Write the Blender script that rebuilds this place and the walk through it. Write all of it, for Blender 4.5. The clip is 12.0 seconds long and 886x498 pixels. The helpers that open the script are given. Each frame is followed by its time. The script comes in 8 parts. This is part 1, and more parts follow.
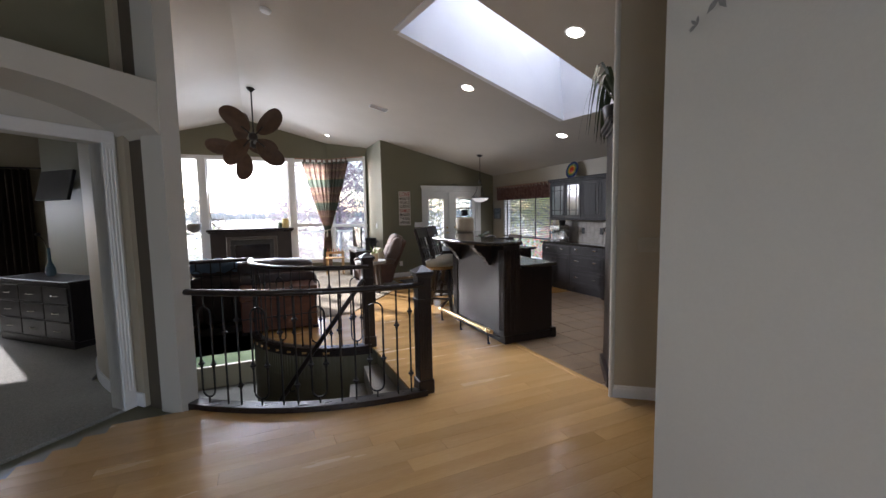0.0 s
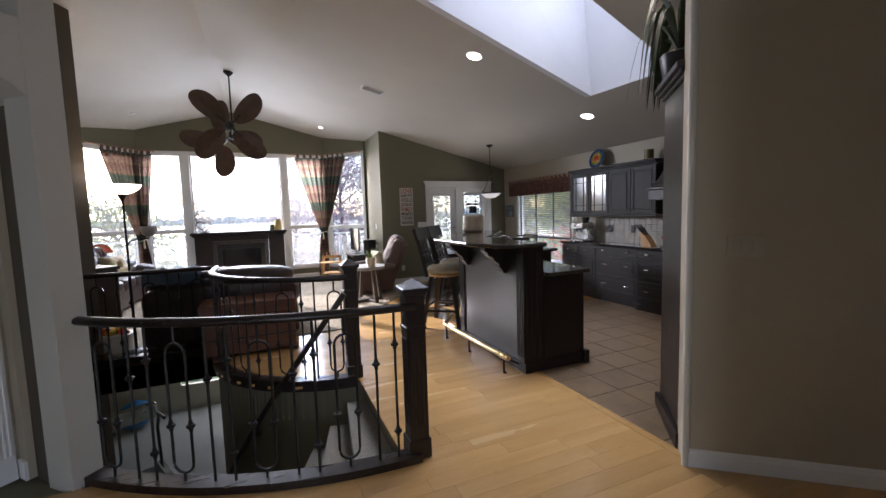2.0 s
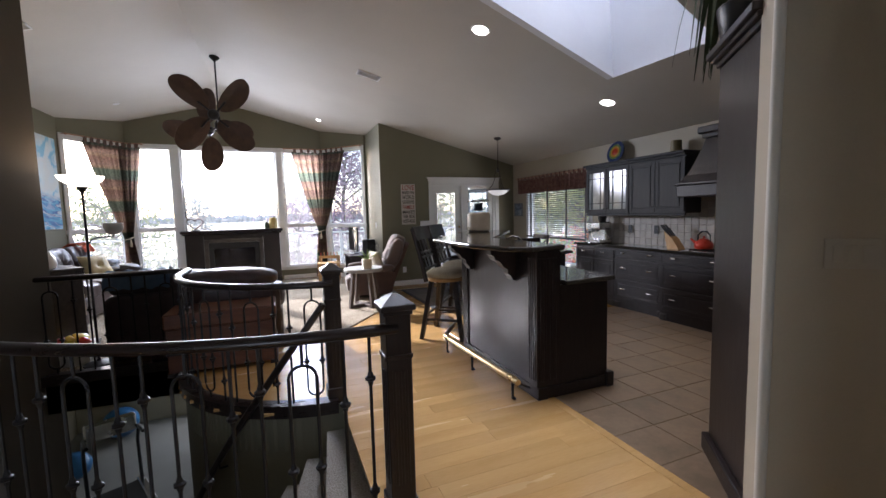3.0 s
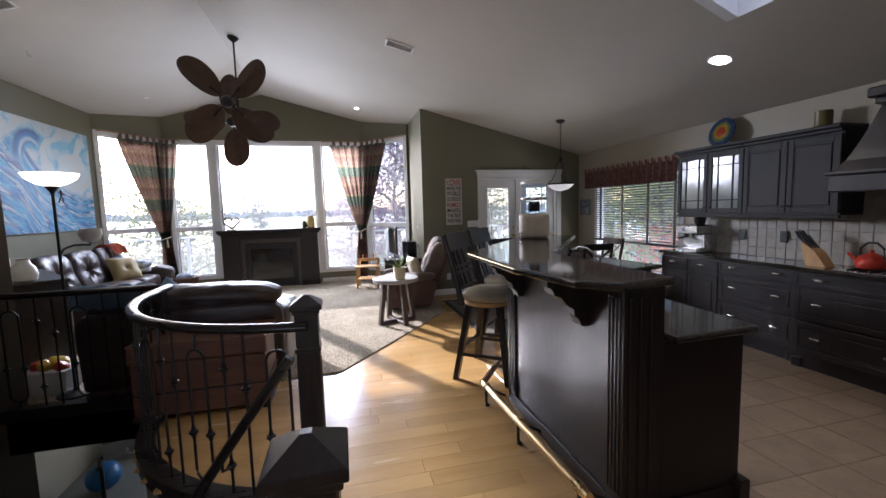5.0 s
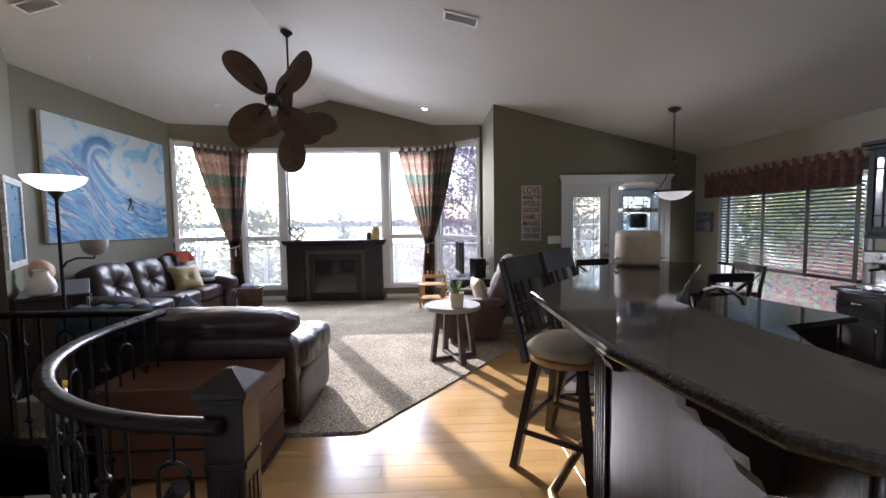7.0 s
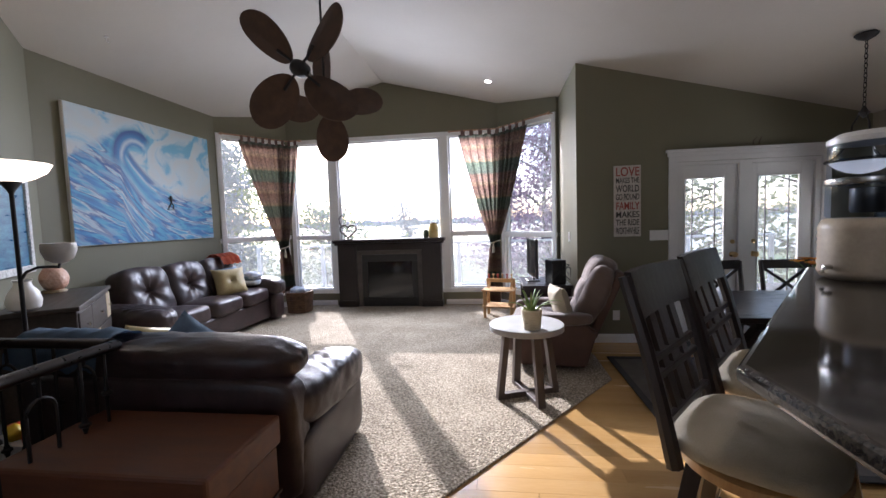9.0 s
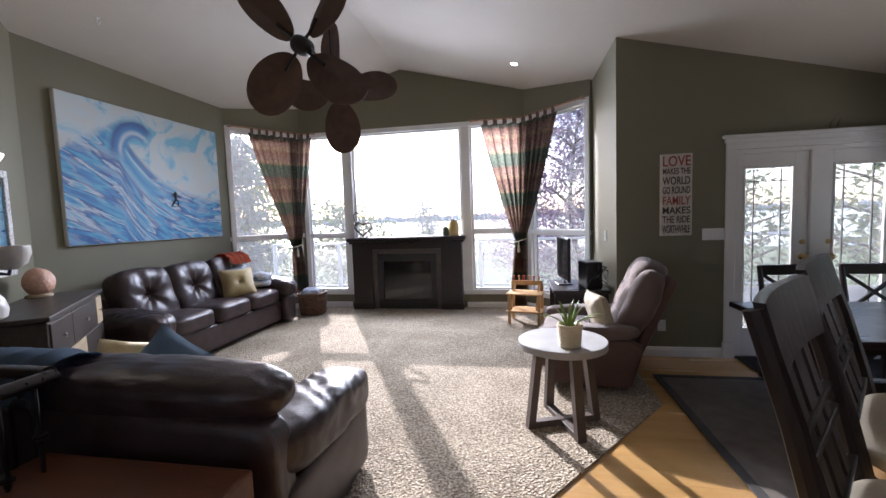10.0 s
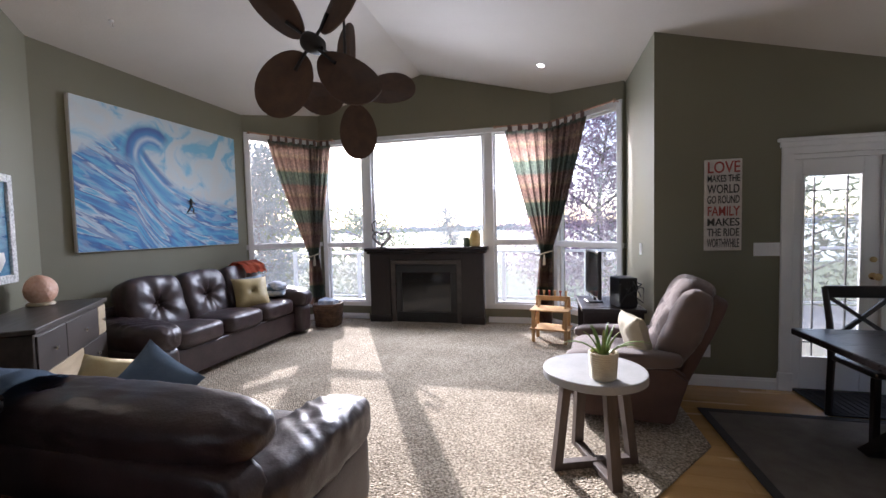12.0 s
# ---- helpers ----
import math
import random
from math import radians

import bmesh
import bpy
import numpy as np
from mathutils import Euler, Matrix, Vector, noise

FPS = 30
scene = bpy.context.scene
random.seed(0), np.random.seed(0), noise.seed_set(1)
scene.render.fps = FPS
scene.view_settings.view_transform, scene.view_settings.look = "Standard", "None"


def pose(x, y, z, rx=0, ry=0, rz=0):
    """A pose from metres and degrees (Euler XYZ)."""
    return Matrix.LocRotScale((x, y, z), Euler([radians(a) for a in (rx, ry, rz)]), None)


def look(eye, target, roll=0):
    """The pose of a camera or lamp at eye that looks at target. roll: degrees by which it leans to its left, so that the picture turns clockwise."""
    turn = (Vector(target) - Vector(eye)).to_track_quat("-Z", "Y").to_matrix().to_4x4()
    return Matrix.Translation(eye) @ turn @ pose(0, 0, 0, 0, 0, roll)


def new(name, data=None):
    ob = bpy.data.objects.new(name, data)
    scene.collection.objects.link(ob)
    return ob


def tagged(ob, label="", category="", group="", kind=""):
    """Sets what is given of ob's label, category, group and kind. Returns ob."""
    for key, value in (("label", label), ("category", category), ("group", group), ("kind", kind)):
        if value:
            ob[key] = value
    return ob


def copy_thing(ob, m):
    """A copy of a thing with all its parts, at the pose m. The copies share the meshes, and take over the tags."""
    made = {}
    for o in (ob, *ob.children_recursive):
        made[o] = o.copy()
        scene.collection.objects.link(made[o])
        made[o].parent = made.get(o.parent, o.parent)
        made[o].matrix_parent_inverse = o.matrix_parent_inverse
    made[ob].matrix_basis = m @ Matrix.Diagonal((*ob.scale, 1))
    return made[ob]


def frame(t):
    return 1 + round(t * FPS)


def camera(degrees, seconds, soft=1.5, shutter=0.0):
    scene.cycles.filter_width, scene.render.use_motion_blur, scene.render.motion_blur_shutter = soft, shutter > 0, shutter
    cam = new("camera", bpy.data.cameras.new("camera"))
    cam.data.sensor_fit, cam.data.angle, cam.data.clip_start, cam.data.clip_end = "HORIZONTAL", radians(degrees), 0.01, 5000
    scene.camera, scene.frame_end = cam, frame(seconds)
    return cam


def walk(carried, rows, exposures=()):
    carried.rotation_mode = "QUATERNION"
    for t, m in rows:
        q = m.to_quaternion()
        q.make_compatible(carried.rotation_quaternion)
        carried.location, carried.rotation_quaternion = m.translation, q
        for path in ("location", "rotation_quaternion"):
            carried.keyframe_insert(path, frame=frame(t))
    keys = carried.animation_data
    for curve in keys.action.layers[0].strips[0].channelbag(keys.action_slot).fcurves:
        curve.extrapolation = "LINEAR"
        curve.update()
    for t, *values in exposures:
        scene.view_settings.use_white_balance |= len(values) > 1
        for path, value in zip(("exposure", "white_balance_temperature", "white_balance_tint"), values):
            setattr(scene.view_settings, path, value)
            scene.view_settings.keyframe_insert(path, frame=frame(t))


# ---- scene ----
cam = camera(94.5, 12.0)
PATH = [
    (0, (1.239, 1.215, 1.516), (2.063, 3.029, 1.339), -1.0),
    (0.5, (1.345, 1.417, 1.495), (2.146, 3.241, 1.315), -1.5),
    (1, (1.452, 1.634, 1.483), (2.25, 3.459, 1.3), -1.9),
    (1.5, (1.578, 1.852, 1.471), (2.376, 3.677, 1.292), -1.9),
    (2, (1.711, 2.084, 1.46), (2.491, 3.918, 1.288), -1.8),
    (2.5, (1.839, 2.322, 1.451), (2.603, 4.162, 1.282), -1.7),
    (3, (1.996, 2.581, 1.432), (2.743, 4.428, 1.259), -1.5),
    (4.8, (2.51, 3.478, 1.511), (3.024, 5.4, 1.306), -1.3),
    (5, (2.558, 3.558, 1.501), (3.031, 5.492, 1.309), -1.6),
    (5.5, (2.703, 3.773, 1.502), (3.083, 5.728, 1.32), -1.7),
    (6, (2.802, 4.028, 1.514), (3.102, 5.998, 1.345), -1.5),
    (6.5, (2.899, 4.274, 1.515), (3.085, 6.26, 1.367), -1.0),
    (7, (2.972, 4.524, 1.514), (3.038, 6.519, 1.384), -0.8),
    (7.2, (2.992, 4.615, 1.512), (3.018, 6.611, 1.385), -0.6),
    (9, (2.992, 5.60, 1.477), (2.733, 7.578, 1.340), -1.9),
    (9.5, (2.947, 5.857, 1.487), (2.649, 7.829, 1.34), -2.0),
    (10, (2.93, 6.08, 1.485), (2.57, 8.041, 1.334), -2.0),
    (10.5, (2.92, 6.24, 1.48), (2.47, 8.184, 1.343), -1.9),
    (11, (2.932, 6.33, 1.482), (2.426, 8.261, 1.369), -1.5),
    (11.5, (2.931, 6.365, 1.484), (2.429, 8.298, 1.385), -1.3),
    (12, (2.927, 6.384, 1.484), (2.453, 8.325, 1.384), -1.4),
]
walk(cam, [(t, look(eye, target, roll)) for t, eye, target, roll in PATH],
     exposures=[(0.0, 2.1, 5950, 18), (3.0, 2.03, 5850, 19), (6.0, 1.92, 5700, 19), (12.0, 1.84, 5800, 21)])

# ---- world, sun, exposure ----
SUN_AZ = math.atan2(0.47, 0.883)
SUN_EL = radians(23.2)
world = bpy.data.worlds.new("sky")
scene.world = world
world.use_nodes = True
wn = world.node_tree
sky = wn.nodes.new("ShaderNodeTexSky")
sky.sky_type = "NISHITA"
sky.sun_disc = False
sky.sun_elevation = SUN_EL
sky.sun_rotation = -SUN_AZ
wn.nodes["Background"].inputs["Strength"].default_value = 0.135
wn.links.new(sky.outputs["Color"], wn.nodes["Background"].inputs["Color"])
sun = new("sun", bpy.data.lights.new("sun", "SUN"))
sun.data.energy = 2.5
sun.data.angle = radians(0.7)
sun.data.color = (1.0, 0.95, 0.86)
sun.matrix_world = look((-0.47 * 30, 0.883 * 30, math.tan(SUN_EL) * 30), (0, 0, 0))


def daylight_fill(name, x, y, z, w, h, aim, power):
    """An area lamp added to stand in for daylight."""
    ob = new(name, bpy.data.lights.new(name, "AREA"))
    ob.data.shape, ob.data.size, ob.data.size_y, ob.data.energy = "RECTANGLE", w, h, power
    ob.data.color = (0.93, 0.97, 1.0)
    ob.matrix_world = look((x, y, z), (x + aim[0], y + aim[1], z + aim[2]))
    return ob


# in the upper lights of the bay, where only bright sky is seen
for wx, wide, power in ((0.85, 1.3, 31), (-0.35, 0.6, 6), (2.55, 0.6, 12)):
    daylight_fill("daylight_fill", wx, 12.95, 2.45, wide, 0.75, (0.28, -1, -0.42), power).data.spread = radians(125)
daylight_fill("daylight_fill", 1.45, 12.8, -1.5, 3.2, 1.3, (0, -1, -0.2), 12)
# added fill lamp, hidden below the kitchen sill, brightens the ceiling like ground bounce
daylight_fill("daylight_fill", 7.32, 9.0, 0.14, 1.7, 0.3, (-1, 0, 0.9), 13).data.color = (1.0, 0.94, 0.84)
daylight_fill("daylight_fill", -0.2, -0.7, 1.1, 1.05, 1.9, (0.25, 1, 0), 8.5).data.color = (0.87, 0.93, 1.0)
daylight_fill("daylight_fill", -3.29, 10.2, 1.7, 1.0, 0.4, (0.2, -1, -0.2), 8)
daylight_fill("skylight_light", 4.2, 5.4, 5.0, 1.9, 0.8, (0, 0.02, -1), 7).data.spread = radians(75)

# ---- materials ----


def shader(name):
    m = bpy.data.materials.new(name)
    m.use_nodes = True
    return m, m.node_tree.nodes, m.node_tree.links, m.node_tree.nodes["Principled BSDF"]


def surface(name, c1, c2, scale=6.0, rough=0.6, bump=0.1, fine=120.0, metal=0.0, stretch=(1, 1, 1), vary=0.0, coat=0.0, gloss_var=0.1, sheen=0.0, spec=0.5):
    """A painted, wooden, woven or metal surface: colour that drifts at two scales, fine relief and uneven gloss."""
    m, n, k, b = shader(name)
    tc = n.new("ShaderNodeTexCoord")
    mp = n.new("ShaderNodeMapping")
    mp.inputs["Scale"].default_value = stretch
    k.new(tc.outputs["Object"], mp.inputs["Vector"])
    if vary:
        who, far = n.new("ShaderNodeObjectInfo"), n.new("ShaderNodeMath")
        far.operation = "MULTIPLY"
        far.inputs[1].default_value = 41.0
        k.new(who.outputs["Random"], far.inputs[0])
        k.new(far.outputs[0], mp.inputs["Location"])
    big, small = n.new("ShaderNodeTexNoise"), n.new("ShaderNodeTexNoise")
    for t, s, d in ((big, scale, 4), (small, fine, 3)):
        t.inputs["Scale"].default_value, t.inputs["Detail"].default_value = s, d
        k.new(mp.outputs["Vector"], t.inputs["Vector"])
    mix = n.new("ShaderNodeMix")
    mix.data_type = "RGBA"
    mix.inputs["A"].default_value, mix.inputs["B"].default_value = (*c1, 1), (*c2, 1)
    add = n.new("ShaderNodeMath")
    add.operation = "MULTIPLY_ADD"
    k.new(small.outputs["Fac"], add.inputs[0])
    add.inputs[1].default_value = 0.35
    ramp = n.new("ShaderNodeMapRange")
    ramp.inputs["From Min"].default_value, ramp.inputs["From Max"].default_value = 0.5, 0.85
    k.new(big.outputs["Fac"], add.inputs[2])
    k.new(add.outputs[0], ramp.inputs["Value"])
    k.new(ramp.outputs["Result"], mix.inputs["Factor"])
    out = mix.outputs["Result"]
    if vary:
        info, hsv = n.new("ShaderNodeObjectInfo"), n.new("ShaderNodeHueSaturation")
        rng = n.new("ShaderNodeMapRange")
        rng.inputs["To Min"].default_value, rng.inputs["To Max"].default_value = 1 - vary, 1 + vary
        k.new(info.outputs["Random"], rng.inputs["Value"])
        k.new(rng.outputs["Result"], hsv.inputs["Value"])
        k.new(out, hsv.inputs["Color"])
        out = hsv.outputs["Color"]
    k.new(out, b.inputs["Base Color"])
    r = n.new("ShaderNodeMapRange")
    r.inputs["To Min"].default_value, r.inputs["To Max"].default_value = max(0.02, rough - gloss_var), min(1, rough + gloss_var)
    k.new(big.outputs["Fac"], r.inputs["Value"])
    k.new(r.outputs["Result"], b.inputs["Roughness"])
    b.inputs["Metallic"].default_value = metal
    b.inputs["Specular IOR Level"].default_value = spec
    b.inputs["Coat Weight"].default_value = coat
    b.inputs["Coat Roughness"].default_value = 0.22
    b.inputs["Sheen Weight"].default_value = sheen
    if bump:
        bp = n.new("ShaderNodeBump")
        bp.inputs["Strength"].default_value, bp.inputs["Distance"].default_value = bump, 0.004
        k.new(small.outputs["Fac"], bp.inputs["Height"])
        k.new(bp.outputs["Normal"], b.inputs["Normal"])
    return m


def glow(name, colour, strength):
    m, n, k, b = shader(name)
    b.inputs["Base Color"].default_value = (*colour, 1)
    b.inputs["Emission Color"].default_value = (*colour, 1)
    b.inputs["Emission Strength"].default_value = strength
    return m


def clear(name, colour=(1, 1, 1), rough=0.0, veil=0.0):
    """Thin window or vessel glass; the last value mixes in translucent white that imitates glare over the view."""
    m, n, k, b = shader(name)
    n.remove(b)
    tr, gl, mix = n.new("ShaderNodeBsdfTransparent"), n.new("ShaderNodeBsdfGlossy"), n.new("ShaderNodeMixShader")
    tr.inputs["Color"].default_value = (*colour, 1)
    gl.inputs["Roughness"].default_value = rough
    mix.inputs[0].default_value = 0.05
    k.new(gl.outputs[0], mix.inputs[2])
    if veil:
        veil_, veil_mix_ = n.new("ShaderNodeBsdfTranslucent"), n.new("ShaderNodeMixShader")
        veil_mix_.inputs[0].default_value = veil
        k.new(tr.outputs[0], veil_mix_.inputs[1])
        k.new(veil_.outputs[0], veil_mix_.inputs[2])
        k.new(veil_mix_.outputs[0], mix.inputs[1])
    else:
        k.new(tr.outputs[0], mix.inputs[1])
    k.new(mix.outputs[0], n["Material Output"].inputs["Surface"])
    return m


def speckled(name, dark, mid, light, scale, bump, rough=0.95, dist=0.012):
    """Carpet or stone made of small flecks."""
    m, n, k, b = shader(name)
    tc, vo, no, rp = n.new("ShaderNodeTexCoord"), n.new("ShaderNodeTexVoronoi"), n.new("ShaderNodeTexNoise"), n.new("ShaderNodeValToRGB")
    vo.inputs["Scale"].default_value = scale
    no.inputs["Scale"].default_value, no.inputs["Detail"].default_value = scale * 0.9, 5
    wide = n.new("ShaderNodeTexNoise")
    wide.inputs["Scale"].default_value = 1.7
    for t in (vo, no, wide):
        k.new(tc.outputs["Object"], t.inputs["Vector"])
    m1 = n.new("ShaderNodeMath")
    m1.operation = "MULTIPLY_ADD"
    m1.inputs[1].default_value = 0.25
    k.new(wide.outputs["Fac"], m1.inputs[0])
    k.new(no.outputs["Fac"], m1.inputs[2])
    e = rp.color_ramp.elements
    e[0].position, e[0].color = 0.42, (*dark, 1)
    e[1].position, e[1].color = 0.78, (*light, 1)
    x = e.new(0.6)
    x.color = (*mid, 1)
    k.new(m1.outputs[0], rp.inputs["Fac"])
    k.new(rp.outputs["Color"], b.inputs["Base Color"])
    b.inputs["Roughness"].default_value = rough
    bp = n.new("ShaderNodeBump")
    bp.inputs["Strength"].default_value, bp.inputs["Distance"].default_value = bump, dist
    k.new(vo.outputs["Distance"], bp.inputs["Height"])
    k.new(bp.outputs["Normal"], b.inputs["Normal"])
    return m


WALL_GREEN = surface("olive_wall_paint", (0.175, 0.165, 0.105), (0.19, 0.18, 0.12), 1.2, 0.55, 0.12, 90)
WALL_BEIGE = surface("beige_wall_paint", (0.40, 0.355, 0.265), (0.43, 0.38, 0.29), 1.2, 0.55, 0.12, 90)
WALL_DARK = surface("dark_brown_stair_wall", (0.085, 0.07, 0.05), (0.10, 0.083, 0.06), 1.2, 0.6, 0.12, 90)
WALL_PALE = surface("pale_hall_paint", (0.52, 0.505, 0.455), (0.56, 0.545, 0.49), 1.0, 0.5, 0.12, 90)
CEIL = surface("ceiling_paint", (0.52, 0.485, 0.425), (0.55, 0.515, 0.455), 1.5, 0.8, 0.35, 55)
WHITE = surface("white_trim_paint", (0.74, 0.74, 0.74), (0.8, 0.8, 0.79), 3, 0.35, 0.03, 60)
SHAFT = surface("shaft_paint", (0.78, 0.78, 0.8), (0.82, 0.82, 0.83), 2, 0.8, 0.1, 80)
MAPLE = surface("maple_floor", (0.52, 0.305, 0.108), (0.62, 0.385, 0.155), 2.0, 0.25, 0.03, 40, stretch=(0.4, 3, 3), vary=0.10, coat=0.45, gloss_var=0.07, spec=0.7)
DARKWOOD = surface("espresso_wood", (0.012, 0.008, 0.007), (0.022, 0.013, 0.011), 7, 0.34, 0.12, 60, stretch=(9, 9, 0.8), gloss_var=0.1)
DARKWOOD_H = surface("espresso_wood_grain", (0.012, 0.008, 0.007), (0.02, 0.012, 0.01), 6, 0.3, 0.06, 60, stretch=(0.8, 9, 9))
ISLAND = surface("espresso_island_wood", (0.010, 0.007, 0.006), (0.020, 0.013, 0.011), 7, 0.40, 0.25, 60, stretch=(9, 9, 0.5), gloss_var=0.2, spec=0.3)
CAB = surface("espresso_cabinet_paint", (0.016, 0.012, 0.012), (0.026, 0.02, 0.02), 5, 0.38, 0.06, 70, stretch=(5, 5, 0.7))
IRON = surface("black_iron", (0.012, 0.011, 0.011), (0.02, 0.018, 0.017), 20, 0.5, 0.15, 90, metal=0.3)
LEATHER = surface("dark_brown_leather", (0.028, 0.016, 0.016), (0.050, 0.030, 0.029), 9, 0.37, 0.32, 90, gloss_var=0.12, spec=0.6)
TRUNK = surface("red_brown_trunk", (0.09, 0.028, 0.012), (0.14, 0.05, 0.02), 5, 0.45, 0.1, 60, stretch=(0.7, 4, 4))
TAUPE = surface("taupe_upholstery", (0.115, 0.08, 0.068), (0.15, 0.108, 0.09), 7, 0.9, 0.5, 260, sheen=0.25)
TAUPE_D = surface("brown_upholstery", (0.085, 0.048, 0.038), (0.11, 0.064, 0.05), 7, 0.9, 0.5, 260, sheen=0.1)
CREAM = surface("cream_fabric", (0.42, 0.37, 0.27), (0.5, 0.45, 0.34), 8, 0.85, 0.4, 220)
GRANITE = speckled("dark_granite", (0.014, 0.012, 0.010), (0.024, 0.020, 0.016), (0.045, 0.038, 0.030), 160, 0.0, 0.07)
CARPET = speckled("shag_carpet", (0.13, 0.10, 0.065), (0.31, 0.255, 0.18), (0.60, 0.51, 0.385), 70, 0.75, 0.97, 0.02)
BERBER = speckled("grey_carpet", (0.20, 0.20, 0.18), (0.27, 0.265, 0.24), (0.34, 0.33, 0.30), 120, 0.5)
STAIRCARPET = speckled("stair_carpet", (0.25, 0.235, 0.20), (0.36, 0.335, 0.29), (0.46, 0.43, 0.38), 110, 0.6)
RUG = surface("grey_woven_rug", (0.115, 0.098, 0.08), (0.155, 0.135, 0.112), 10, 0.95, 0.7, 120)
RUGEDGE = surface("dark_rug_binding", (0.035, 0.032, 0.03), (0.05, 0.046, 0.042), 10, 0.9, 0.5, 150)
MAT = surface("navy_door_mat", (0.014, 0.016, 0.022), (0.022, 0.025, 0.032), 10, 0.95, 0.8, 130)
TILE = surface("stone_floor_tile", (0.14, 0.094, 0.055), (0.215, 0.148, 0.09), 5, 0.36, 0.12, 30, vary=0.10)
GROUT = surface("grout", (0.16, 0.11, 0.068), (0.20, 0.14, 0.09), 20, 0.9, 0.3, 90)
SPLASH = surface("tumbled_wall_tile", (0.36, 0.325, 0.28), (0.45, 0.41, 0.36), 7, 0.35, 0.12, 50, vary=0.08)
BRASS = surface("aged_brass", (0.50, 0.36, 0.17), (0.62, 0.46, 0.24), 9, 0.3, 0.05, 70, metal=1.0)
CHROME = surface("brushed_steel", (0.55, 0.54, 0.52), (0.66, 0.65, 0.63), 9, 0.25, 0.03, 90, metal=1.0)
BLACK = surface("black_plastic", (0.012, 0.012, 0.013), (0.02, 0.02, 0.02), 10, 0.4, 0.05, 90)
FANLEAF = surface("woven_fan_blade", (0.055, 0.030, 0.020), (0.085, 0.048, 0.03), 12, 0.75, 0.5, 110)
# pale translucent share imitates the glare that washes out the view outside
PANE = clear("window_glass", veil=0.06)
LITLAMP = glow("lit_lamp", (1.0, 0.93, 0.82), 6)

# ---- building helpers ----


def part(name, bm, material, parent=None, label="", smooth=False):
    me = bpy.data.meshes.new(name)
    bmesh.ops.recalc_face_normals(bm, faces=bm.faces)
    bm.to_mesh(me)
    bm.free()
    for m in (material if isinstance(material, (list, tuple)) else [material]):
        me.materials.append(m)
    if smooth:
        me.polygons.foreach_set("use_smooth", [True] * len(me.polygons))
        me.set_sharp_from_angle(angle=radians(40))
    ob = new(name, me)
    if parent is not None:
        ob.parent = parent
    return tagged(ob, label)


def thing(name, label, category, m=None, group="", kind=""):
    ob = new(name)
    ob.empty_display_size = 0.1
    if m is not None:
        ob.matrix_world = m
    return tagged(ob, label, category, group, kind)


def B():
    return bmesh.new()


def hexa(bm, v):
    """A solid from eight corners: four below, four above, both anticlockwise."""
    vs = [bm.verts.new(p) for p in v]
    for f in ((3, 2, 1, 0), (4, 5, 6, 7), (0, 1, 5, 4), (1, 2, 6, 5), (2, 3, 7, 6), (3, 0, 4, 7)):
        bm.faces.new([vs[i] for i in f])
    return vs


def box(bm, x0, x1, y0, y1, z0, z1, bevel=0.0, m=None, seg=1):
    vs = hexa(bm, [(x0, y0, z0), (x1, y0, z0), (x1, y1, z0), (x0, y1, z0), (x0, y0, z1), (x1, y0, z1), (x1, y1, z1), (x0, y1, z1)])
    if bevel:
        edges = {e for v in vs for e in v.link_edges}
        r = bmesh.ops.bevel(bm, geom=list(edges), offset=bevel, segments=seg, affect="EDGES", profile=0.5)
        vs = list({v for f in r["faces"] for v in f.verts} | {v for v in vs if v.is_valid})
    if m is not None:
        bmesh.ops.transform(bm, matrix=m, verts=vs)
    return vs


def prism(bm, poly, z0, z1, bevel=0.0):
    lo, hi = [bm.verts.new((x, y, z0)) for x, y in poly], [bm.verts.new((x, y, z1)) for x, y in poly]
    n = len(poly)
    bm.faces.new(lo[::-1])
    bm.faces.new(hi)
    for i in range(n):
        bm.faces.new((lo[i], lo[(i + 1) % n], hi[(i + 1) % n], hi[i]))
    if bevel:
        bm.edges.ensure_lookup_table()
        vs = set(lo + hi)
        bmesh.ops.bevel(bm, geom=[e for e in bm.edges if e.verts[0] in vs and e.verts[1] in vs and abs(e.verts[0].co.z - e.verts[1].co.z) < 1e-6],
                        offset=bevel, segments=3, affect="EDGES", profile=0.5)


def tube(bm, pts, r, n=8, flat=1.0, ends=True):
    """A rod along points; r may be a list; flat squeezes it in height."""
    pts = [Vector(p) for p in pts]
    rs = r if isinstance(r, (list, tuple)) else [r] * len(pts)
    rings = []
    for i, p in enumerate(pts):
        d = (pts[min(i + 1, len(pts) - 1)] - pts[max(i - 1, 0)]).normalized()
        up = Vector((0, 0, 1)) if abs(d.z) < 0.95 else Vector((0, 1, 0))
        a = d.cross(up).normalized()
        b = a.cross(d).normalized()
        rings.append([bm.verts.new(p + rs[i] * (math.cos(2 * math.pi * j / n) * a + flat * math.sin(2 * math.pi * j / n) * b)) for j in range(n)])
    for u, v in zip(rings, rings[1:]):
        for j in range(n):
            bm.faces.new((u[j], u[(j + 1) % n], v[(j + 1) % n], v[j]))
    if ends:
        bm.faces.new(rings[0][::-1])
        bm.faces.new(rings[-1])


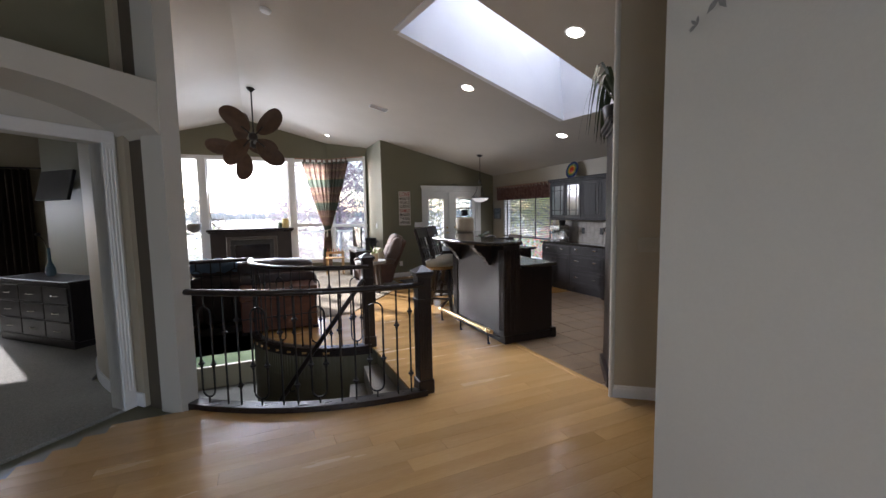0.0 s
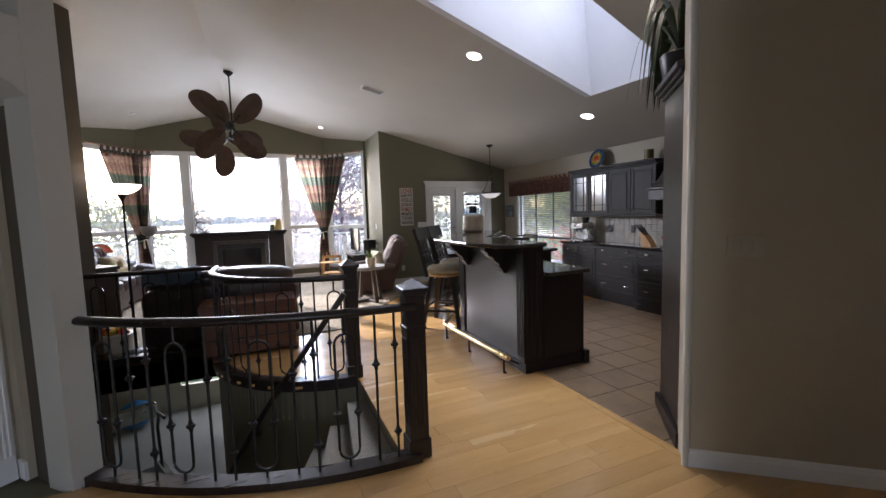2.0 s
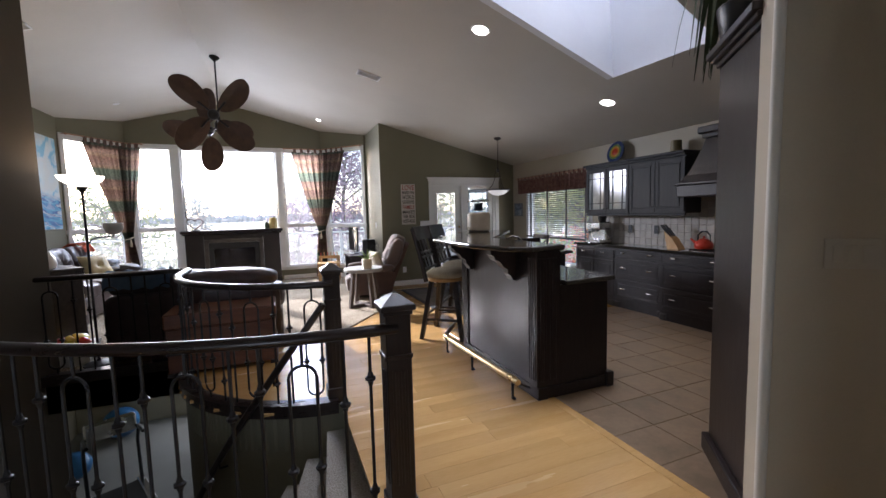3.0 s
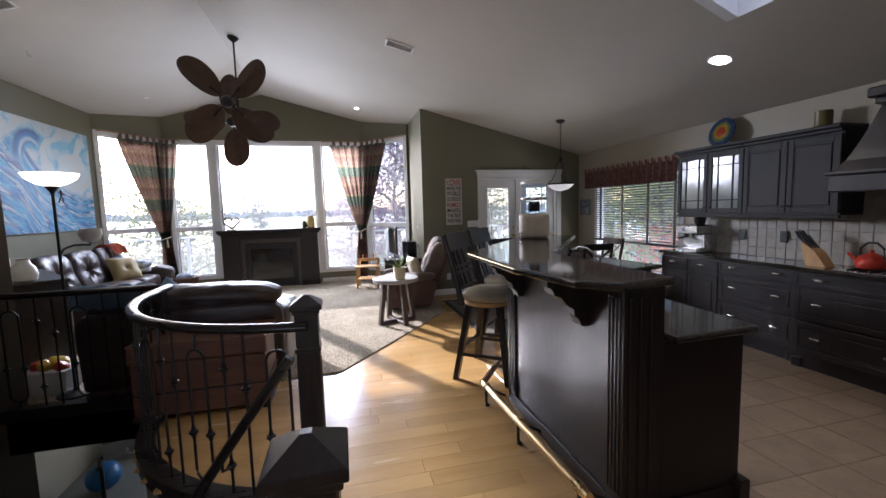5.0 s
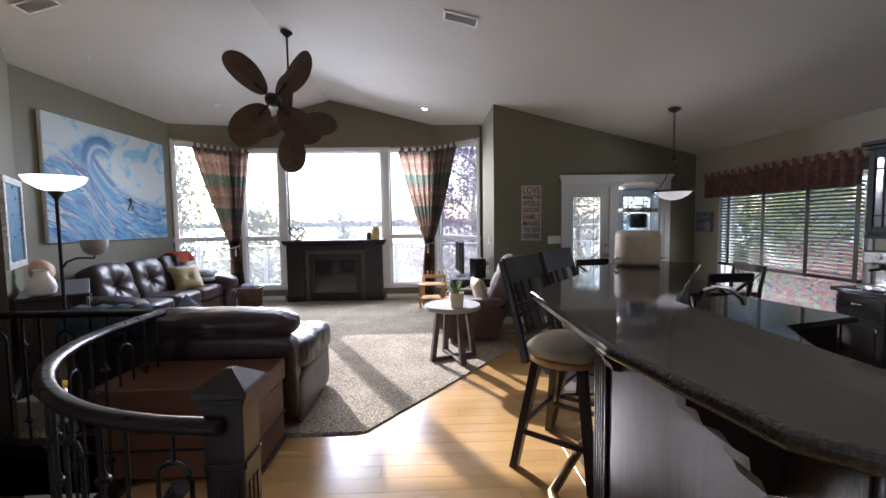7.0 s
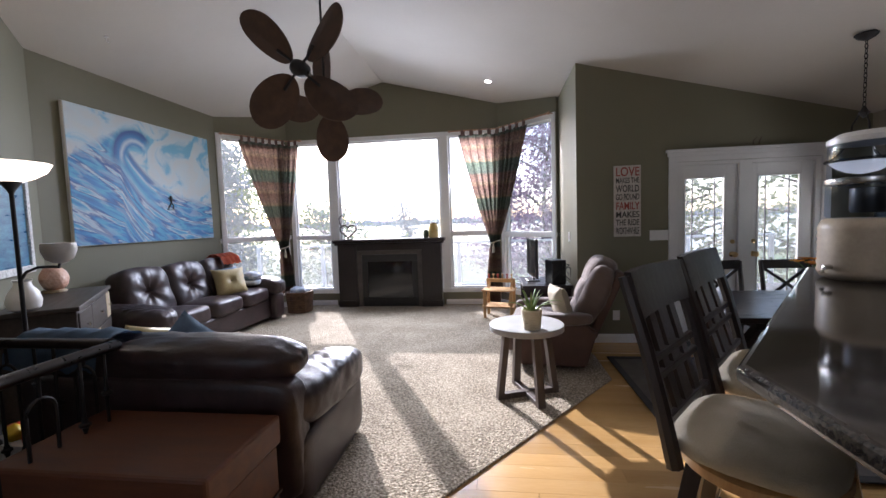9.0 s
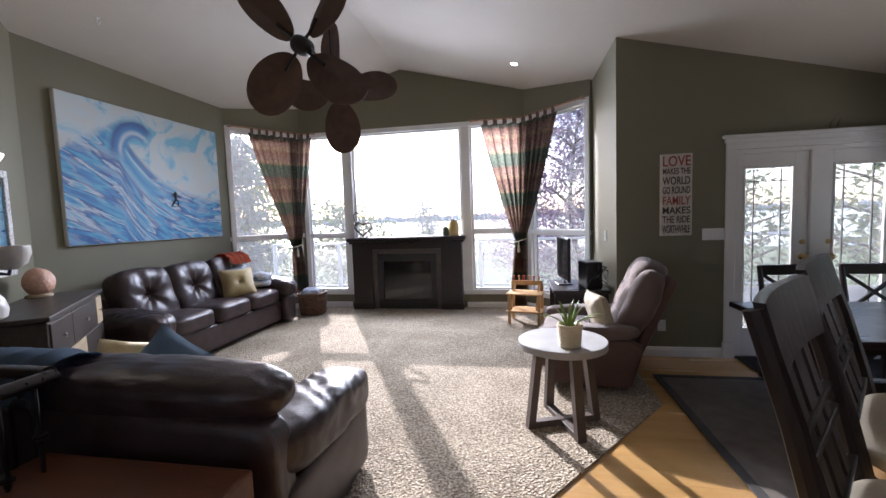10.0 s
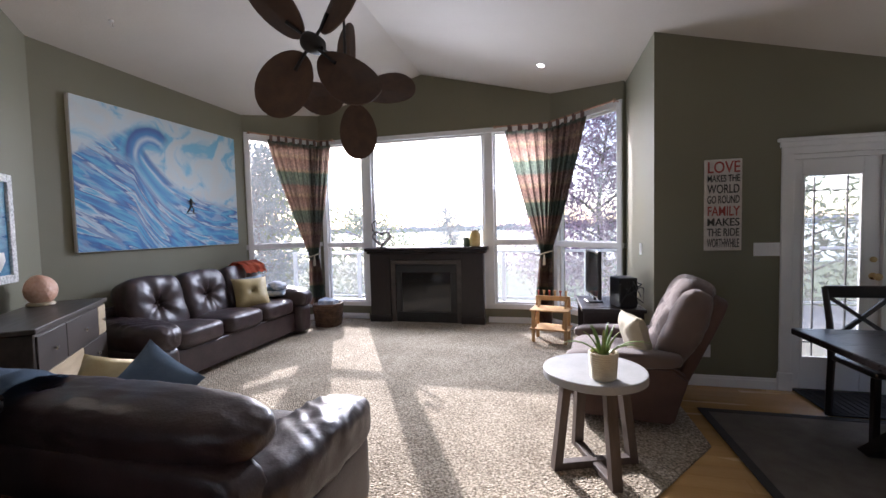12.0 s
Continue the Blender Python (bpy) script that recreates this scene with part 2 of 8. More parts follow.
def lathe(bm, prof, c=(0, 0, 0), n=20, m=None):
    """A turned shape: (radius, height) pairs from below to above."""
    rings, made = [], []
    for r, z in prof:
        ring = [bm.verts.new((c[0] + r * math.cos(2 * math.pi * j / n), c[1] + r * math.sin(2 * math.pi * j / n), c[2] + z)) for j in range(n)]
        rings.append(ring)
        made += ring
    for u, v in zip(rings, rings[1:]):
        for j in range(n):
            bm.faces.new((u[j], u[(j + 1) % n], v[(j + 1) % n], v[j]))
    bm.faces.new(rings[0][::-1])
    bm.faces.new(rings[-1])
    if m is not None:
        bmesh.ops.transform(bm, matrix=m, verts=made)


def soft(bm, size, m, seg=10, k=5.0, crown=0.0, wrinkle=0.006, dents=(), seed=0.0, freq=9.0, pleats=(0.0, 0.0)):
    """An upholstered block: a rounded box that bulges, with creases and pulled-in buttons. dents: (x, y, depth, radius) on its upper side, -1..1. pleats: (depth, how many) gathers across its length y."""
    grid = {}
    sx, sy, sz = size[0] / 2, size[1] / 2, size[2] / 2

    def vert(p):
        key = tuple(round(c, 5) for c in p)
        if key not in grid:
            x, y, z = p
            s = (abs(x) ** k + abs(y) ** k + abs(z) ** k) ** (1 / k)
            x, y, z = x / s, y / s, z / s
            z += math.copysign(crown * (1 - x * x) * (1 - y * y), z) if abs(z) > 0.3 else 0
            w = Vector((x * sx, y * sy, z * sz))
            for dx, dy, dep, rad in dents:
                if z > 0:
                    q = ((x - dx) * sx) ** 2 + ((y - dy) * sy) ** 2
                    w.z -= dep * math.exp(-q / rad ** 2)
                    ang = math.atan2((y - dy) * sy, (x - dx) * sx)
                    w.z -= 0.35 * dep * math.exp(-q / (9 * rad ** 2)) * (0.5 + 0.5 * math.cos(6 * ang))
            if pleats[0] and z > -0.3:
                g = math.sin(pleats[1] * (y + 0.35 * x) * math.pi + 2.5 * noise.noise(w * 6 + Vector((seed, 0, 0))))
                w.z += pleats[0] * (1 - abs(g)) * math.exp(-((y - 0.25) / 0.6) ** 2)
            f = noise.noise(w * freq + Vector((seed, seed * 1.7, 0)))
            f2 = 1 - abs(noise.noise(w * freq * 2.1 + Vector((0, seed, seed)))) * 2
            w += w.normalized() * (wrinkle * f + wrinkle * 0.5 * f2)
            grid[key] = bm.verts.new(m @ w)
        return grid[key]

    st = [-1 + 2 * i / seg for i in range(seg + 1)]
    for axis in range(3):
        for side in (-1, 1):
            for i in range(seg):
                for j in range(seg):
                    q = []
                    for a, b in ((i, j), (i + 1, j), (i + 1, j + 1), (i, j + 1)):
                        p = [0, 0, 0]
                        p[axis], p[(axis + 1) % 3], p[(axis + 2) % 3] = side, st[a], st[b]
                        q.append(vert(p))
                    bm.faces.new(q)


RIDGE = 1.1


def ceil_z(x):
    return 3.90 - (0.249 * (x - RIDGE) if x > RIDGE else 0.265 * (RIDGE - x))


def wall(name, p0, p1, thick, material, label, openings=(), z0=0.0, top=None):
    """An upright wall from p0 to p1; its room side is to the left of that way, its body to the right. openings: (u0, u1, z0, z1) along it. top: None follows the ceiling."""
    bm = B()
    p0, p1 = Vector(p0), Vector(p1)
    d = p1 - p0
    L = d.length
    d = d / L
    nrm = Vector((d.y, -d.x))
    cuts = {0.0, L}
    for o in openings:
        cuts |= {o[0], o[1]}
    if abs(d.x) > 1e-6:
        u = (RIDGE - p0.x) / d.x
        if 0 < u < L:
            cuts.add(u)
    cuts = sorted(cuts)
    for a, b in zip(cuts, cuts[1:]):
        mid = (a + b) / 2
        spans, low = [], z0
        for o in sorted((o for o in openings if o[0] <= mid <= o[1]), key=lambda o: o[2]):
            if o[2] > low:
                spans.append((low, o[2]))
            low = o[3]
        spans.append((low, None))
        q = [p0 + d * a, p0 + d * b, p0 + d * b + nrm * thick, p0 + d * a + nrm * thick]
        for lo, hi in spans:
            tops = [(top if top is not None else ceil_z(c.x) + 0.03) if hi is None else hi for c in q]
            hexa(bm, [(c.x, c.y, lo) for c in q] + [(c.x, c.y, t) for c, t in zip(q, tops)])
    ob = part(name, bm, material)
    return tagged(ob, label, "wall", kind="structure")


def along(p0, p1):
    """A pose at p0 with x towards p1 and z up: the frame of things fixed to a wall; y points into the wall's room side."""
    d = (Vector(p1) - Vector(p0)).normalized()
    return Matrix(((d.x, -d.y, 0, p0[0]), (d.y, d.x, 0, p0[1]), (0, 0, 1, 0), (0, 0, 0, 1)))


# ---- the stairwell's plan ----
CX, CY, R_OUT, R_IN = 2.42, 6.97, 2.62, 1.28
Y_END = 7.32


def well_range(y):
    """From where to where, along x, the floor is open above the stairs."""
    if y <= CY - R_OUT + 0.03 or y >= Y_END:
        return None
    x0 = CX - (math.sqrt(R_OUT ** 2 - (y - CY) ** 2) if y < CY else R_OUT)
    if y < CY - R_IN:
        x1 = CX
    else:
        x1 = CX - (math.sqrt(R_IN ** 2 - (y - CY) ** 2) if y < CY else R_IN)
    return x0, x1


# ---- structure ----
bm = B()
ys = [-0.6] + [4.38 + 0.03 * i for i in range(99)] + [Y_END, 12.9]
for a, b in zip(ys, ys[1:]):
    r = well_range((a + b) / 2)
    for x0, x1 in ([(-4.6, 7.1)] if r is None else [(-4.6, r[0]), (r[1], 7.1)]):
        box(bm, x0, x1, a, b, -0.32, -0.02)
tagged(part("floor", bm, WALL_GREEN), "floor slab of the main storey around the open stairwell", "floor", kind="structure")

# vaulted ceiling with a rectangular skylight opening
SKY = [(2.769, 5.626), (5.411, 6.055), (5.466, 4.98), (2.886, 4.512)]
bm = B()


def ceil_piece(poly):
    lo = [(x, y, ceil_z(x)) for x, y in poly]
    hi = [(x, y, z + 0.15) for x, y, z in lo]
    hexa(bm, lo + hi)


ceil_piece([(-1.54, -0.6), (RIDGE, -0.6), (RIDGE, 12.9), (-1.54, 12.9)])
ceil_piece([(-4.6, -0.6), (-1.54, -0.6), (-1.54, 10.15), (-4.6, 10.15)])
ceil_piece([(RIDGE, -0.6), (7.1, -0.6), SKY[2], SKY[3]])
ceil_piece([(7.1, -0.6), (7.1, 12.9), SKY[1], SKY[2]])
ceil_piece([(7.1, 12.9), (RIDGE, 12.9), SKY[0], SKY[1]])
ceil_piece([(RIDGE, 12.9), (RIDGE, -0.6), SKY[3], SKY[0]])
tagged(part("ceiling", bm, CEIL), "vaulted cream ceiling with light knock-down texture", "ceiling", kind="structure")
bm = B()
cxs, cys = sum(p[0] for p in SKY) / 4, sum(p[1] for p in SKY) / 4
tops = [(cxs + (x - cxs) * 0.74, cys + (y - cys) * 0.8, 4.85) for x, y in SKY]
for i in range(4):
    a, b = SKY[i], SKY[(i + 1) % 4]
    ta, tb = tops[i], tops[(i + 1) % 4]
    out = Vector(((a[0] + b[0]) / 2 - cxs, (a[1] + b[1]) / 2 - cys, 0)).normalized() * 0.08
    q = [Vector((a[0], a[1], ceil_z(a[0]))), Vector((b[0], b[1], ceil_z(b[0]))), Vector(tb), Vector(ta)]
    hexa(bm, q + [p + out for p in q])
tagged(part("skylight_shaft", bm, SHAFT), "white flared skylight shaft in the sloping ceiling", "skylight", kind="structure")

wall("wall_west", (-1.4, 11.68), (-1.4, 9.06), 0.14, WALL_GREEN, "olive green painted living room wall")
wall("wall_mirror", (-1.4, 9.06), (-0.2, 7.5), 0.14, WALL_GREEN, "pale green painted diagonal wall behind the sideboard")
BAY = [(3.89, 11.78), (3.06, 12.68), (-0.72, 12.68), (-1.4, 11.68)]
WIN_Z0, WIN_Z1 = 0.28, 2.94
L1 = math.dist(BAY[0], BAY[1])
L3 = math.dist(BAY[2], BAY[3])
wall("wall_bay_right", BAY[0], BAY[1], 0.16, WALL_GREEN, "olive wall of the bay", [(0.07, L1 - 0.1, WIN_Z0, WIN_Z1)])
wall("wall_bay_middle", BAY[1], BAY[2], 0.16, WALL_GREEN, "olive wall of the bay around the picture window", [(0.1, 3.70, WIN_Z0, WIN_Z1)])
wall("wall_bay_left", BAY[2], BAY[3], 0.16, WALL_GREEN, "olive wall of the bay", [(0.1, L3 - 0.07, WIN_Z0, WIN_Z1)])
wall("wall_side", (3.92, 10.64), (3.92, 11.90), 0.14, WALL_GREEN, "olive side wall beside the bay")
wall("wall_door", (7.08, 10.5), (3.92, 10.5), 0.14, WALL_GREEN, "olive painted wall with the french doors", [(7.08 - 6.47, 7.08 - 4.965, -0.02, 2.04)])
wall("wall_kitchen", (6.92, 3.3), (6.92, 10.5), 0.16, WALL_BEIGE, "cream kitchen wall", [(8.08 - 3.3, 9.92 - 3.3, 0.42, 1.95)])
wall("wall_kitchen_back", (4.5, 3.3), (6.92, 3.3), 0.14, WALL_BEIGE, "plain kitchen wall")
wall("wall_hall_end", (6.80, 1.16), (3.80, 3.59), 0.16, WALL_BEIGE, "beige hall wall end with a rounded corner")
wall("wall_hall_right", (2.65, -0.5), (2.65, 2.30), 0.16, WALL_PALE, "pale cream hall wall")
wall("wall_hall_return", (2.81, 1.10), (6.90, 1.10), 0.14, WALL_PALE, "pale hall wall")
wall("wall_entry", (-0.9, -0.5), (2.65, -0.5), 0.14, WALL_PALE, "pale entry wall with a glazed opening", [(0.15, 1.25, 0.1, 2.1)])
wall("wall_hall_left", (-0.9, 3.34), (-0.9, -0.5), 0.14, WALL_PALE, "pale hall wall")

# arched recess before the bedroom door
ARCH0, ARCH1 = (0.70, 4.94), (-0.9, 3.34)
A45 = along(ARCH0, ARCH1)
ARCH_L = math.dist(ARCH0, ARCH1)
bm = B()


def arch_z(u):
    t = (u - 0.93) / 0.85
    return 2.10 + 0.24 * math.sqrt(max(0.0, 1 - t * t)) ** 1.4 if abs(t) < 1 else 2.10


def slab(u0, u1, za, zb, zt, y0=-0.46):
    hexa(bm, [A45 @ Vector(p) for p in ((u0, y0, za), (u1, y0, zb), (u1, 0, zb), (u0, 0, za), (u0, y0, zt), (u1, y0, zt), (u1, 0, zt), (u0, 0, zt))])


slab(0.0, 0.08, 0, 0, 2.50)
us = [0.08 + 1.70 * i / 24 for i in range(25)]
for a, b in zip(us, us[1:]):
    slab(a, b, arch_z(a), arch_z(b), 2.50)
slab(1.78, ARCH_L, 0, 0, 2.50)
hexa(bm, [A45 @ Vector(p) for p in ((0, -0.2, 2.5), (0.10, -0.2, 2.5), (0.10, 0, 2.5), (0, 0, 2.5), (0, -0.2, 3.8), (0.10, -0.2, 3.8), (0.10, 0, 3.8), (0, 0, 3.8))])
tagged(part("wall_arch", bm, WALL_PALE), "pale wall with a low arch and a ledge above", "wall", kind="structure")
D0 = A45 @ Vector((-0.05, -0.46, 0))
D1 = A45 @ Vector((ARCH_L + 0.5, -0.46, 0))
wall("wall_bedroom_door", D0.xy, D1.xy, 0.14, WALL_PALE, "pale wall with the bedroom doorway", [(0.28, 1.55, -0.02, 2.08)], top=2.5)
# above the ledge the wall is coloured darker than around the doorway
wall("wall_ledge_back", D0.xy, D1.xy, 0.14, WALL_GREEN, "wall behind the plant ledge, darker than the part below", z0=2.5)

# curved outer wall of the stairwell
bm = B()


def arc_wall(a0, a1, r0, r1, z0, z1, n):
    for i in range(n):
        q = [radians(a0 + (a1 - a0) * j / n) for j in (i, i + 1)]
        c = [(CX + r * math.cos(a), CY + r * math.sin(a)) for r, a in ((r0, q[0]), (r0, q[1]), (r1, q[1]), (r1, q[0]))]
        hexa(bm, [(x, y, z0) for x, y in c] + [(x, y, z1 if z1 is not None else ceil_z(x) + 0.03) for x, y in c])


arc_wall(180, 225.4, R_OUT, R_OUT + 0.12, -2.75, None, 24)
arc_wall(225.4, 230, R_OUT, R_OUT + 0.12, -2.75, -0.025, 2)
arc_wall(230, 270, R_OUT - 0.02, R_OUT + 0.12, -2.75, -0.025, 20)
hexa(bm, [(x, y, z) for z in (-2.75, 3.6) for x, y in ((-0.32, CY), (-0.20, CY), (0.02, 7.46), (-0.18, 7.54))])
tagged(part("wall_stair_outer", bm, WALL_DARK, smooth=True), "curved dark brown stairwell wall", "wall", kind="structure")
bm = B()
arc_wall(178, 222, R_OUT + 0.123, R_OUT + 0.16, 0.0, None, 24)
tagged(part("wall_bedroom_curve", bm, WALL_BEIGE, smooth=True), "curved cream bedroom wall behind the stairs", "wall", kind="structure")
bm = B()
arc_wall(178, 222, R_OUT + 0.16, R_OUT + 0.175, 0.0, 0.11, 24)
tagged(part("baseboard", bm, WHITE, smooth=True), "white baseboard along the curved bedroom wall", "baseboard", kind="structure")
bm = B()
arc_wall(180, 270, R_IN - 0.10, R_IN + 0.004, -2.75, -0.025, 32)
box(bm, CX - R_IN + 0.0, CX - R_IN + 0.1, CY, Y_END, -2.75, -0.025)
tagged(part("wall_stair_inner", bm, WALL_GREEN, smooth=True), "curved olive wall below the living room floor", "wall", kind="structure")

bm = B()
arc_wall(225.4, 229.8, R_OUT - 0.015, R_OUT + 0.14, -0.02, None, 4)
tagged(part("wall_pier", bm, WALL_PALE, smooth=True), "pale rounded pier at the head of the stairs", "wall", kind="structure")

# bedroom and basement shells
wall("wall_bedroom_south", (-4.5, 3.0), (-1.04, 3.0), 0.14, WALL_BEIGE, "plain bedroom wall")
wall("wall_bedroom_west", (-4.5, 10.0), (-4.5, 3.0), 0.1, WALL_BEIGE, "plain bedroom wall")
wall("wall_bedroom_north", (-1.54, 10.0), (-4.5, 10.0), 0.14, WALL_BEIGE, "bedroom wall with a window", [(1.2, 2.3, 0.5, 1.9)])
bm = B()
box(bm, -1.9, 5.0, 4.2, 12.6, -2.85, -2.75)
tagged(part("floor_basement", bm, BERBER), "grey carpeted basement floor", "floor", kind="structure")
bm = B()
for x0, x1, y0, y1 in ((-2.0, -1.9, 7.0, 12.6), (-1.9, -0.3, 12.6, 12.7), (3.2, 5.0, 12.6, 12.7), (5.0, 5.1, 4.2, 12.6), (-1.9, -0.4, 6.9, 7.0)):
    box(bm, x0, x1, y0, y1, -2.85, -0.3)
box(bm, -0.3, 3.2, 12.6, 12.7, -2.85, -2.2)
box(bm, -0.3, 3.2, 12.6, 12.7, -0.75, -0.3)
tagged(part("wall_basement", bm, WALL_BEIGE), "plain beige basement walls", "wall", kind="structure")

# ---- floors ----
bm = B()
prism(bm, [(-1.4, 9.06), (-0.2, 7.5), (-0.2, 7.36), (1.16, 7.36), (1.16, 7.42), (2.49, 7.42), (3.99, 9.35), (3.99, 10.0), (3.92, 10.5), (3.92, 11.78), (3.06, 12.68), (-0.72, 12.68), (-1.4, 11.68)], -0.02, 0.012)
tagged(part("carpet", bm, CARPET), "speckled grey and cream shag carpet", "carpet", kind="structure")
bm = B()
prism(bm, [(0.34, 5.26), (-0.25, 6.0), (-0.32, 7.95), (-1.54, 9.15), (-1.54, 10.0), (-4.5, 10.0), (-4.5, 3.0), (-1.9, 3.0)], -0.02, 0.006)
tagged(part("carpet_bedroom", bm, BERBER), "pale grey bedroom carpet", "carpet", kind="structure")


# ---- trims ----
def baseboard(name, p0, p1, h=0.10):
    m = along(p0, p1)
    L = math.dist(p0, p1)
    bm = B()
    prof = [(0, 0.0), (0.016, 0.0), (0.016, h * 0.72), (0.010, h * 0.80), (0.010, h * 0.9), (0.004, h), (0, h)]
    a = [bm.verts.new(m @ Vector((0, y, z))) for y, z in prof]
    b = [bm.verts.new(m @ Vector((L, y, z))) for y, z in prof]
    bm.faces.new(a)
    bm.faces.new(b[::-1])
    for i in range(len(prof)):
        j = (i + 1) % len(prof)
        bm.faces.new((a[i], a[j], b[j], b[i]))
    return tagged(part(name, bm, WHITE), "white moulded baseboard along the wall", "baseboard", kind="structure")


for p0, p1 in (((4.94, 10.5), (3.92, 10.5)), ((-1.4, 11.6), (-1.4, 9.1)), ((3.92, 10.5), (3.92, 11.7)), ((3.06, 12.68), (2.10, 12.68)), ((0.1, 12.68), (-0.72, 12.68)), ((-0.72, 12.68), (-1.36, 11.74)),
               ((3.85, 11.82), (3.06, 12.68)), ((6.7, 1.241), (3.80, 3.59)), ((2.65, -0.5), (2.65, 2.30)), ((6.92, 10.5), (6.6, 10.5)), ((-1.36, 9.01), (-0.26, 7.58))):
    baseboard("baseboard", p0, p1)
bm = B()
tube(bm, [(3.80, 3.59, 0.0), (3.80, 3.59, 3.2)], 0.02, 10)
tagged(part("trim_corner", bm, WALL_PALE, smooth=True), "rounded plaster corner of the hall wall", "trim", kind="structure")


def window(name, p0, p1, u0, u1, z0, z1, posts=(), transoms=(), label="white framed window", solid=()):
    """Casing, posts, transoms and panes of a window in a wall from p0 to p1. transoms: (from, to, height). solid: posts' bays that stay closed below a height."""
    root = thing(name, label, "window", along(p0, p1), kind="structure")
    bm = B()
    w = 0.055
    box(bm, u0 - w, u0 + 0.02, -0.12, 0.016, z0 - w, z1 + w, 0.004)
    box(bm, u1 - 0.02, u1 + w, -0.12, 0.016, z0 - w, z1 + w, 0.004)
    box(bm, u0 + 0.02, u1 - 0.02, -0.12, 0.016, z1 - 0.02, z1 + w, 0.004)
    box(bm, u0 + 0.02, u1 - 0.02, -0.12, 0.016, z0 - w, z0 + 0.02, 0.004)
    for a, b in posts:
        box(bm, a, b, -0.11, 0.012, z0 + 0.02, z1 - 0.02, 0.004)
    for a, b, z in transoms:
        box(bm, a, b, -0.11, 0.008, z - 0.035, z + 0.035, 0.004)
    part("window_frame", bm, WHITE, root)
    xs = [u0] + [c for ab in posts for c in ab] + [u1]
    for i in range(0, len(xs), 2):
        a, b = xs[i], xs[i + 1]
        levels = [z0] + sorted(t[2] for t in transoms if t[0] <= (a + b) / 2 <= t[1]) + [z1]
        for za, zb in zip(levels, levels[1:]):
            bm = B()
            s = 0.035
            for q in ((a + .005, a + .005 + s, za + .01, zb - .01), (b - .005 - s, b - .005, za + .01, zb - .01), (a + .005 + s, b - .005 - s, za + .01, za + .01 + s), (a + .005 + s, b - .005 - s, zb - .01 - s, zb - .01)):
                box(bm, q[0], q[1], -0.085, -0.035, q[2], q[3], 0.003)
            part("sash", bm, WHITE, root)
            bm = B()
            box(bm, a + 0.03, b - 0.03, -0.064, -0.058, za + 0.035, zb - 0.035)
            g = part("pane", bm, PANE, root)
            g.visible_shadow = False
    return root


window("window_1", BAY[0], BAY[1], 0.07, L1 - 0.1, WIN_Z0, WIN_Z1, (), [(0, 2, 1.22)], "tall white bay window")
window("window_2", BAY[1], BAY[2], 0.1, 3.70, WIN_Z0, WIN_Z1, [(0.86, 1.0), (2.86, 3.01)], [(0.1, 0.86, 1.25), (3.01, 3.70, 1.25), (1.0, 2.86, 1.16)], "wide white picture window with side lights")
window("window_3", BAY[2], BAY[3], 0.1, L3 - 0.07, WIN_Z0, WIN_Z1, (), [(0, 2, 1.27)], "tall white bay window")
window("window_4", (6.92, 3.3), (6.92, 10.5), 8.08 - 3.3, 9.92 - 3.3, 0.42, 1.95, (), (), "white kitchen window")
window("window_5", (-0.9, -0.5), (2.61, -0.5), 0.15, 1.25, 0.1, 2.1, (), (), "glazed entry opening")
window("window_6", (-1.54, 10.0), (-4.5, 10.0), 1.2, 2.3, 0.5, 1.9, (), (), "bedroom window")

# ---- rough ground outside ----
GRASS = surface("grass", (0.05, 0.09, 0.02), (0.09, 0.14, 0.035), 0.5, 0.95, 0.4, 20)
bm = B()
box(bm, -3000, 3000, -3000, 3000, -3.4, -3.2)
tagged(part("ground", bm, GRASS), "lawn sloping to the lake", "ground", kind="structure")

# ---- stairs ----
STEPS = 14
RISE = 2.75 / STEPS
stairs = thing("staircase", "curved staircase with beige carpeted treads going down", "staircase", pose(CX, CY, -2.75))
for i in range(STEPS - 1):
    a0, a1 = 270 - 90 * i / (STEPS - 1), 270 - 90 * (i + 1) / (STEPS - 1)
    z = 2.75 - RISE * (i + 1)
    bm = B()
    for j in range(3):
        q = [radians(a0 + (a1 - a0) * c / 3 + (0.8 if c == 0 else 0)) for c in (j, j + 1)]
        c = [(r * math.cos(a), r * math.sin(a)) for r, a in ((R_IN + 0.01, q[0]), (R_OUT - 0.03, q[0]), (R_OUT - 0.03, q[1]), (R_IN + 0.01, q[1]))]
        hexa(bm, [(x, y, z - RISE - 0.02) for x, y in c] + [(x, y, z) for x, y in c])
    part("tread", bm, STAIRCARPET, stairs)


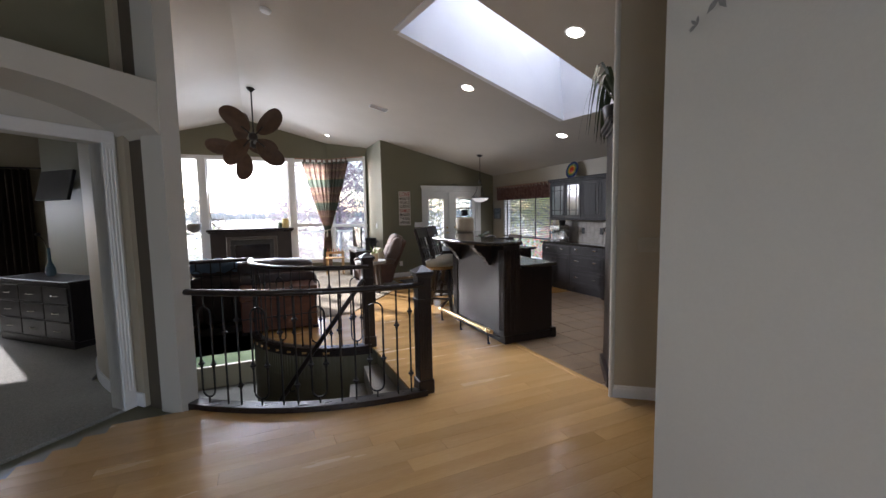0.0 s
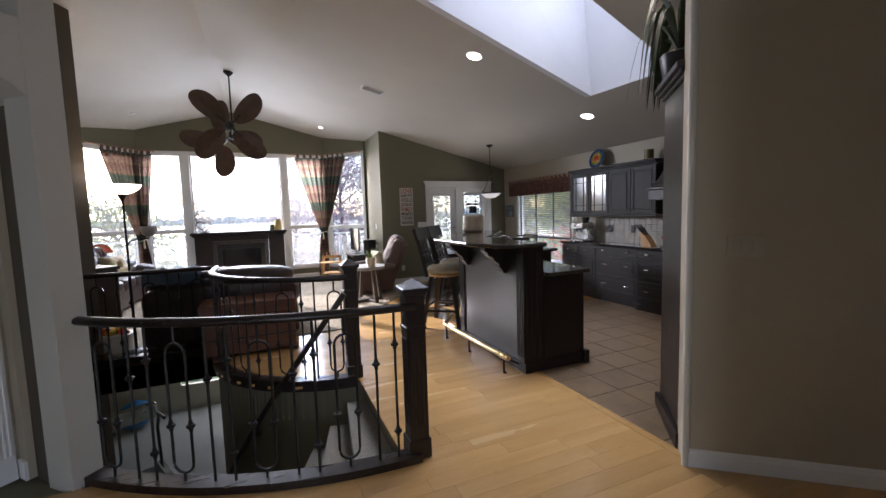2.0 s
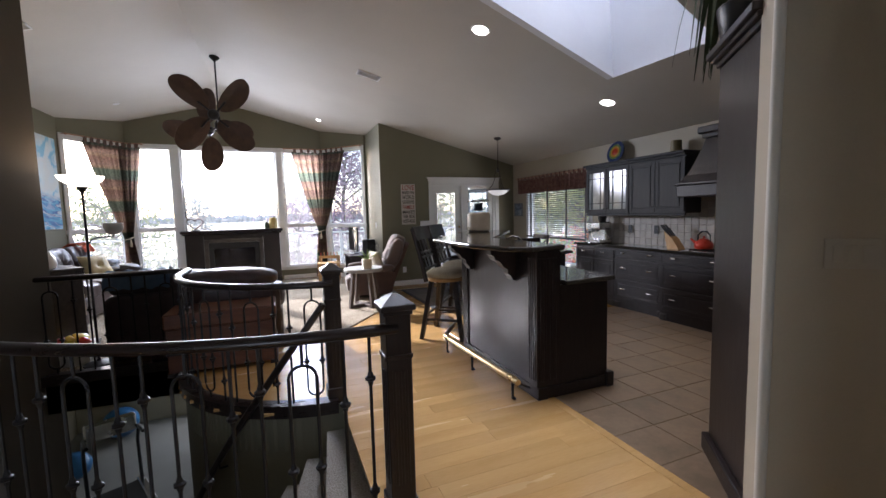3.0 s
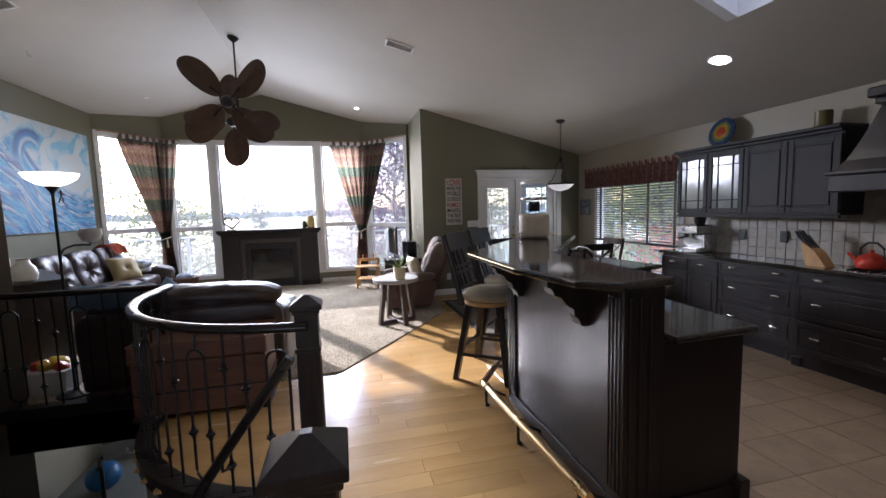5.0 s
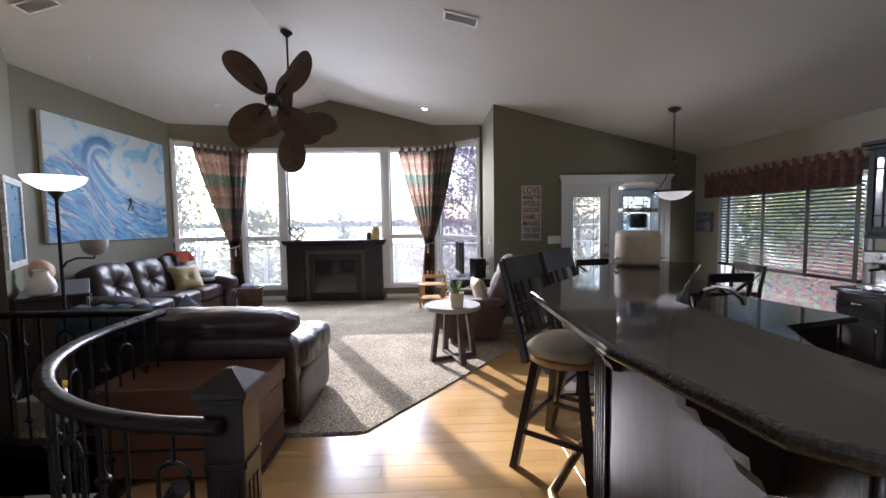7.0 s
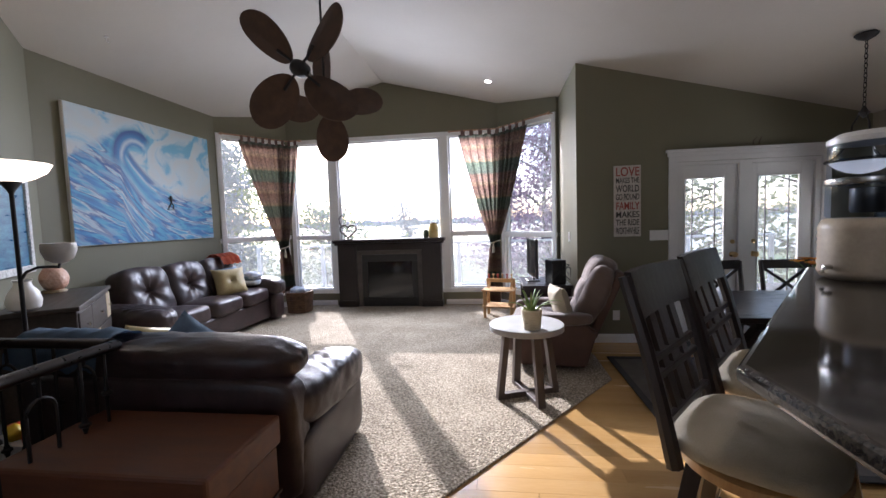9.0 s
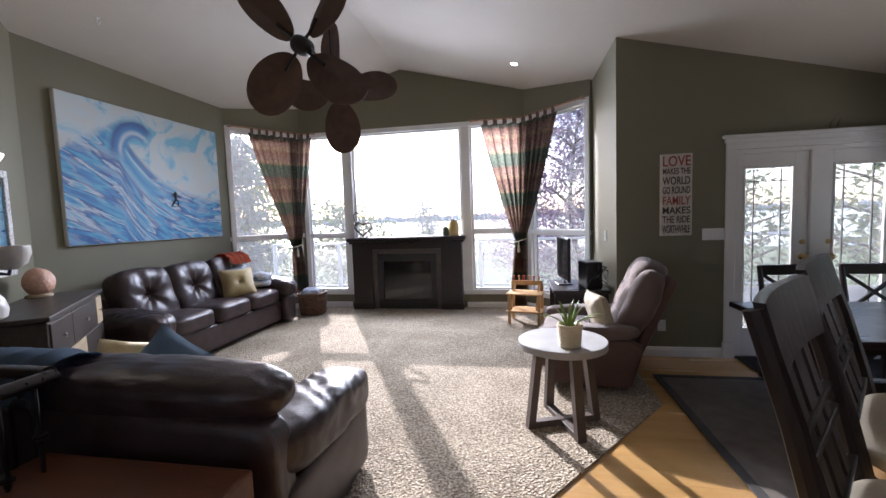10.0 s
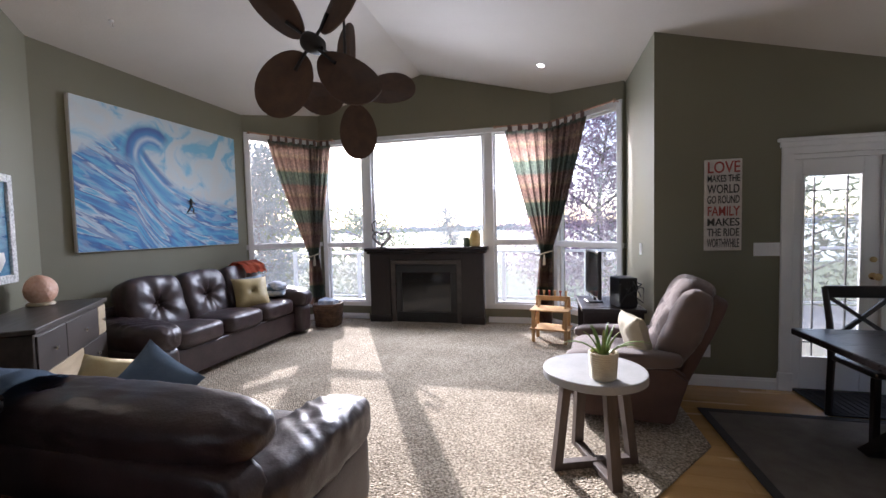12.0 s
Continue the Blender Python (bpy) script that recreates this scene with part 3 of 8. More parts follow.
def newel(m, label):
    root = thing("newel_post", label, "newel post", m)
    bm = B()
    h = 0.062
    box(bm, -h, h, -h, h, 0.0, 0.98, 0.004)
    box(bm, -h - .012, h + .012, -h - .012, h + .012, 0.0, 0.12, 0.006)
    part("post", bm, DARKWOOD, root)
    for s in (0, 90, 180, 270):
        bm = B()
        for k in (-0.03, 0.0, 0.03):
            box(bm, k - 0.007, k + 0.007, -h - 0.004, -h + 0.002, 0.2, 0.72, 0.0015)
        box(bm, -h, h, -h - 0.007, -h + 0.002, 0.77, 0.79, 0.002)
        o = part("fluted_panel", bm, DARKWOOD, root)
        o.matrix_local = pose(0, 0, 0, 0, 0, s)
    bm = B()
    box(bm, -h - .01, h + .01, -h - .01, h + .01, 0.965, 0.985, 0.004)
    box(bm, -h - .022, h + .022, -h - .022, h + .022, 0.985, 1.012, 0.004)
    k = h + 0.018
    vs = [bm.verts.new(p) for p in ((-k, -k, 1.012), (k, -k, 1.012), (k, k, 1.012), (-k, k, 1.012))]
    t = [bm.verts.new(p) for p in ((-.012, -.012, 1.055), (.012, -.012, 1.055), (.012, .012, 1.055), (-.012, .012, 1.055))]
    bm.faces.new(t)
    bm.faces.new(vs[::-1])
    for i in range(4):
        bm.faces.new((vs[i], vs[(i + 1) % 4], t[(i + 1) % 4], t[i]))
    part("cap", bm, DARKWOOD, root, "pyramid post cap")
    return root


N1, N2 = (2.47, 4.36), (2.357, 5.77)
newel(pose(N1[0], N1[1], 0.0) @ Matrix.Diagonal((0.93, 0.93, 1.025, 1)), "square espresso newel post with pyramid cap at the stair head")
newel(pose(N2[0], N2[1], 0.0) @ Matrix.Diagonal((0.93, 0.93, 1.025, 1)), "square espresso newel post with pyramid cap on the inner rail")


def knuckle(bm, x, y, z):
    lathe(bm, [(0.007, -0.035), (0.012, -0.022), (0.013, -0.012), (0.023, -0.006), (0.023, 0.006), (0.013, 0.012), (0.012, 0.022), (0.007, 0.035)], (x, y, z), 8)


def railing(name, path, label, parent_m, top=0.90, first=0.10, step=0.112, start=0):
    """Curb, handrail and iron balusters over a path in plan: straight bars with one or two knuckles, between long ovals."""
    root = thing(name, label, "railing", parent_m)
    inv = parent_m.inverted()
    P = [inv @ Vector((x, y, 0)) for x, y in path]
    bm = B()
    n = len(P)
    side = []
    for i, p in enumerate(P):
        d = (P[min(i + 1, n - 1)] - P[max(i - 1, 0)]).normalized()
        side.append(Vector((d.y, -d.x, 0)))
    for i in range(n - 1):
        a, b, sa, sb = P[i], P[i + 1], side[i] * 0.055, side[i + 1] * 0.055
        hexa(bm, [(*(q.xy), z) for z in (-0.05, 0.045) for q in (a + sa, b + sb, b - sb, a - sa)])
    bmesh.ops.remove_doubles(bm, verts=bm.verts, dist=0.0005)
    part("curb", bm, DARKWOOD_H, root, "dark curb under the balusters")
    bm = B()
    tube(bm, [(p.x, p.y, top + 0.03) for p in P], 0.034, 12, 0.75)
    part("handrail", bm, DARKWOOD_H, root, "polished espresso handrail", smooth=True)
    # balusters by arc length
    cum = [0.0]
    for a, b in zip(P, P[1:]):
        cum.append(cum[-1] + (b - a).length)

    def spot(s):
        for i in range(n - 1):
            if cum[i + 1] >= s:
                return P[i].lerp(P[i + 1], (s - cum[i]) / (cum[i + 1] - cum[i]))
        return P[-1]

    s, kind = first, start
    while s < cum[-1] - 0.05:
        kk = kind % 4
        bm = B()
        p = spot(s)
        if kk in (1, 2):
            tube(bm, [(p.x, p.y, 0.045), (p.x, p.y, top + 0.01)], 0.0075, 6)
            for z in ((0.62,) if kk == 1 else (0.20, 0.72)):
                knuckle(bm, p.x, p.y, z)
            part("baluster", bm, IRON, root, smooth=True)
            s += step
            kind += 1
        elif kk == 0:
            q = spot(min(s + step, cum[-1]))
            mid = (p + q) / 2
            w = (q - p) / 2
            ring = []
            for j in range(9):
                a = math.pi * j / 8
                ring.append(mid - w * math.cos(a) + Vector((0, 0, 0.76 + w.length * math.sin(a))))
            for j in range(9):
                a = math.pi * j / 8
                ring.append(mid + w * math.cos(a) + Vector((0, 0, 0.15 - w.length * math.sin(a))))
            ring.append(ring[0])
            tube(bm, ring, 0.0075, 6, ends=False)
            tube(bm, [(mid.x, mid.y, 0.045), (mid.x, mid.y, 0.15 - w.length)], 0.007, 6)
            tube(bm, [(mid.x, mid.y, 0.76 + w.length), (mid.x, mid.y, top + 0.01)], 0.007, 6)
            for e in (p, q):
                knuckle(bm, e.x, e.y, 0.36)
            part("oval_baluster", bm, IRON, root, smooth=True)
            s += 2 * step
            kind += 2 if start == 0 else 1
            if start == 0:
                kind -= 1
        else:
            kind += 1
    return root


def arc(a0, a1, r, n=40):
    return [(CX + r * math.cos(radians(a0 + (a1 - a0) * i / n)), CY + r * math.sin(radians(a0 + (a1 - a0) * i / n))) for i in range(n + 1)]


railing("stair_railing", arc(229.8, 271, R_OUT + 0.03), "curved stair railing of black iron balusters with espresso handrail", pose(1.5, 4.5, 0))
railing("stair_railing", [(2.36, 5.70)] + arc(266, 184, R_IN - 0.01, 50) + [(1.15, 7.1), (1.15, 7.33)], "inner curved stair railing of black iron balusters", pose(1.5, 6.0, 0))
railing("stair_railing", [(1.10, 7.345), (0.45, 7.345), (-0.19, 7.345)], "straight stair railing of black iron balusters before the living room", pose(0.4, 7.345, 0))

# handrail that follows the stairs down the inner wall
rail = thing("stair_handrail", "espresso handrail descending along the curved stair wall", "handrail", pose(CX, CY, 0))
bm = B()
pts = []
for i in range(31):
    a = 264 - 80 * i / 30
    z = 0.80 - 2.55 * i / 30
    pts.append(((R_IN + 0.07) * math.cos(radians(a)), (R_IN + 0.07) * math.sin(radians(a)), z))
tube(bm, pts, 0.026, 10)
part("handrail_bar", bm, DARKWOOD_H, rail, smooth=True)
for i in (6, 14, 22):
    bm = B()
    x, y, z = pts[i]
    tube(bm, [(x, y, z - 0.02), (x, y, z - 0.07), (x * 0.95, y * 0.95, z - 0.09)], 0.008, 6)
    part("bracket", bm, IRON, rail, smooth=True)

# ---- basement things seen through the balusters ----
BLUE = surface("blue_vinyl", (0.02, 0.12, 0.30), (0.03, 0.16, 0.36), 6, 0.4, 0.05, 60)
ball = B()
bmesh.ops.create_uvsphere(ball, u_segments=28, v_segments=18, radius=0.30)
for v in ball.verts:
    v.co.z *= 0.93
    v.co *= 1 + 0.006 * math.sin(40 * v.co.z)
o = part("exercise_ball", ball, BLUE, smooth=True)
tagged(o, "large blue ribbed exercise ball on the basement floor", "exercise ball")
o.location = (-1.03, 12.1, -2.75 + 0.285)
o2 = o.copy()
scene.collection.objects.link(o2)
o2.location, o2.scale = (-1.28, 10.77, -2.75 + 0.225), (0.78, 0.78, 0.78)
gym = thing("exercise_machine", "black and grey exercise machine standing in the basement", "exercise machine", pose(-0.15, 9.2, -2.75, 0, 0, 25))
bm = B()
box(bm, -0.3, 0.3, -0.75, 0.75, 0.05, 0.2, 0.03)
part("deck", bm, BLACK, gym)
for x in (-0.32, 0.32):
    bm = B()
    box(bm, x - 0.05, x + 0.05, -0.8, 0.8, 0.0, 0.22, 0.015)
    part("side_rail", bm, CHROME, gym)
    bm = B()
    tube(bm, [(x, 0.7, 0.2), (x, 0.78, 0.8), (x, 0.62, 1.1), (x, 0.3, 1.12)], 0.025, 8)
    part("upright", bm, BLACK, gym, smooth=True)
bm = B()
box(bm, -0.3, 0.3, 0.6, 0.72, 1.05, 1.3, 0.02)
part("console", bm, CHROME, gym)

# ---- living room ----
def fireplace():
    root = thing("fireplace", "gas fireplace in a dark wood surround below the picture window", "fireplace", pose(1.13, 12.66, 0))
    bm = B()
    for x in (-0.92, 0.58):
        bm = B()
        box(bm, x, x + 0.34, -0.16, 0, 0, 1.10, 0.006)
        box(bm, x - 0.012, x + 0.352, -0.175, 0, 0, 0.12, 0.006)
        part("pilaster", bm, DARKWOOD, root)
    bm = B()
    box(bm, -0.58, 0.58, -0.15, 0, 1.0, 1.10, 0.006)
    part("frieze", bm, DARKWOOD, root)
    bm = B()
    box(bm, -0.96, 0.96, -0.19, 0.0, 1.10, 1.135, 0.006)
    box(bm, -0.99, 0.99, -0.22, 0.0, 1.138, 1.20, 0.012)
    part("mantel_shelf", bm, DARKWOOD_H, root)
    STONE = surface("slate_surround", (0.055, 0.044, 0.038), (0.085, 0.07, 0.06), 9, 0.45, 0.15, 50)
    bm = B()
    box(bm, -0.575, -0.50, -0.13, 0, 0, 0.995)
    box(bm, 0.50, 0.575, -0.13, 0, 0, 0.995)
    box(bm, -0.50, 0.50, -0.13, 0, 0.93, 0.995)
    part("stone_surround", bm, STONE, root, "grey slate slips round the firebox")
    bm = B()
    box(bm, -0.498, 0.498, -0.12, -0.02, 0.0, 0.17, 0.008)
    box(bm, -0.498, 0.498, -0.12, -0.02, 0.80, 0.925, 0.008)
    box(bm, -0.498, -0.40, -0.12, -0.02, 0.17, 0.80, 0.008)
    box(bm, 0.40, 0.498, -0.12, -0.02, 0.17, 0.80, 0.008)
    part("firebox", bm, BLACK, root, "black steel firebox")
    bm = B()
    for i in range(4):
        box(bm, -0.36, 0.36, -0.127, -0.12, 0.03 + 0.03 * i, 0.045 + 0.03 * i, 0.002)
    part("louver", bm, BLACK, root)
    FGL = surface("dark_fire_glass", (0.008, 0.008, 0.008), (0.014, 0.013, 0.012), 5, 0.06, 0.0, 40)
    bm = B()
    box(bm, -0.40, 0.40, -0.10, -0.09, 0.17, 0.80)
    part("fire_glass", bm, FGL, root, "dark reflecting glass front")
    return root


fireplace()

# the big wave canvas
m, n, k, b = shader("wave_painting")
tc = n.new("ShaderNodeTexCoord")
sep = n.new("ShaderNodeSeparateXYZ")
k.new(tc.outputs["Object"], sep.inputs["Vector"])


def fmath(op, *ins):
    q = n.new("ShaderNodeMath")
    q.operation = op
    for i, v in enumerate(ins):
        if isinstance(v, (int, float)):
            q.inputs[i].default_value = v
        else:
            k.new(v, q.inputs[i])
    return q.outputs[0]


def brush(scale, sx, sz, distort=1.5, rot=0.0):
    mp, t = n.new("ShaderNodeMapping"), n.new("ShaderNodeTexNoise")
    mp.inputs["Scale"].default_value = (sx, 1, sz)
    mp.inputs["Rotation"].default_value = (0, radians(rot), 0)
    t.inputs["Scale"].default_value, t.inputs["Detail"].default_value, t.inputs["Distortion"].default_value = scale, 6, distort
    k.new(tc.outputs["Object"], mp.inputs["Vector"])
    k.new(mp.outputs["Vector"], t.inputs["Vector"])
    return t.outputs["Fac"]


def ramp(fac, *stops):
    q = n.new("ShaderNodeValToRGB")
    e = q.color_ramp.elements
    e[0].position, e[0].color = stops[0][0], (*stops[0][1], 1)
    e[1].position, e[1].color = stops[-1][0], (*stops[-1][1], 1)
    for p, c in stops[1:-1]:
        x = e.new(p)
        x.color = (*c, 1)
    k.new(fac, q.inputs["Fac"])
    return q.outputs["Color"]


def blend(fac, a, c):
    q = n.new("ShaderNodeMix")
    q.data_type = "RGBA"
    k.new(fac, q.inputs["Factor"])
    k.new(a, q.inputs["A"])
    k.new(c, q.inputs["B"])
    return q.outputs["Result"]


X, Z = sep.outputs["X"], sep.outputs["Z"]
DEEP, SEA, TEAL, FOAM, CLOUD = (0.025, 0.075, 0.27), (0.035, 0.19, 0.47), (0.09, 0.38, 0.58), (0.48, 0.58, 0.66), (0.54, 0.58, 0.58)
skycol = ramp(brush(2.2, 1, 1.2), (0.36, (0.16, 0.42, 0.60)), (0.46, (0.50, 0.60, 0.64)), (0.60, CLOUD))
wob = fmath("MULTIPLY", fmath("SUBTRACT", brush(3.0, 1, 1), 0.5), 0.22)
# the wave's back: highest at the crest, falling away to the far side
d1 = fmath("ADD", X, 0.46)
dp, dn = fmath("MAXIMUM", d1, 0.0), fmath("MINIMUM", d1, 0.0)
swell = fmath("ADD", fmath("MULTIPLY", fmath("EXPONENT", fmath("MULTIPLY", dp, -2.3)), 0.80), -0.22)
edge = fmath("ADD", swell, fmath("MULTIPLY", dn, 0.55))
below = fmath("MINIMUM", fmath("MAXIMUM", fmath("MULTIPLY", fmath("SUBTRACT", fmath("ADD", edge, fmath("MULTIPLY", wob, fmath("ADD", 0.25, fmath("MULTIPLY", dn, -2.2)))), Z), 11.0), 0.0), 1.0)
# strokes run along the swell
flow = fmath("ADD", fmath("SUBTRACT", Z, swell), fmath("MULTIPLY", dn, 0.45))


def strokes(sx, sf, scale, distort):
    cb, t = n.new("ShaderNodeCombineXYZ"), n.new("ShaderNodeTexNoise")
    k.new(fmath("MULTIPLY", X, sx), cb.inputs[0])
    k.new(fmath("MULTIPLY", flow, sf), cb.inputs[1])
    t.inputs["Scale"].default_value, t.inputs["Detail"].default_value, t.inputs["Distortion"].default_value = scale, 4.5, distort
    k.new(cb.outputs[0], t.inputs["Vector"])
    return t.outputs["Fac"]


seacol = ramp(strokes(0.8, 4.4, 1.7, 0.45), (0.28, DEEP), (0.40, SEA), (0.46, TEAL), (0.50, SEA), (0.545, DEEP), (0.57, FOAM), (0.61, TEAL), (0.68, SEA))
spray = fmath("MULTIPLY", fmath("MAXIMUM", fmath("SUBTRACT", strokes(1.2, 3.6, 3.0, 0.6), 0.52), 0.0), 6.0)
seacol = blend(fmath("MINIMUM", spray, 0.3), seacol, ramp(X, (0.0, FOAM), (1.0, (0.66, 0.70, 0.73))))
base = blend(below, skycol, seacol)
# the curl: long blue and white bands below the crest
deep_ = fmath("ADD", fmath("MULTIPLY", flow, -1.0), fmath("MULTIPLY", wob, 0.30))
curl = ramp(deep_, (0.0, SEA), (0.06, DEEP), (0.12, SEA), (0.15, FOAM), (0.19, TEAL), (0.27, SEA), (0.33, TEAL), (0.40, FOAM))
dc_ = fmath("SUBTRACT", d1, 0.18)
near = fmath("EXPONENT", fmath("MULTIPLY", fmath("MULTIPLY", dc_, dc_), -9.0))
fade = fmath("MINIMUM", fmath("MAXIMUM", fmath("MULTIPLY", fmath("SUBTRACT", 0.46, deep_), 6.0), 0.0), 1.0)
base = blend(fmath("MULTIPLY", fmath("MULTIPLY", near, fade), fmath("MULTIPLY", below, 0.97)), base, curl)
# the hooked crest
hx, hz = fmath("ADD", X, 0.24), fmath("SUBTRACT", Z, 0.27)
hr = fmath("ADD", fmath("SQRT", fmath("ADD", fmath("MULTIPLY", hx, hx), fmath("MULTIPLY", fmath("MULTIPLY", hz, hz), 0.8))), fmath("MULTIPLY", wob, 0.28))
hook = ramp(hr, (0.06, FOAM), (0.10, TEAL), (0.15, SEA), (0.19, FOAM), (0.23, SEA), (0.29, DEEP), (0.34, TEAL), (0.38, FOAM))
ring = fmath("MULTIPLY", fmath("MINIMUM", fmath("MAXIMUM", fmath("MULTIPLY", fmath("SUBTRACT", hr, 0.08), 14.0), 0.0), 1.0), fmath("MINIMUM", fmath("MAXIMUM", fmath("MULTIPLY", fmath("SUBTRACT", 0.37, hr), 14.0), 0.0), 1.0))
turned = fmath("MINIMUM", fmath("MAXIMUM", fmath("MULTIPLY", fmath("SUBTRACT", fmath("MULTIPLY", hz, 0.8), fmath("ADD", fmath("MULTIPLY", hx, 1.2), -0.12)), 7.0), 0.0), 1.0)
low_ = fmath("MINIMUM", fmath("MAXIMUM", fmath("MULTIPLY", fmath("ADD", hz, 0.12), 7.0), 0.0), 1.0)
base = blend(fmath("MULTIPLY", ring, fmath("MULTIPLY", turned, low_)), base, hook)
k.new(base, b.inputs["Base Color"])
b.inputs["Roughness"].default_value = 0.55
WAVE = m

pic = thing("canvas_painting", "large unframed canvas of a blue curling ocean wave", "painting", pose(-1.375, 10.39, 2.085, 0, 0, 90))
bm = B()
box(bm, -1.06, 1.06, -0.02, 0.0245, -0.75, 0.75, 0.006)
part("canvas_edge", bm, WHITE, pic, "white wrapped canvas edge")
bm = B()
box(bm, -1.055, 1.055, -0.0235, -0.0205, -0.745, 0.745)
part("painted_face", bm, WAVE, pic)
bm = B()
lathe(bm, [(0.004, -0.06), (0.016, -0.02), (0.02, 0.02), (0.006, 0.05)], (0.26, -0.027, -0.20), 6)
tube(bm, [(0.265, -0.026, -0.24), (0.235, -0.026, -0.28), (0.20, -0.026, -0.325)], 0.009, 6)
tube(bm, [(0.265, -0.026, -0.24), (0.295, -0.026, -0.28), (0.29, -0.026, -0.33)], 0.009, 6)
tube(bm, [(0.21, -0.026, -0.19), (0.26, -0.026, -0.18), (0.32, -0.026, -0.215)], 0.007, 6)
box(bm, 0.18, 0.34, -0.026, -0.0245, -0.342, -0.334)
part("painted_figure", bm, BLACK, pic, "small dark brush marks")


# leather sofas
def sofa(name, label, L, m, seats, seed, roll=False):
    """A three-seat sofa, its back along x at y = 0, facing +y, from x = 0 to L."""
    root = thing(name, label, "sofa", m, group="leather sofas")
    bm = B()
    soft(bm, (L - 0.3, 0.80, 0.28), pose(L / 2, 0.46, 0.19), 14, 14, 0, 0.004, seed=seed)
    part("base", bm, LEATHER, root, smooth=True)
    bm = B()
    soft(bm, (L - 0.06, 0.17, 0.66), pose(L / 2, 0.09, 0.38, 4), 14, 10, 0, 0.006, seed=seed + 1)
    part("back_panel", bm, LEATHER, root, smooth=True)
    for i, x in enumerate((0.14, L - 0.14)):
        bm = B()
        soft(bm, (0.27, 0.90, 0.38), pose(x, 0.50, 0.21), 12, 9, 0, 0.006, seed=seed + 2 + i)
        part("arm_panel", bm, LEATHER, root, smooth=True)
        bm = B()
        soft(bm, (0.34, 0.96, 0.25), pose(x, 0.53, 0.50, -3), 44, 3.6, 0.03, 0.010, seed=seed + 4 + i, freq=7, pleats=(0.012, 4.5))
        part("arm_cushion", bm, LEATHER, root, "padded arm with gathered creases", smooth=True)
    w = (L - 0.58) / seats
    for i in range(seats):
        cx = 0.29 + w * (i + 0.5)
        bm = B()
        soft(bm, (w - 0.008, 0.66, 0.20), pose(cx, 0.58, 0.40, 1.5), 16, 5, 0.12, 0.008, seed=seed + 10 + i)
        part("seat_cushion", bm, LEATHER, root, smooth=True)
        bm = B()
        if roll:
            soft(bm, (w - 0.004, 0.42, 0.20), pose(cx, 0.25, 0.57, -76), 20, 4, 0.12, 0.010, seed=seed + 20 + i, freq=6)
        else:
            soft(bm, (w + 0.01, 0.60, 0.30), pose(cx, 0.24, 0.655, -72), 36, 4.6, 0.14, 0.008, [(0, -0.05, 0.055, 0.04), (0, -0.05, 0.05, 0.14)], seed=seed + 20 + i, freq=6)
        part("back_cushion", bm, LEATHER, root, "" if roll else "tufted back cushion with one button", smooth=True)
    if roll:
        bm = B()
        soft(bm, (L - 0.10, 0.32, 0.23), pose(L / 2 + 0.0, 0.16, 0.76, 8), 40, 3.2, 0.05, 0.012, [(-0.28, 0, 0.03, 0.03)], seed=seed + 30, freq=8)
        part("headrest", bm, LEATHER, root, "long rolled back cushion with creases", smooth=True)
    return root


sofa("sofa", "dark brown tufted leather three-seat sofa against the green wall", 2.52, pose(-1.37, 11.77, 0.012, 0, 0, -90) @ Matrix.Diagonal((1, 1, 1.08, 1)), 3, 3.0)
sofa("sofa", "dark brown leather sofa with its back to the stairs", 1.66, pose(0.36, 7.44, 0.012), 2, 40.0, True)


def cushion(label, fabric, size, m, button=False):
    root = thing("throw_pillow", label, "pillow", m)
    bm = B()
    vs = {}
    n_ = 14
    for s in (-1, 1):
        for i in range(n_ + 1):
            for j in range(n_ + 1):
                x, y = -1 + 2 * i / n_, -1 + 2 * j / n_
                t = ((1 - x ** 4) * (1 - y ** 4)) ** 0.6
                px, py = x * (1 - 0.08 * (1 - y * y)), y * (1 - 0.08 * (1 - x * x))
                z = s * t * size * 0.22
                if button:
                    z *= 1 - 0.6 * math.exp(-(x * x + y * y) / 0.03)
                z += 0.008 * noise.noise(Vector((x * 3, y * 3, s + size)))
                key = (i, j, 0 if i in (0, n_) or j in (0, n_) else s)
                if key not in vs:
                    vs[key] = bm.verts.new((px * size / 2, py * size / 2, z))
        for i in range(n_):
            for j in range(n_):
                f = [vs[(a, c, 0 if a in (0, n_) or c in (0, n_) else s)] for a, c in ((i, j), (i + 1, j), (i + 1, j + 1), (i, j + 1))]
                if len(set(f)) == 4:
                    bm.faces.new(f if s > 0 else f[::-1])
    part("pillow_cover", bm, fabric, root, smooth=True)
    if button:
        bm = B()
        lathe(bm, [(0.004, 0), (0.016, 0.003), (0.016, 0.01), (0.006, 0.014)], (0, 0, 0.035), 10)
        part("button", bm, DARKWOOD, root, "dark wooden button", smooth=True)
    return root


GOLD = surface("gold_satin", (0.36, 0.28, 0.12), (0.48, 0.39, 0.2), 7, 0.45, 0.2, 150)
DENIM = surface("blue_cloth", (0.10, 0.155, 0.225), (0.14, 0.205, 0.285), 9, 0.9, 0.4, 200)
ORANGE = surface("rust_fleece", (0.42, 0.07, 0.025), (0.52, 0.11, 0.04), 9, 0.95, 0.5, 120)
STRIPE = surface("pale_blue_print", (0.25, 0.33, 0.45), (0.55, 0.55, 0.58), 22, 0.9, 0.3, 160)
cushion("gold satin pillow with a dark button on the sofa", GOLD, 0.44, pose(-0.80, 10.98, 0.70, 62, 0, 55), True)
cushion("blue cotton pillow on the sofa", DENIM, 0.42, pose(-1.0, 11.24, 0.70, 66, 0, 75))
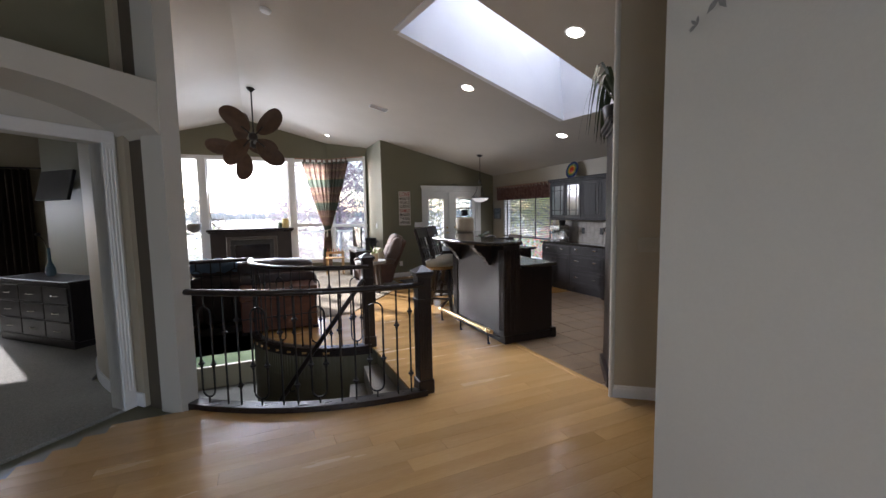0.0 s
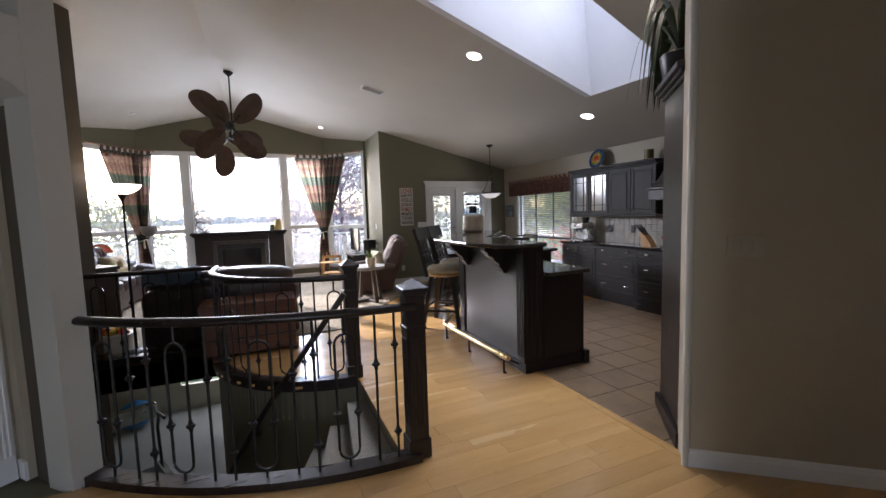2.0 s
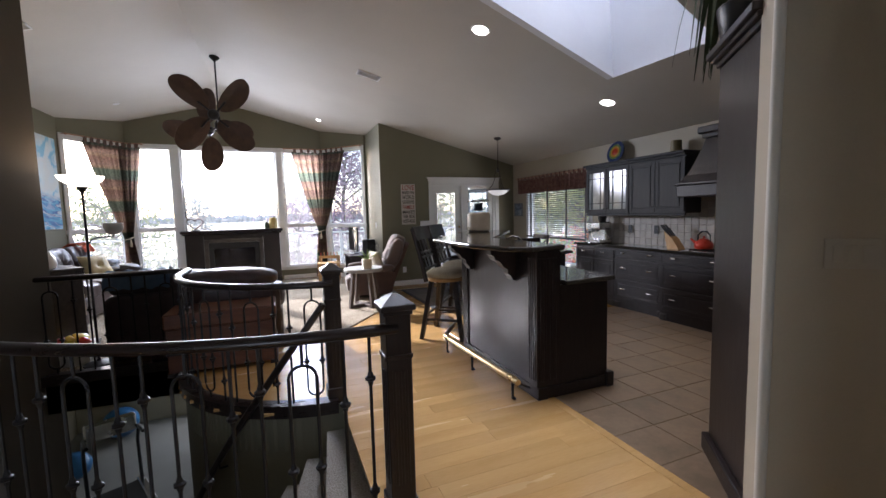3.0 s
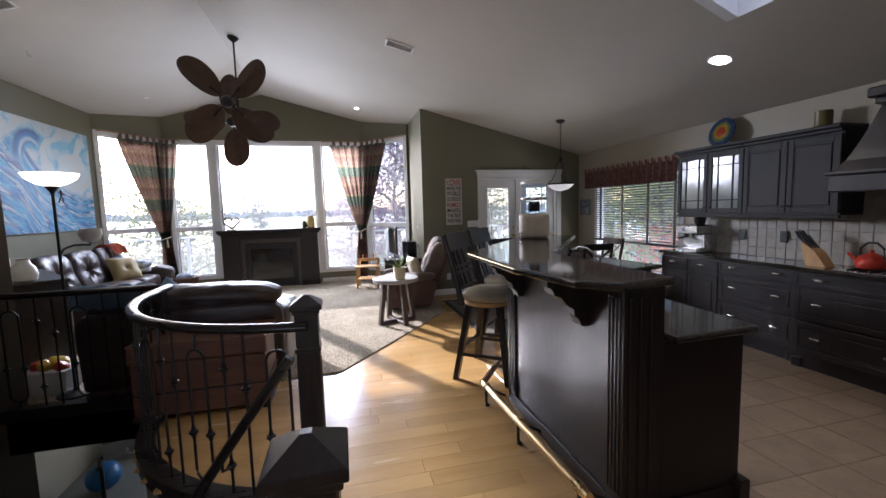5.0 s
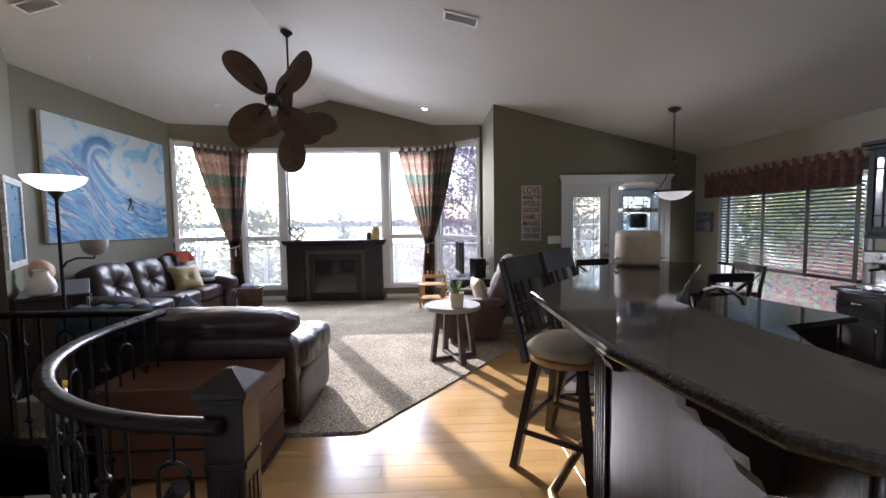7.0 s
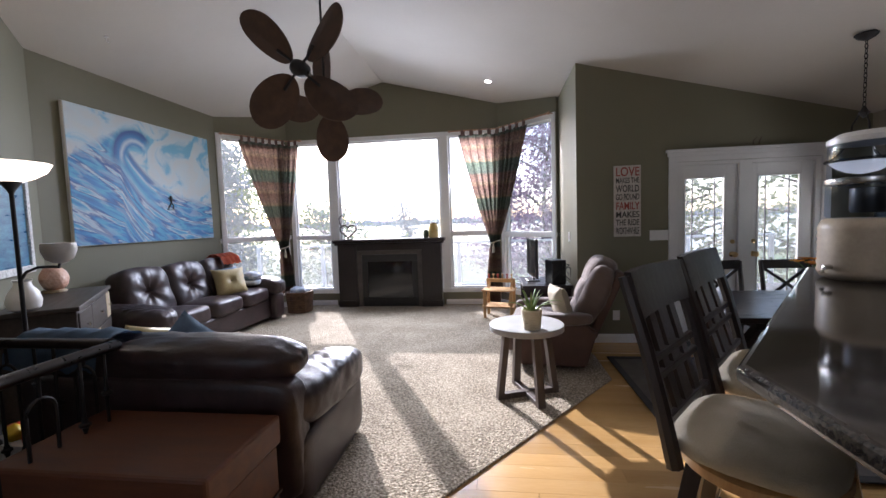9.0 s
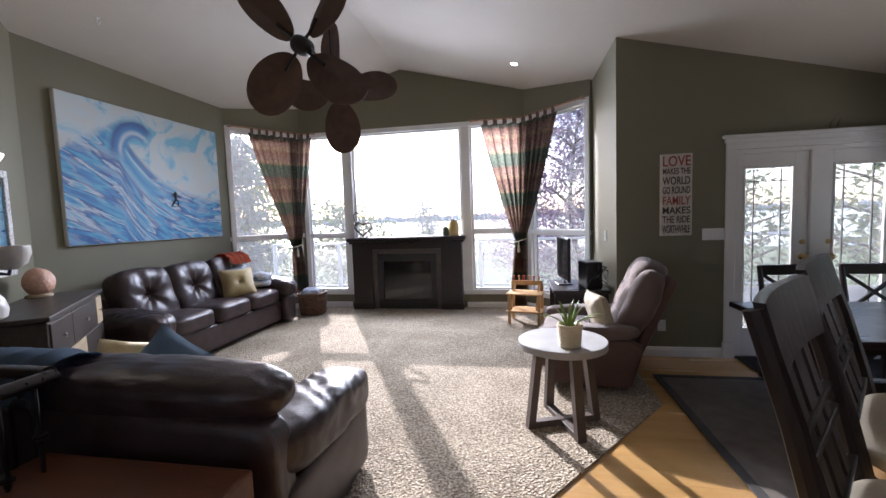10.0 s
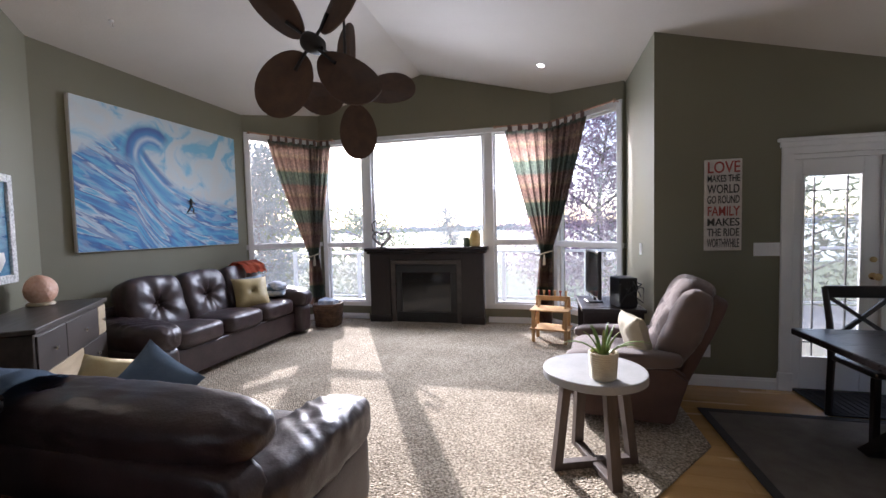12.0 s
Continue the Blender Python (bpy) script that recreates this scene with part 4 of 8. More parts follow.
cushion("blue cotton pillow standing on the sofa seat", DENIM, 0.36, pose(0.87, 8.12, 0.67, 72, 40, 20))
cushion("pale yellow pillow lying against the sofa arm", GOLD, 0.44, pose(0.62, 8.10, 0.62, 48, 10, 30))


def drape(name, label, category, fabric, path, w, m, seed=0.0):
    """A folded cloth that lies along a profile (y, z), w wide along x."""
    root = thing(name, label, category, m)
    bm = B()
    rows = []
    na = 26
    for t, (y, z) in enumerate(path):
        rows.append([bm.verts.new((w * (i / na - 0.5) + 0.01 * noise.noise(Vector((t, i * .3, seed))), y + 0.012 * noise.noise(Vector((i * 0.5, t * 0.7, seed))),
                                   z + 0.010 * math.sin(i * 0.9 + seed) + 0.012 * noise.noise(Vector((i * 0.4, t * .5, seed + 3))))) for i in range(na + 1)])
    for u, v in zip(rows, rows[1:]):
        for i in range(na):
            bm.faces.new((u[i], u[i + 1], v[i + 1], v[i]))
    r = bmesh.ops.solidify(bm, geom=bm.faces[:], thickness=0.008)
    part("cloth", bm, fabric, root, smooth=True)
    return root


drape("throw_blanket", "blue throw blanket over the sofa back", "blanket", DENIM, [(-0.19, -0.07), (-0.18, 0.0), (-0.14, 0.06), (-0.08, 0.095), (0.0, 0.10), (0.08, 0.07), (0.16, 0.0), (0.2, -0.10)], 0.55, pose(0.70, 7.56, 0.845), 1.0)
drape("throw_blanket", "folded rust orange fleece over the sofa back", "blanket", ORANGE, [(-0.14, -0.10), (-0.12, 0.03), (-0.05, 0.085), (0.05, 0.09), (0.13, 0.05), (0.18, -0.06)], 0.42, pose(-1.15, 11.32, 1.0, 0, 0, -90), 5.0)

# trunk behind the sofa
tr = thing("trunk", "low red-brown leather and wood trunk behind the sofa", "trunk", pose(1.47, 7.13, 0.0))
bm = B()
box(bm, -0.46, 0.46, -0.24, 0.24, 0.03, 0.44, 0.01)
part("body", bm, TRUNK, tr)
bm = B()
box(bm, -0.475, 0.475, -0.255, 0.255, 0.44, 0.58, 0.014, seg=2)
part("lid", bm, TRUNK, tr)
bm = B()
for x0, x1 in ((-0.47, -0.40), (0.40, 0.47)):
    box(bm, x0, x1, -0.25, 0.25, 0.0, 0.035, 0.004)
box(bm, -0.468, 0.468, -0.248, 0.248, 0.2, 0.215, 0.002)
part("strap", bm, DARKWOOD, tr)

# sideboard on the diagonal wall: faces the fireplace
SB = surface("grey_brown_veneer", (0.04, 0.032, 0.027), (0.062, 0.05, 0.042), 5, 0.4, 0.08, 60, stretch=(0.6, 5, 5))
PALEWOOD = surface("pale_drawer_wood", (0.40, 0.31, 0.19), (0.5, 0.4, 0.26), 6, 0.5, 0.08, 60, stretch=(0.7, 5, 5))
sb = thing("sideboard", "grey-brown sideboard with odd pale and dark drawer fronts", "sideboard", pose(-0.55, 8.48, 0.012, 0, 0, 129) @ Matrix.Diagonal((0.98, 0.80, 1.06, 1)))
# local x runs along the wall, -y is the front
bm = B()
box(bm, -0.66, 0.66, -0.27, 0.27, 0.10, 0.86, 0.006)
part("body", bm, SB, sb)
bm = B()
box(bm, -0.68, 0.68, -0.295, 0.28, 0.86, 0.89, 0.005)
part("top", bm, SB, sb)
for x in (-0.62, 0.62):
    for y in (-0.23, 0.23):
        bm = B()
        box(bm, x - 0.03, x + 0.03, y - 0.03, y + 0.03, 0.0, 0.10, 0.004)
        part("leg", bm, SB, sb)
for i, (x1, x0, z0, z1, mt) in enumerate(((-0.64, -0.46, 0.56, 0.78, PALEWOOD), (-0.45, 0.20, 0.56, 0.78, SB), (0.21, 0.64, 0.56, 0.78, SB), (-0.64, -0.10, 0.33, 0.55, SB), (-0.09, 0.64, 0.33, 0.55, PALEWOOD), (-0.64, 0.64, 0.12, 0.32, SB))):
    bm = B()
    x0, x1 = -x0, -x1
    box(bm, x0, x1, -0.284, -0.27, z0 + 0.06, z1 + 0.06, 0.003)
    d = part("drawer", bm, mt, sb, "pale wood drawer front" if mt is PALEWOOD else "")
    bm = B()
    lathe(bm, [(0.007, 0), (0.007, 0.012), (0.016, 0.02), (0.012, 0.03)], (0, 0, 0), 10, pose((x0 + x1) / 2, -0.283, (z0 + z1) / 2 + 0.06, 90))
    part("knob", bm, CHROME, d, "metal knob", smooth=True)

SALT = surface("salt_crystal", (0.62, 0.32, 0.20), (0.78, 0.52, 0.38), 5, 0.5, 0.5, 40)
lamp = thing("salt_lamp", "rough pink salt crystal lamp on a wooden base", "lamp", pose(-0.93, 8.75, 0.956))
bm = B()
bmesh.ops.create_icosphere(bm, subdivisions=3, radius=0.1)
for v in bm.verts:
    v.co *= 1 + 0.22 * noise.noise(v.co * 9)
    v.co.z = v.co.z * 1.15 + 0.125
part("crystal", bm, SALT, lamp)
bm = B()
lathe(bm, [(0.085, 0), (0.09, 0.008), (0.085, 0.022), (0.05, 0.03)], (0, 0, 0), 16)
part("base", bm, PALEWOOD, lamp, "round wooden base", smooth=True)
CERAMIC = surface("white_ceramic", (0.68, 0.66, 0.62), (0.75, 0.73, 0.69), 6, 0.35, 0.05, 60)
vz = thing("table_vase", "squat white ceramic vase on the sideboard", "vase", pose(-0.22, 7.98, 0.956))
bm = B()
lathe(bm, [(0.05, 0), (0.085, 0.02), (0.095, 0.07), (0.08, 0.13), (0.05, 0.17), (0.045, 0.20), (0.055, 0.215), (0.035, 0.20)], (0, 0, 0), 20)
part("body", bm, CERAMIC, vz, smooth=True)

# framed picture above the sideboard
fr = thing("framed_picture", "blue seascape in a white mosaic frame on the diagonal wall", "picture", pose(-0.75, 8.315, 1.56, 0, 0, 125.2))
bm = B()
for x0, x1, z0, z1 in ((-0.36, -0.30, -0.40, 0.40), (0.30, 0.36, -0.40, 0.40), (-0.30, 0.30, -0.40, -0.34), (-0.30, 0.30, 0.34, 0.40)):
    box(bm, x0, x1, -0.03, 0.02, z0, z1, 0.004)
MOSAIC = speckled("white_mosaic", (0.35, 0.34, 0.33), (0.6, 0.6, 0.58), (0.8, 0.8, 0.78), 60, 0.8, 0.35, 0.006)
part("frame", bm, MOSAIC, fr, "white mosaic frame")
bm = B()
box(bm, -0.30, 0.30, -0.012, -0.006, -0.34, 0.34)
part("print", bm, surface("sea_print", (0.02, 0.10, 0.22), (0.10, 0.28, 0.40), 5, 0.3, 0.05, 40, stretch=(1, 1, 4)), fr)


def torchiere():
    root = thing("floor_lamp", "black torchiere floor lamp with lit white bowl and reading arm", "floor lamp", pose(0.27, 7.61, 0.012))
    bm = B()
    lathe(bm, [(0.13, 0), (0.13, 0.012), (0.10, 0.025), (0.02, 0.04), (0.011, 0.06), (0.011, 1.70), (0.02, 1.72), (0.045, 1.755), (0.05, 1.77)], (0, 0, 0), 20)
    part("stand", bm, BLACK, root, smooth=True)
    OPAL = glow("opal_bowl", (1.0, 0.86, 0.66), 0.9)
    bm = B()
    lathe(bm, [(0.045, 1.765), (0.10, 1.785), (0.16, 1.825), (0.185, 1.87), (0.178, 1.87), (0.15, 1.83), (0.09, 1.795), (0.03, 1.78)], (0, 0, 0), 24)
    part("shade", bm, OPAL, root, "white opal glass bowl", smooth=True)
    bm = B()
    tube(bm, [(0, 0, 1.20), (0.03, 0.01, 1.25), (0.09, 0.03, 1.275), (0.16, 0.05, 1.275), (0.19, 0.06, 1.27), (0.20, 0.06, 1.30)], 0.008, 8)
    part("arm", bm, BLACK, root, smooth=True)
    bm = B()
    lathe(bm, [(0.03, 0.0), (0.065, 0.025), (0.083, 0.075), (0.08, 0.115), (0.073, 0.115), (0.05, 0.05), (0.012, 0.03)], (0.20, 0.06, 1.295), 18)
    part("reading_shade", bm, CERAMIC, root, "small white glass shade", smooth=True)
    return root


torchiere()
lp = new("torchiere_bulb", bpy.data.lights.new("torchiere_bulb", "POINT"))
lp.data.energy, lp.data.color, lp.data.shadow_soft_size = 1.4, (1, 0.8, 0.58), 0.06
lp.location = (0.27, 7.61, 1.86)

# twin ceiling fan
fan = thing("ceiling_fan", "twin-headed ceiling fan with brown woven palm-leaf blades", "ceiling fan", pose(1.28, 9.72, 3.855))
bm = B()
lathe(bm, [(0.012, -0.95), (0.012, -0.07), (0.03, -0.06), (0.075, -0.015), (0.075, 0.0)], (0, 0, 0), 16)
part("downrod", bm, IRON, fan, smooth=True)
bm = B()
lathe(bm, [(0.03, -1.08), (0.06, -1.05), (0.065, -0.98), (0.03, -0.93)], (0, 0, 0), 16)
tube(bm, [(0.05, -0.50, -1.0), (0.02, -0.2, -1.0), (0, 0, -1.0), (-0.06, 0.2, -1.01), (-0.2, 0.54, -1.0)], 0.022, 8)
part("yoke", bm, IRON, fan, smooth=True)


def fan_head(loc, axis_tilt, turn, spin):
    hm = pose(*loc, 0, 0, turn) @ pose(0, 0, 0, axis_tilt)
    bm = B()
    lathe(bm, [(0.03, -0.12), (0.065, -0.10), (0.075, -0.03), (0.07, 0.05), (0.04, 0.09), (0.015, 0.10)], (0, 0, 0), 18, hm)
    part("motor", bm, IRON, fan, smooth=True)
    for i in range(4):
        a = hm @ pose(0, 0, 0, 0, 0, spin + 90 * i) @ pose(0, 0, 0, -38)
        bm = B()
        rows = []
        for s in (0, 1):
            pts = []
            for j in range(28):
                t = 2 * math.pi * j / 28
                x = 0.375 + 0.275 * math.cos(t)
                y = 0.192 * math.sin(t) * (1 + 0.12 * math.cos(t))
                zz = 0.03 * math.cos(t) - 0.04 * (y / 0.215) ** 2 + 0.012 * s
                pts.append(bm.verts.new(a @ Vector((x, y, zz))))
            c = bm.verts.new(a @ Vector((0.375, 0, 0.012 * s + 0.012)))
            for j in range(28):
                f = (c, pts[j], pts[(j + 1) % 28])
                bm.faces.new(f if s else f[::-1])
            rows.append(pts)
        for j in range(28):
            bm.faces.new((rows[0][j], rows[0][(j + 1) % 28], rows[1][(j + 1) % 28], rows[1][j]))
        part("blade", bm, FANLEAF, fan)
        bm = B()
        tube(bm, [a @ Vector((0.05, 0, 0.0)), a @ Vector((0.12, 0, 0.0)), a @ Vector((0.24, 0, 0.02))], [0.014, 0.012, 0.016], 6)
        part("blade_iron", bm, IRON, fan, smooth=True)


fan_head((-0.01, -0.52, -0.965), 100, 0, 45)
fan_head((-0.2, 0.56, -0.985), -78, 0, 0)

# round side table and succulent
ST = surface("grey_table_top", (0.34, 0.34, 0.33), (0.42, 0.42, 0.41), 5, 0.5, 0.06, 60)
GW = surface("weathered_brown_wood", (0.085, 0.062, 0.05), (0.12, 0.09, 0.072), 6, 0.55, 0.15, 60, stretch=(5, 5, 0.8))
st = thing("side_table", "round grey-topped side table on four splayed brown legs", "side table", pose(3.22, 8.97, 0.012))
bm = B()
lathe(bm, [(0.29, 0.555), (0.30, 0.56), (0.30, 0.60), (0.295, 0.605)], (0, 0, 0), 48)
part("tabletop", bm, ST, st, smooth=True)
for i in range(4):
    a = radians(20 + 90 * i)
    bm = B()
    d, e = Vector((math.cos(a), math.sin(a), 0)), Vector((-math.sin(a), math.cos(a), 0))
    lo, hi = d * 0.245, d * 0.175
    hexa(bm, [(*(lo + d * s + e * t).xy, 0.0) for s, t in ((-.025, -.03), (.025, -.03), (.025, .03), (-.025, .03))] + [(*(hi + d * s + e * t).xy, 0.555) for s, t in ((-.025, -.03), (.025, -.03), (.025, .03), (-.025, .03))])
    part("leg", bm, GW, st)
for i in range(2):
    bm = B()
    box(bm, -0.22, 0.22, -0.028, 0.028, 0.0, 0.045 if i == 0 else 0.04, 0.003, pose(0, 0, 0, 0, 0, 20 + 90 * i))
    part("stretcher", bm, GW, st)
POT = surface("cream_textured_pot", (0.62, 0.53, 0.36), (0.7, 0.62, 0.45), 9, 0.5, 0.2, 60)
SOIL = surface("potting_soil", (0.12, 0.06, 0.02), (0.2, 0.11, 0.04), 30, 0.95, 0.8, 80)
ALOE = surface("succulent_leaf", (0.13, 0.22, 0.045), (0.26, 0.36, 0.09), 6, 0.4, 0.05, 60)
pp = thing("potted_plant", "spiky aloe in a cream ribbed pot on the side table", "plant", pose(3.25, 8.80, 0.617))
bm = B()
prof = [(0.06, 0.0)]
for i in range(11):
    z = 0.008 + 0.013 * i
    prof += [(0.066 + 0.0012 * i, z), (0.072 + 0.001 * i, z + 0.006)]
prof += [(0.078, 0.155), (0.07, 0.155), (0.068, 0.135)]
lathe(bm, prof, (0, 0, 0), 22)
part("pot", bm, POT, pp, smooth=True)
bm = B()
lathe(bm, [(0.067, 0.125), (0.067, 0.137)], (0, 0, 0), 18)
part("soil", bm, SOIL, pp)
for i, (a, l, up) in enumerate(((10, 0.26, .35), (70, 0.20, .8), (120, 0.17, .9), (185, 0.27, .45), (215, 0.20, .75), (265, 0.17, 1.0), (310, 0.19, .85), (345, 0.30, .5), (150, 0.15, 1.1), (40, 0.16, 1.0))):
    a = radians(a)
    bm = B()
    pts, rs = [], []
    for j in range(7):
        t = j / 6
        h = l * t
        pts.append((math.cos(a) * (0.015 + h * (1 - 0.5 * up)), math.sin(a) * (0.015 + h * (1 - 0.5 * up)), 0.135 + h * up + 0.10 * t * (1 - t) - (0.06 * t * t if l > 0.24 else 0)))
        rs.append(0.012 * (1 - t) ** 0.7 + 0.001)
    tube(bm, pts, rs, 6, 0.45)
    part("leaf", bm, ALOE, pp, smooth=True)


# recliner: seen from its side, facing the fireplace wall
def recliner():
    root = thing("recliner", "taupe plush recliner with a tall cushioned back", "recliner", pose(3.54, 9.98, 0.012, 0, 0, 172) @ Matrix.Diagonal((0.97, 1.08, 0.91, 1)))
    # local +x is the front, y across
    bm = B()
    soft(bm, (0.62, 0.62, 0.32), pose(0.02, 0, 0.20), 10, 10, 0, 0.005, seed=1)
    part("base", bm, TAUPE_D, root, smooth=True)
    for s in (-1, 1):
        bm = B()
        prof = [(-0.34, 0.05), (0.33, 0.05), (0.38, 0.30), (0.36, 0.50), (-0.34, 0.50), (-0.44, 0.42)]
        q = [[bm.verts.new((x, s * 0.37 + o, z)) for x, z in prof] for o in (-0.055, 0.055)]
        bm.faces.new(q[0])
        bm.faces.new(q[1][::-1])
        for i in range(6):
            bm.faces.new((q[0][i], q[0][(i + 1) % 6], q[1][(i + 1) % 6], q[1][i]))
        bmesh.ops.bevel(bm, geom=bm.edges[:], offset=0.02, segments=2, affect="EDGES")
        part("side_panel", bm, TAUPE_D, root, smooth=True)
        bm = B()
        soft(bm, (0.80, 0.17, 0.12), pose(0.0, s * 0.37, 0.535, 0, 3), 14, 4, 0.1, 0.008, seed=4 + s)
        part("arm_pad", bm, TAUPE, root, smooth=True)
    bm = B()
    soft(bm, (0.62, 0.60, 0.20), pose(0.08, 0, 0.42, 0, -4), 14, 4.5, 0.15, 0.012, seed=8)
    part("seat_cushion", bm, TAUPE, root, smooth=True)
    bm = B()
    lean = pose(-0.27, 0, 0.36, 0, -22)
    soft(bm, (0.09, 0.64, 0.80), lean @ pose(-0.13, 0, 0.36), 12, 9, 0, 0.005, seed=9)
    part("back_shell", bm, TAUPE_D, root, smooth=True)
    for i, (z, h, x, th) in enumerate(((0.20, 0.30, 0.02, 0.24), (0.42, 0.32, 0.02, 0.27), (0.66, 0.36, 0.01, 0.29))):
        bm = B()
        soft(bm, (th, 0.46, h), lean @ pose(x, 0, z), 18, 3.0, 0.0, 0.018, seed=20 + i, freq=6)
        part("back_cushion", bm, TAUPE, root, smooth=True)
    for sd_ in (-1, 1):
        bm = B()
        soft(bm, (0.24, 0.22, 0.66), lean @ pose(0.01, sd_ * 0.25, 0.44), 16, 3.0, 0.0, 0.014, seed=28 + sd_, freq=6)
        part("back_wing", bm, TAUPE, root, "rounded side bolster", smooth=True)
    bm = B()
    soft(bm, (0.10, 0.56, 0.26), pose(0.40, 0, 0.24, 0, 6), 10, 5, 0, 0.008, seed=31)
    part("footrest", bm, TAUPE, root, smooth=True)
    return root


recliner()
cushion("small beige pillow on the recliner", CREAM, 0.34, pose(3.60, 9.72, 0.64, 74, 0, 100))

# woven baskets
WICKER = surface("brown_wicker", (0.07, 0.035, 0.02), (0.16, 0.09, 0.05), 14, 0.8, 0.5, 70)


def basket(m, label):
    root = thing("basket", label, "basket", m, group="baskets by the window")
    for i in range(9):
        bm = B()
        r = 0.145 + 0.003 * i
        z = 0.016 + 0.034 * i
        ring = []
        for j in range(33):
            a = 2 * math.pi * j / 32
            k_ = 1 / max(abs(math.cos(a)), abs(math.sin(a))) ** 0.45
            ring.append((r * k_ * math.cos(a), r * k_ * math.sin(a), z + 0.006 * math.sin(16 * a + i * math.pi)))
        tube(bm, ring, 0.019, 6, ends=False)
        part("wicker_band", bm, WICKER, root, smooth=True)
    bm = B()
    soft(bm, (0.24, 0.24, 0.12), pose(0, 0, 0.30), 8, 3, 0, 0.03, seed=m.translation.x, freq=14)
    part("contents", bm, STRIPE, root, "crumpled cloth", smooth=True)
    bm = B()
    lathe(bm, [(0.15, 0.0), (0.15, 0.02)], (0, 0, 0), 16)
    part("bottom", bm, WICKER, root)
    return root


basket(pose(-0.36, 12.16, 0.012) @ Matrix.Diagonal((1.15, 1.15, 1.15, 1)), "square brown wicker basket holding folded cloth")
basket(pose(-0.82, 12.02, 0.012, 0, 0, 30), "brown wicker basket beside the sofa")


# patterned curtains
m, n, k, b = shader("banded_curtain_cloth")
tc = n.new("ShaderNodeTexCoord")
sep = n.new("ShaderNodeSeparateXYZ")
k.new(tc.outputs["Object"], sep.inputs["Vector"])
MAUVE, GREEN, OCHRE, RUST = (0.175, 0.122, 0.104), (0.08, 0.098, 0.082), (0.20, 0.15, 0.105), (0.14, 0.088, 0.074)
zz = fmath("FRACT", fmath("MULTIPLY", fmath("ADD", sep.outputs["Z"], 1.39), 1.64))
band = ramp(zz, (0.0, GREEN), (0.26, (0.068, 0.092, 0.072)), (0.31, OCHRE), (0.40, MAUVE), (0.60, RUST), (0.68, OCHRE), (0.78, MAUVE), (0.92, RUST), (0.98, GREEN))
wv = n.new("ShaderNodeTexNoise")
wv.inputs["Scale"].default_value, wv.inputs["Detail"].default_value = 28, 4
k.new(tc.outputs["Object"], wv.inputs["Vector"])
tone = ramp(wv.outputs["Fac"], (0.3, (0.55, 0.5, 0.5)), (0.7, (1.25, 1.15, 1.0)))
mul = n.new("ShaderNodeMix")
mul.data_type, mul.blend_type = "RGBA", "MULTIPLY"
mul.inputs["Factor"].default_value = 1.0
k.new(band, mul.inputs["A"])
k.new(tone, mul.inputs["B"])
k.new(mul.outputs["Result"], b.inputs["Base Color"])
b.inputs["Roughness"].default_value = 0.9
tl, ms = n.new("ShaderNodeBsdfTranslucent"), n.new("ShaderNodeMixShader")
k.new(mul.outputs["Result"], tl.inputs["Color"])
ms.inputs[0].default_value = 0.46
k.new(b.outputs[0], ms.inputs[1])
k.new(tl.outputs[0], ms.inputs[2])
k.new(ms.outputs[0], n["Material Output"].inputs["Surface"])
CURTAIN = m
TAB = surface("curtain_tab_cloth", (0.12, 0.072, 0.062), (0.18, 0.12, 0.10), 24, 0.9, 0.3, 200)


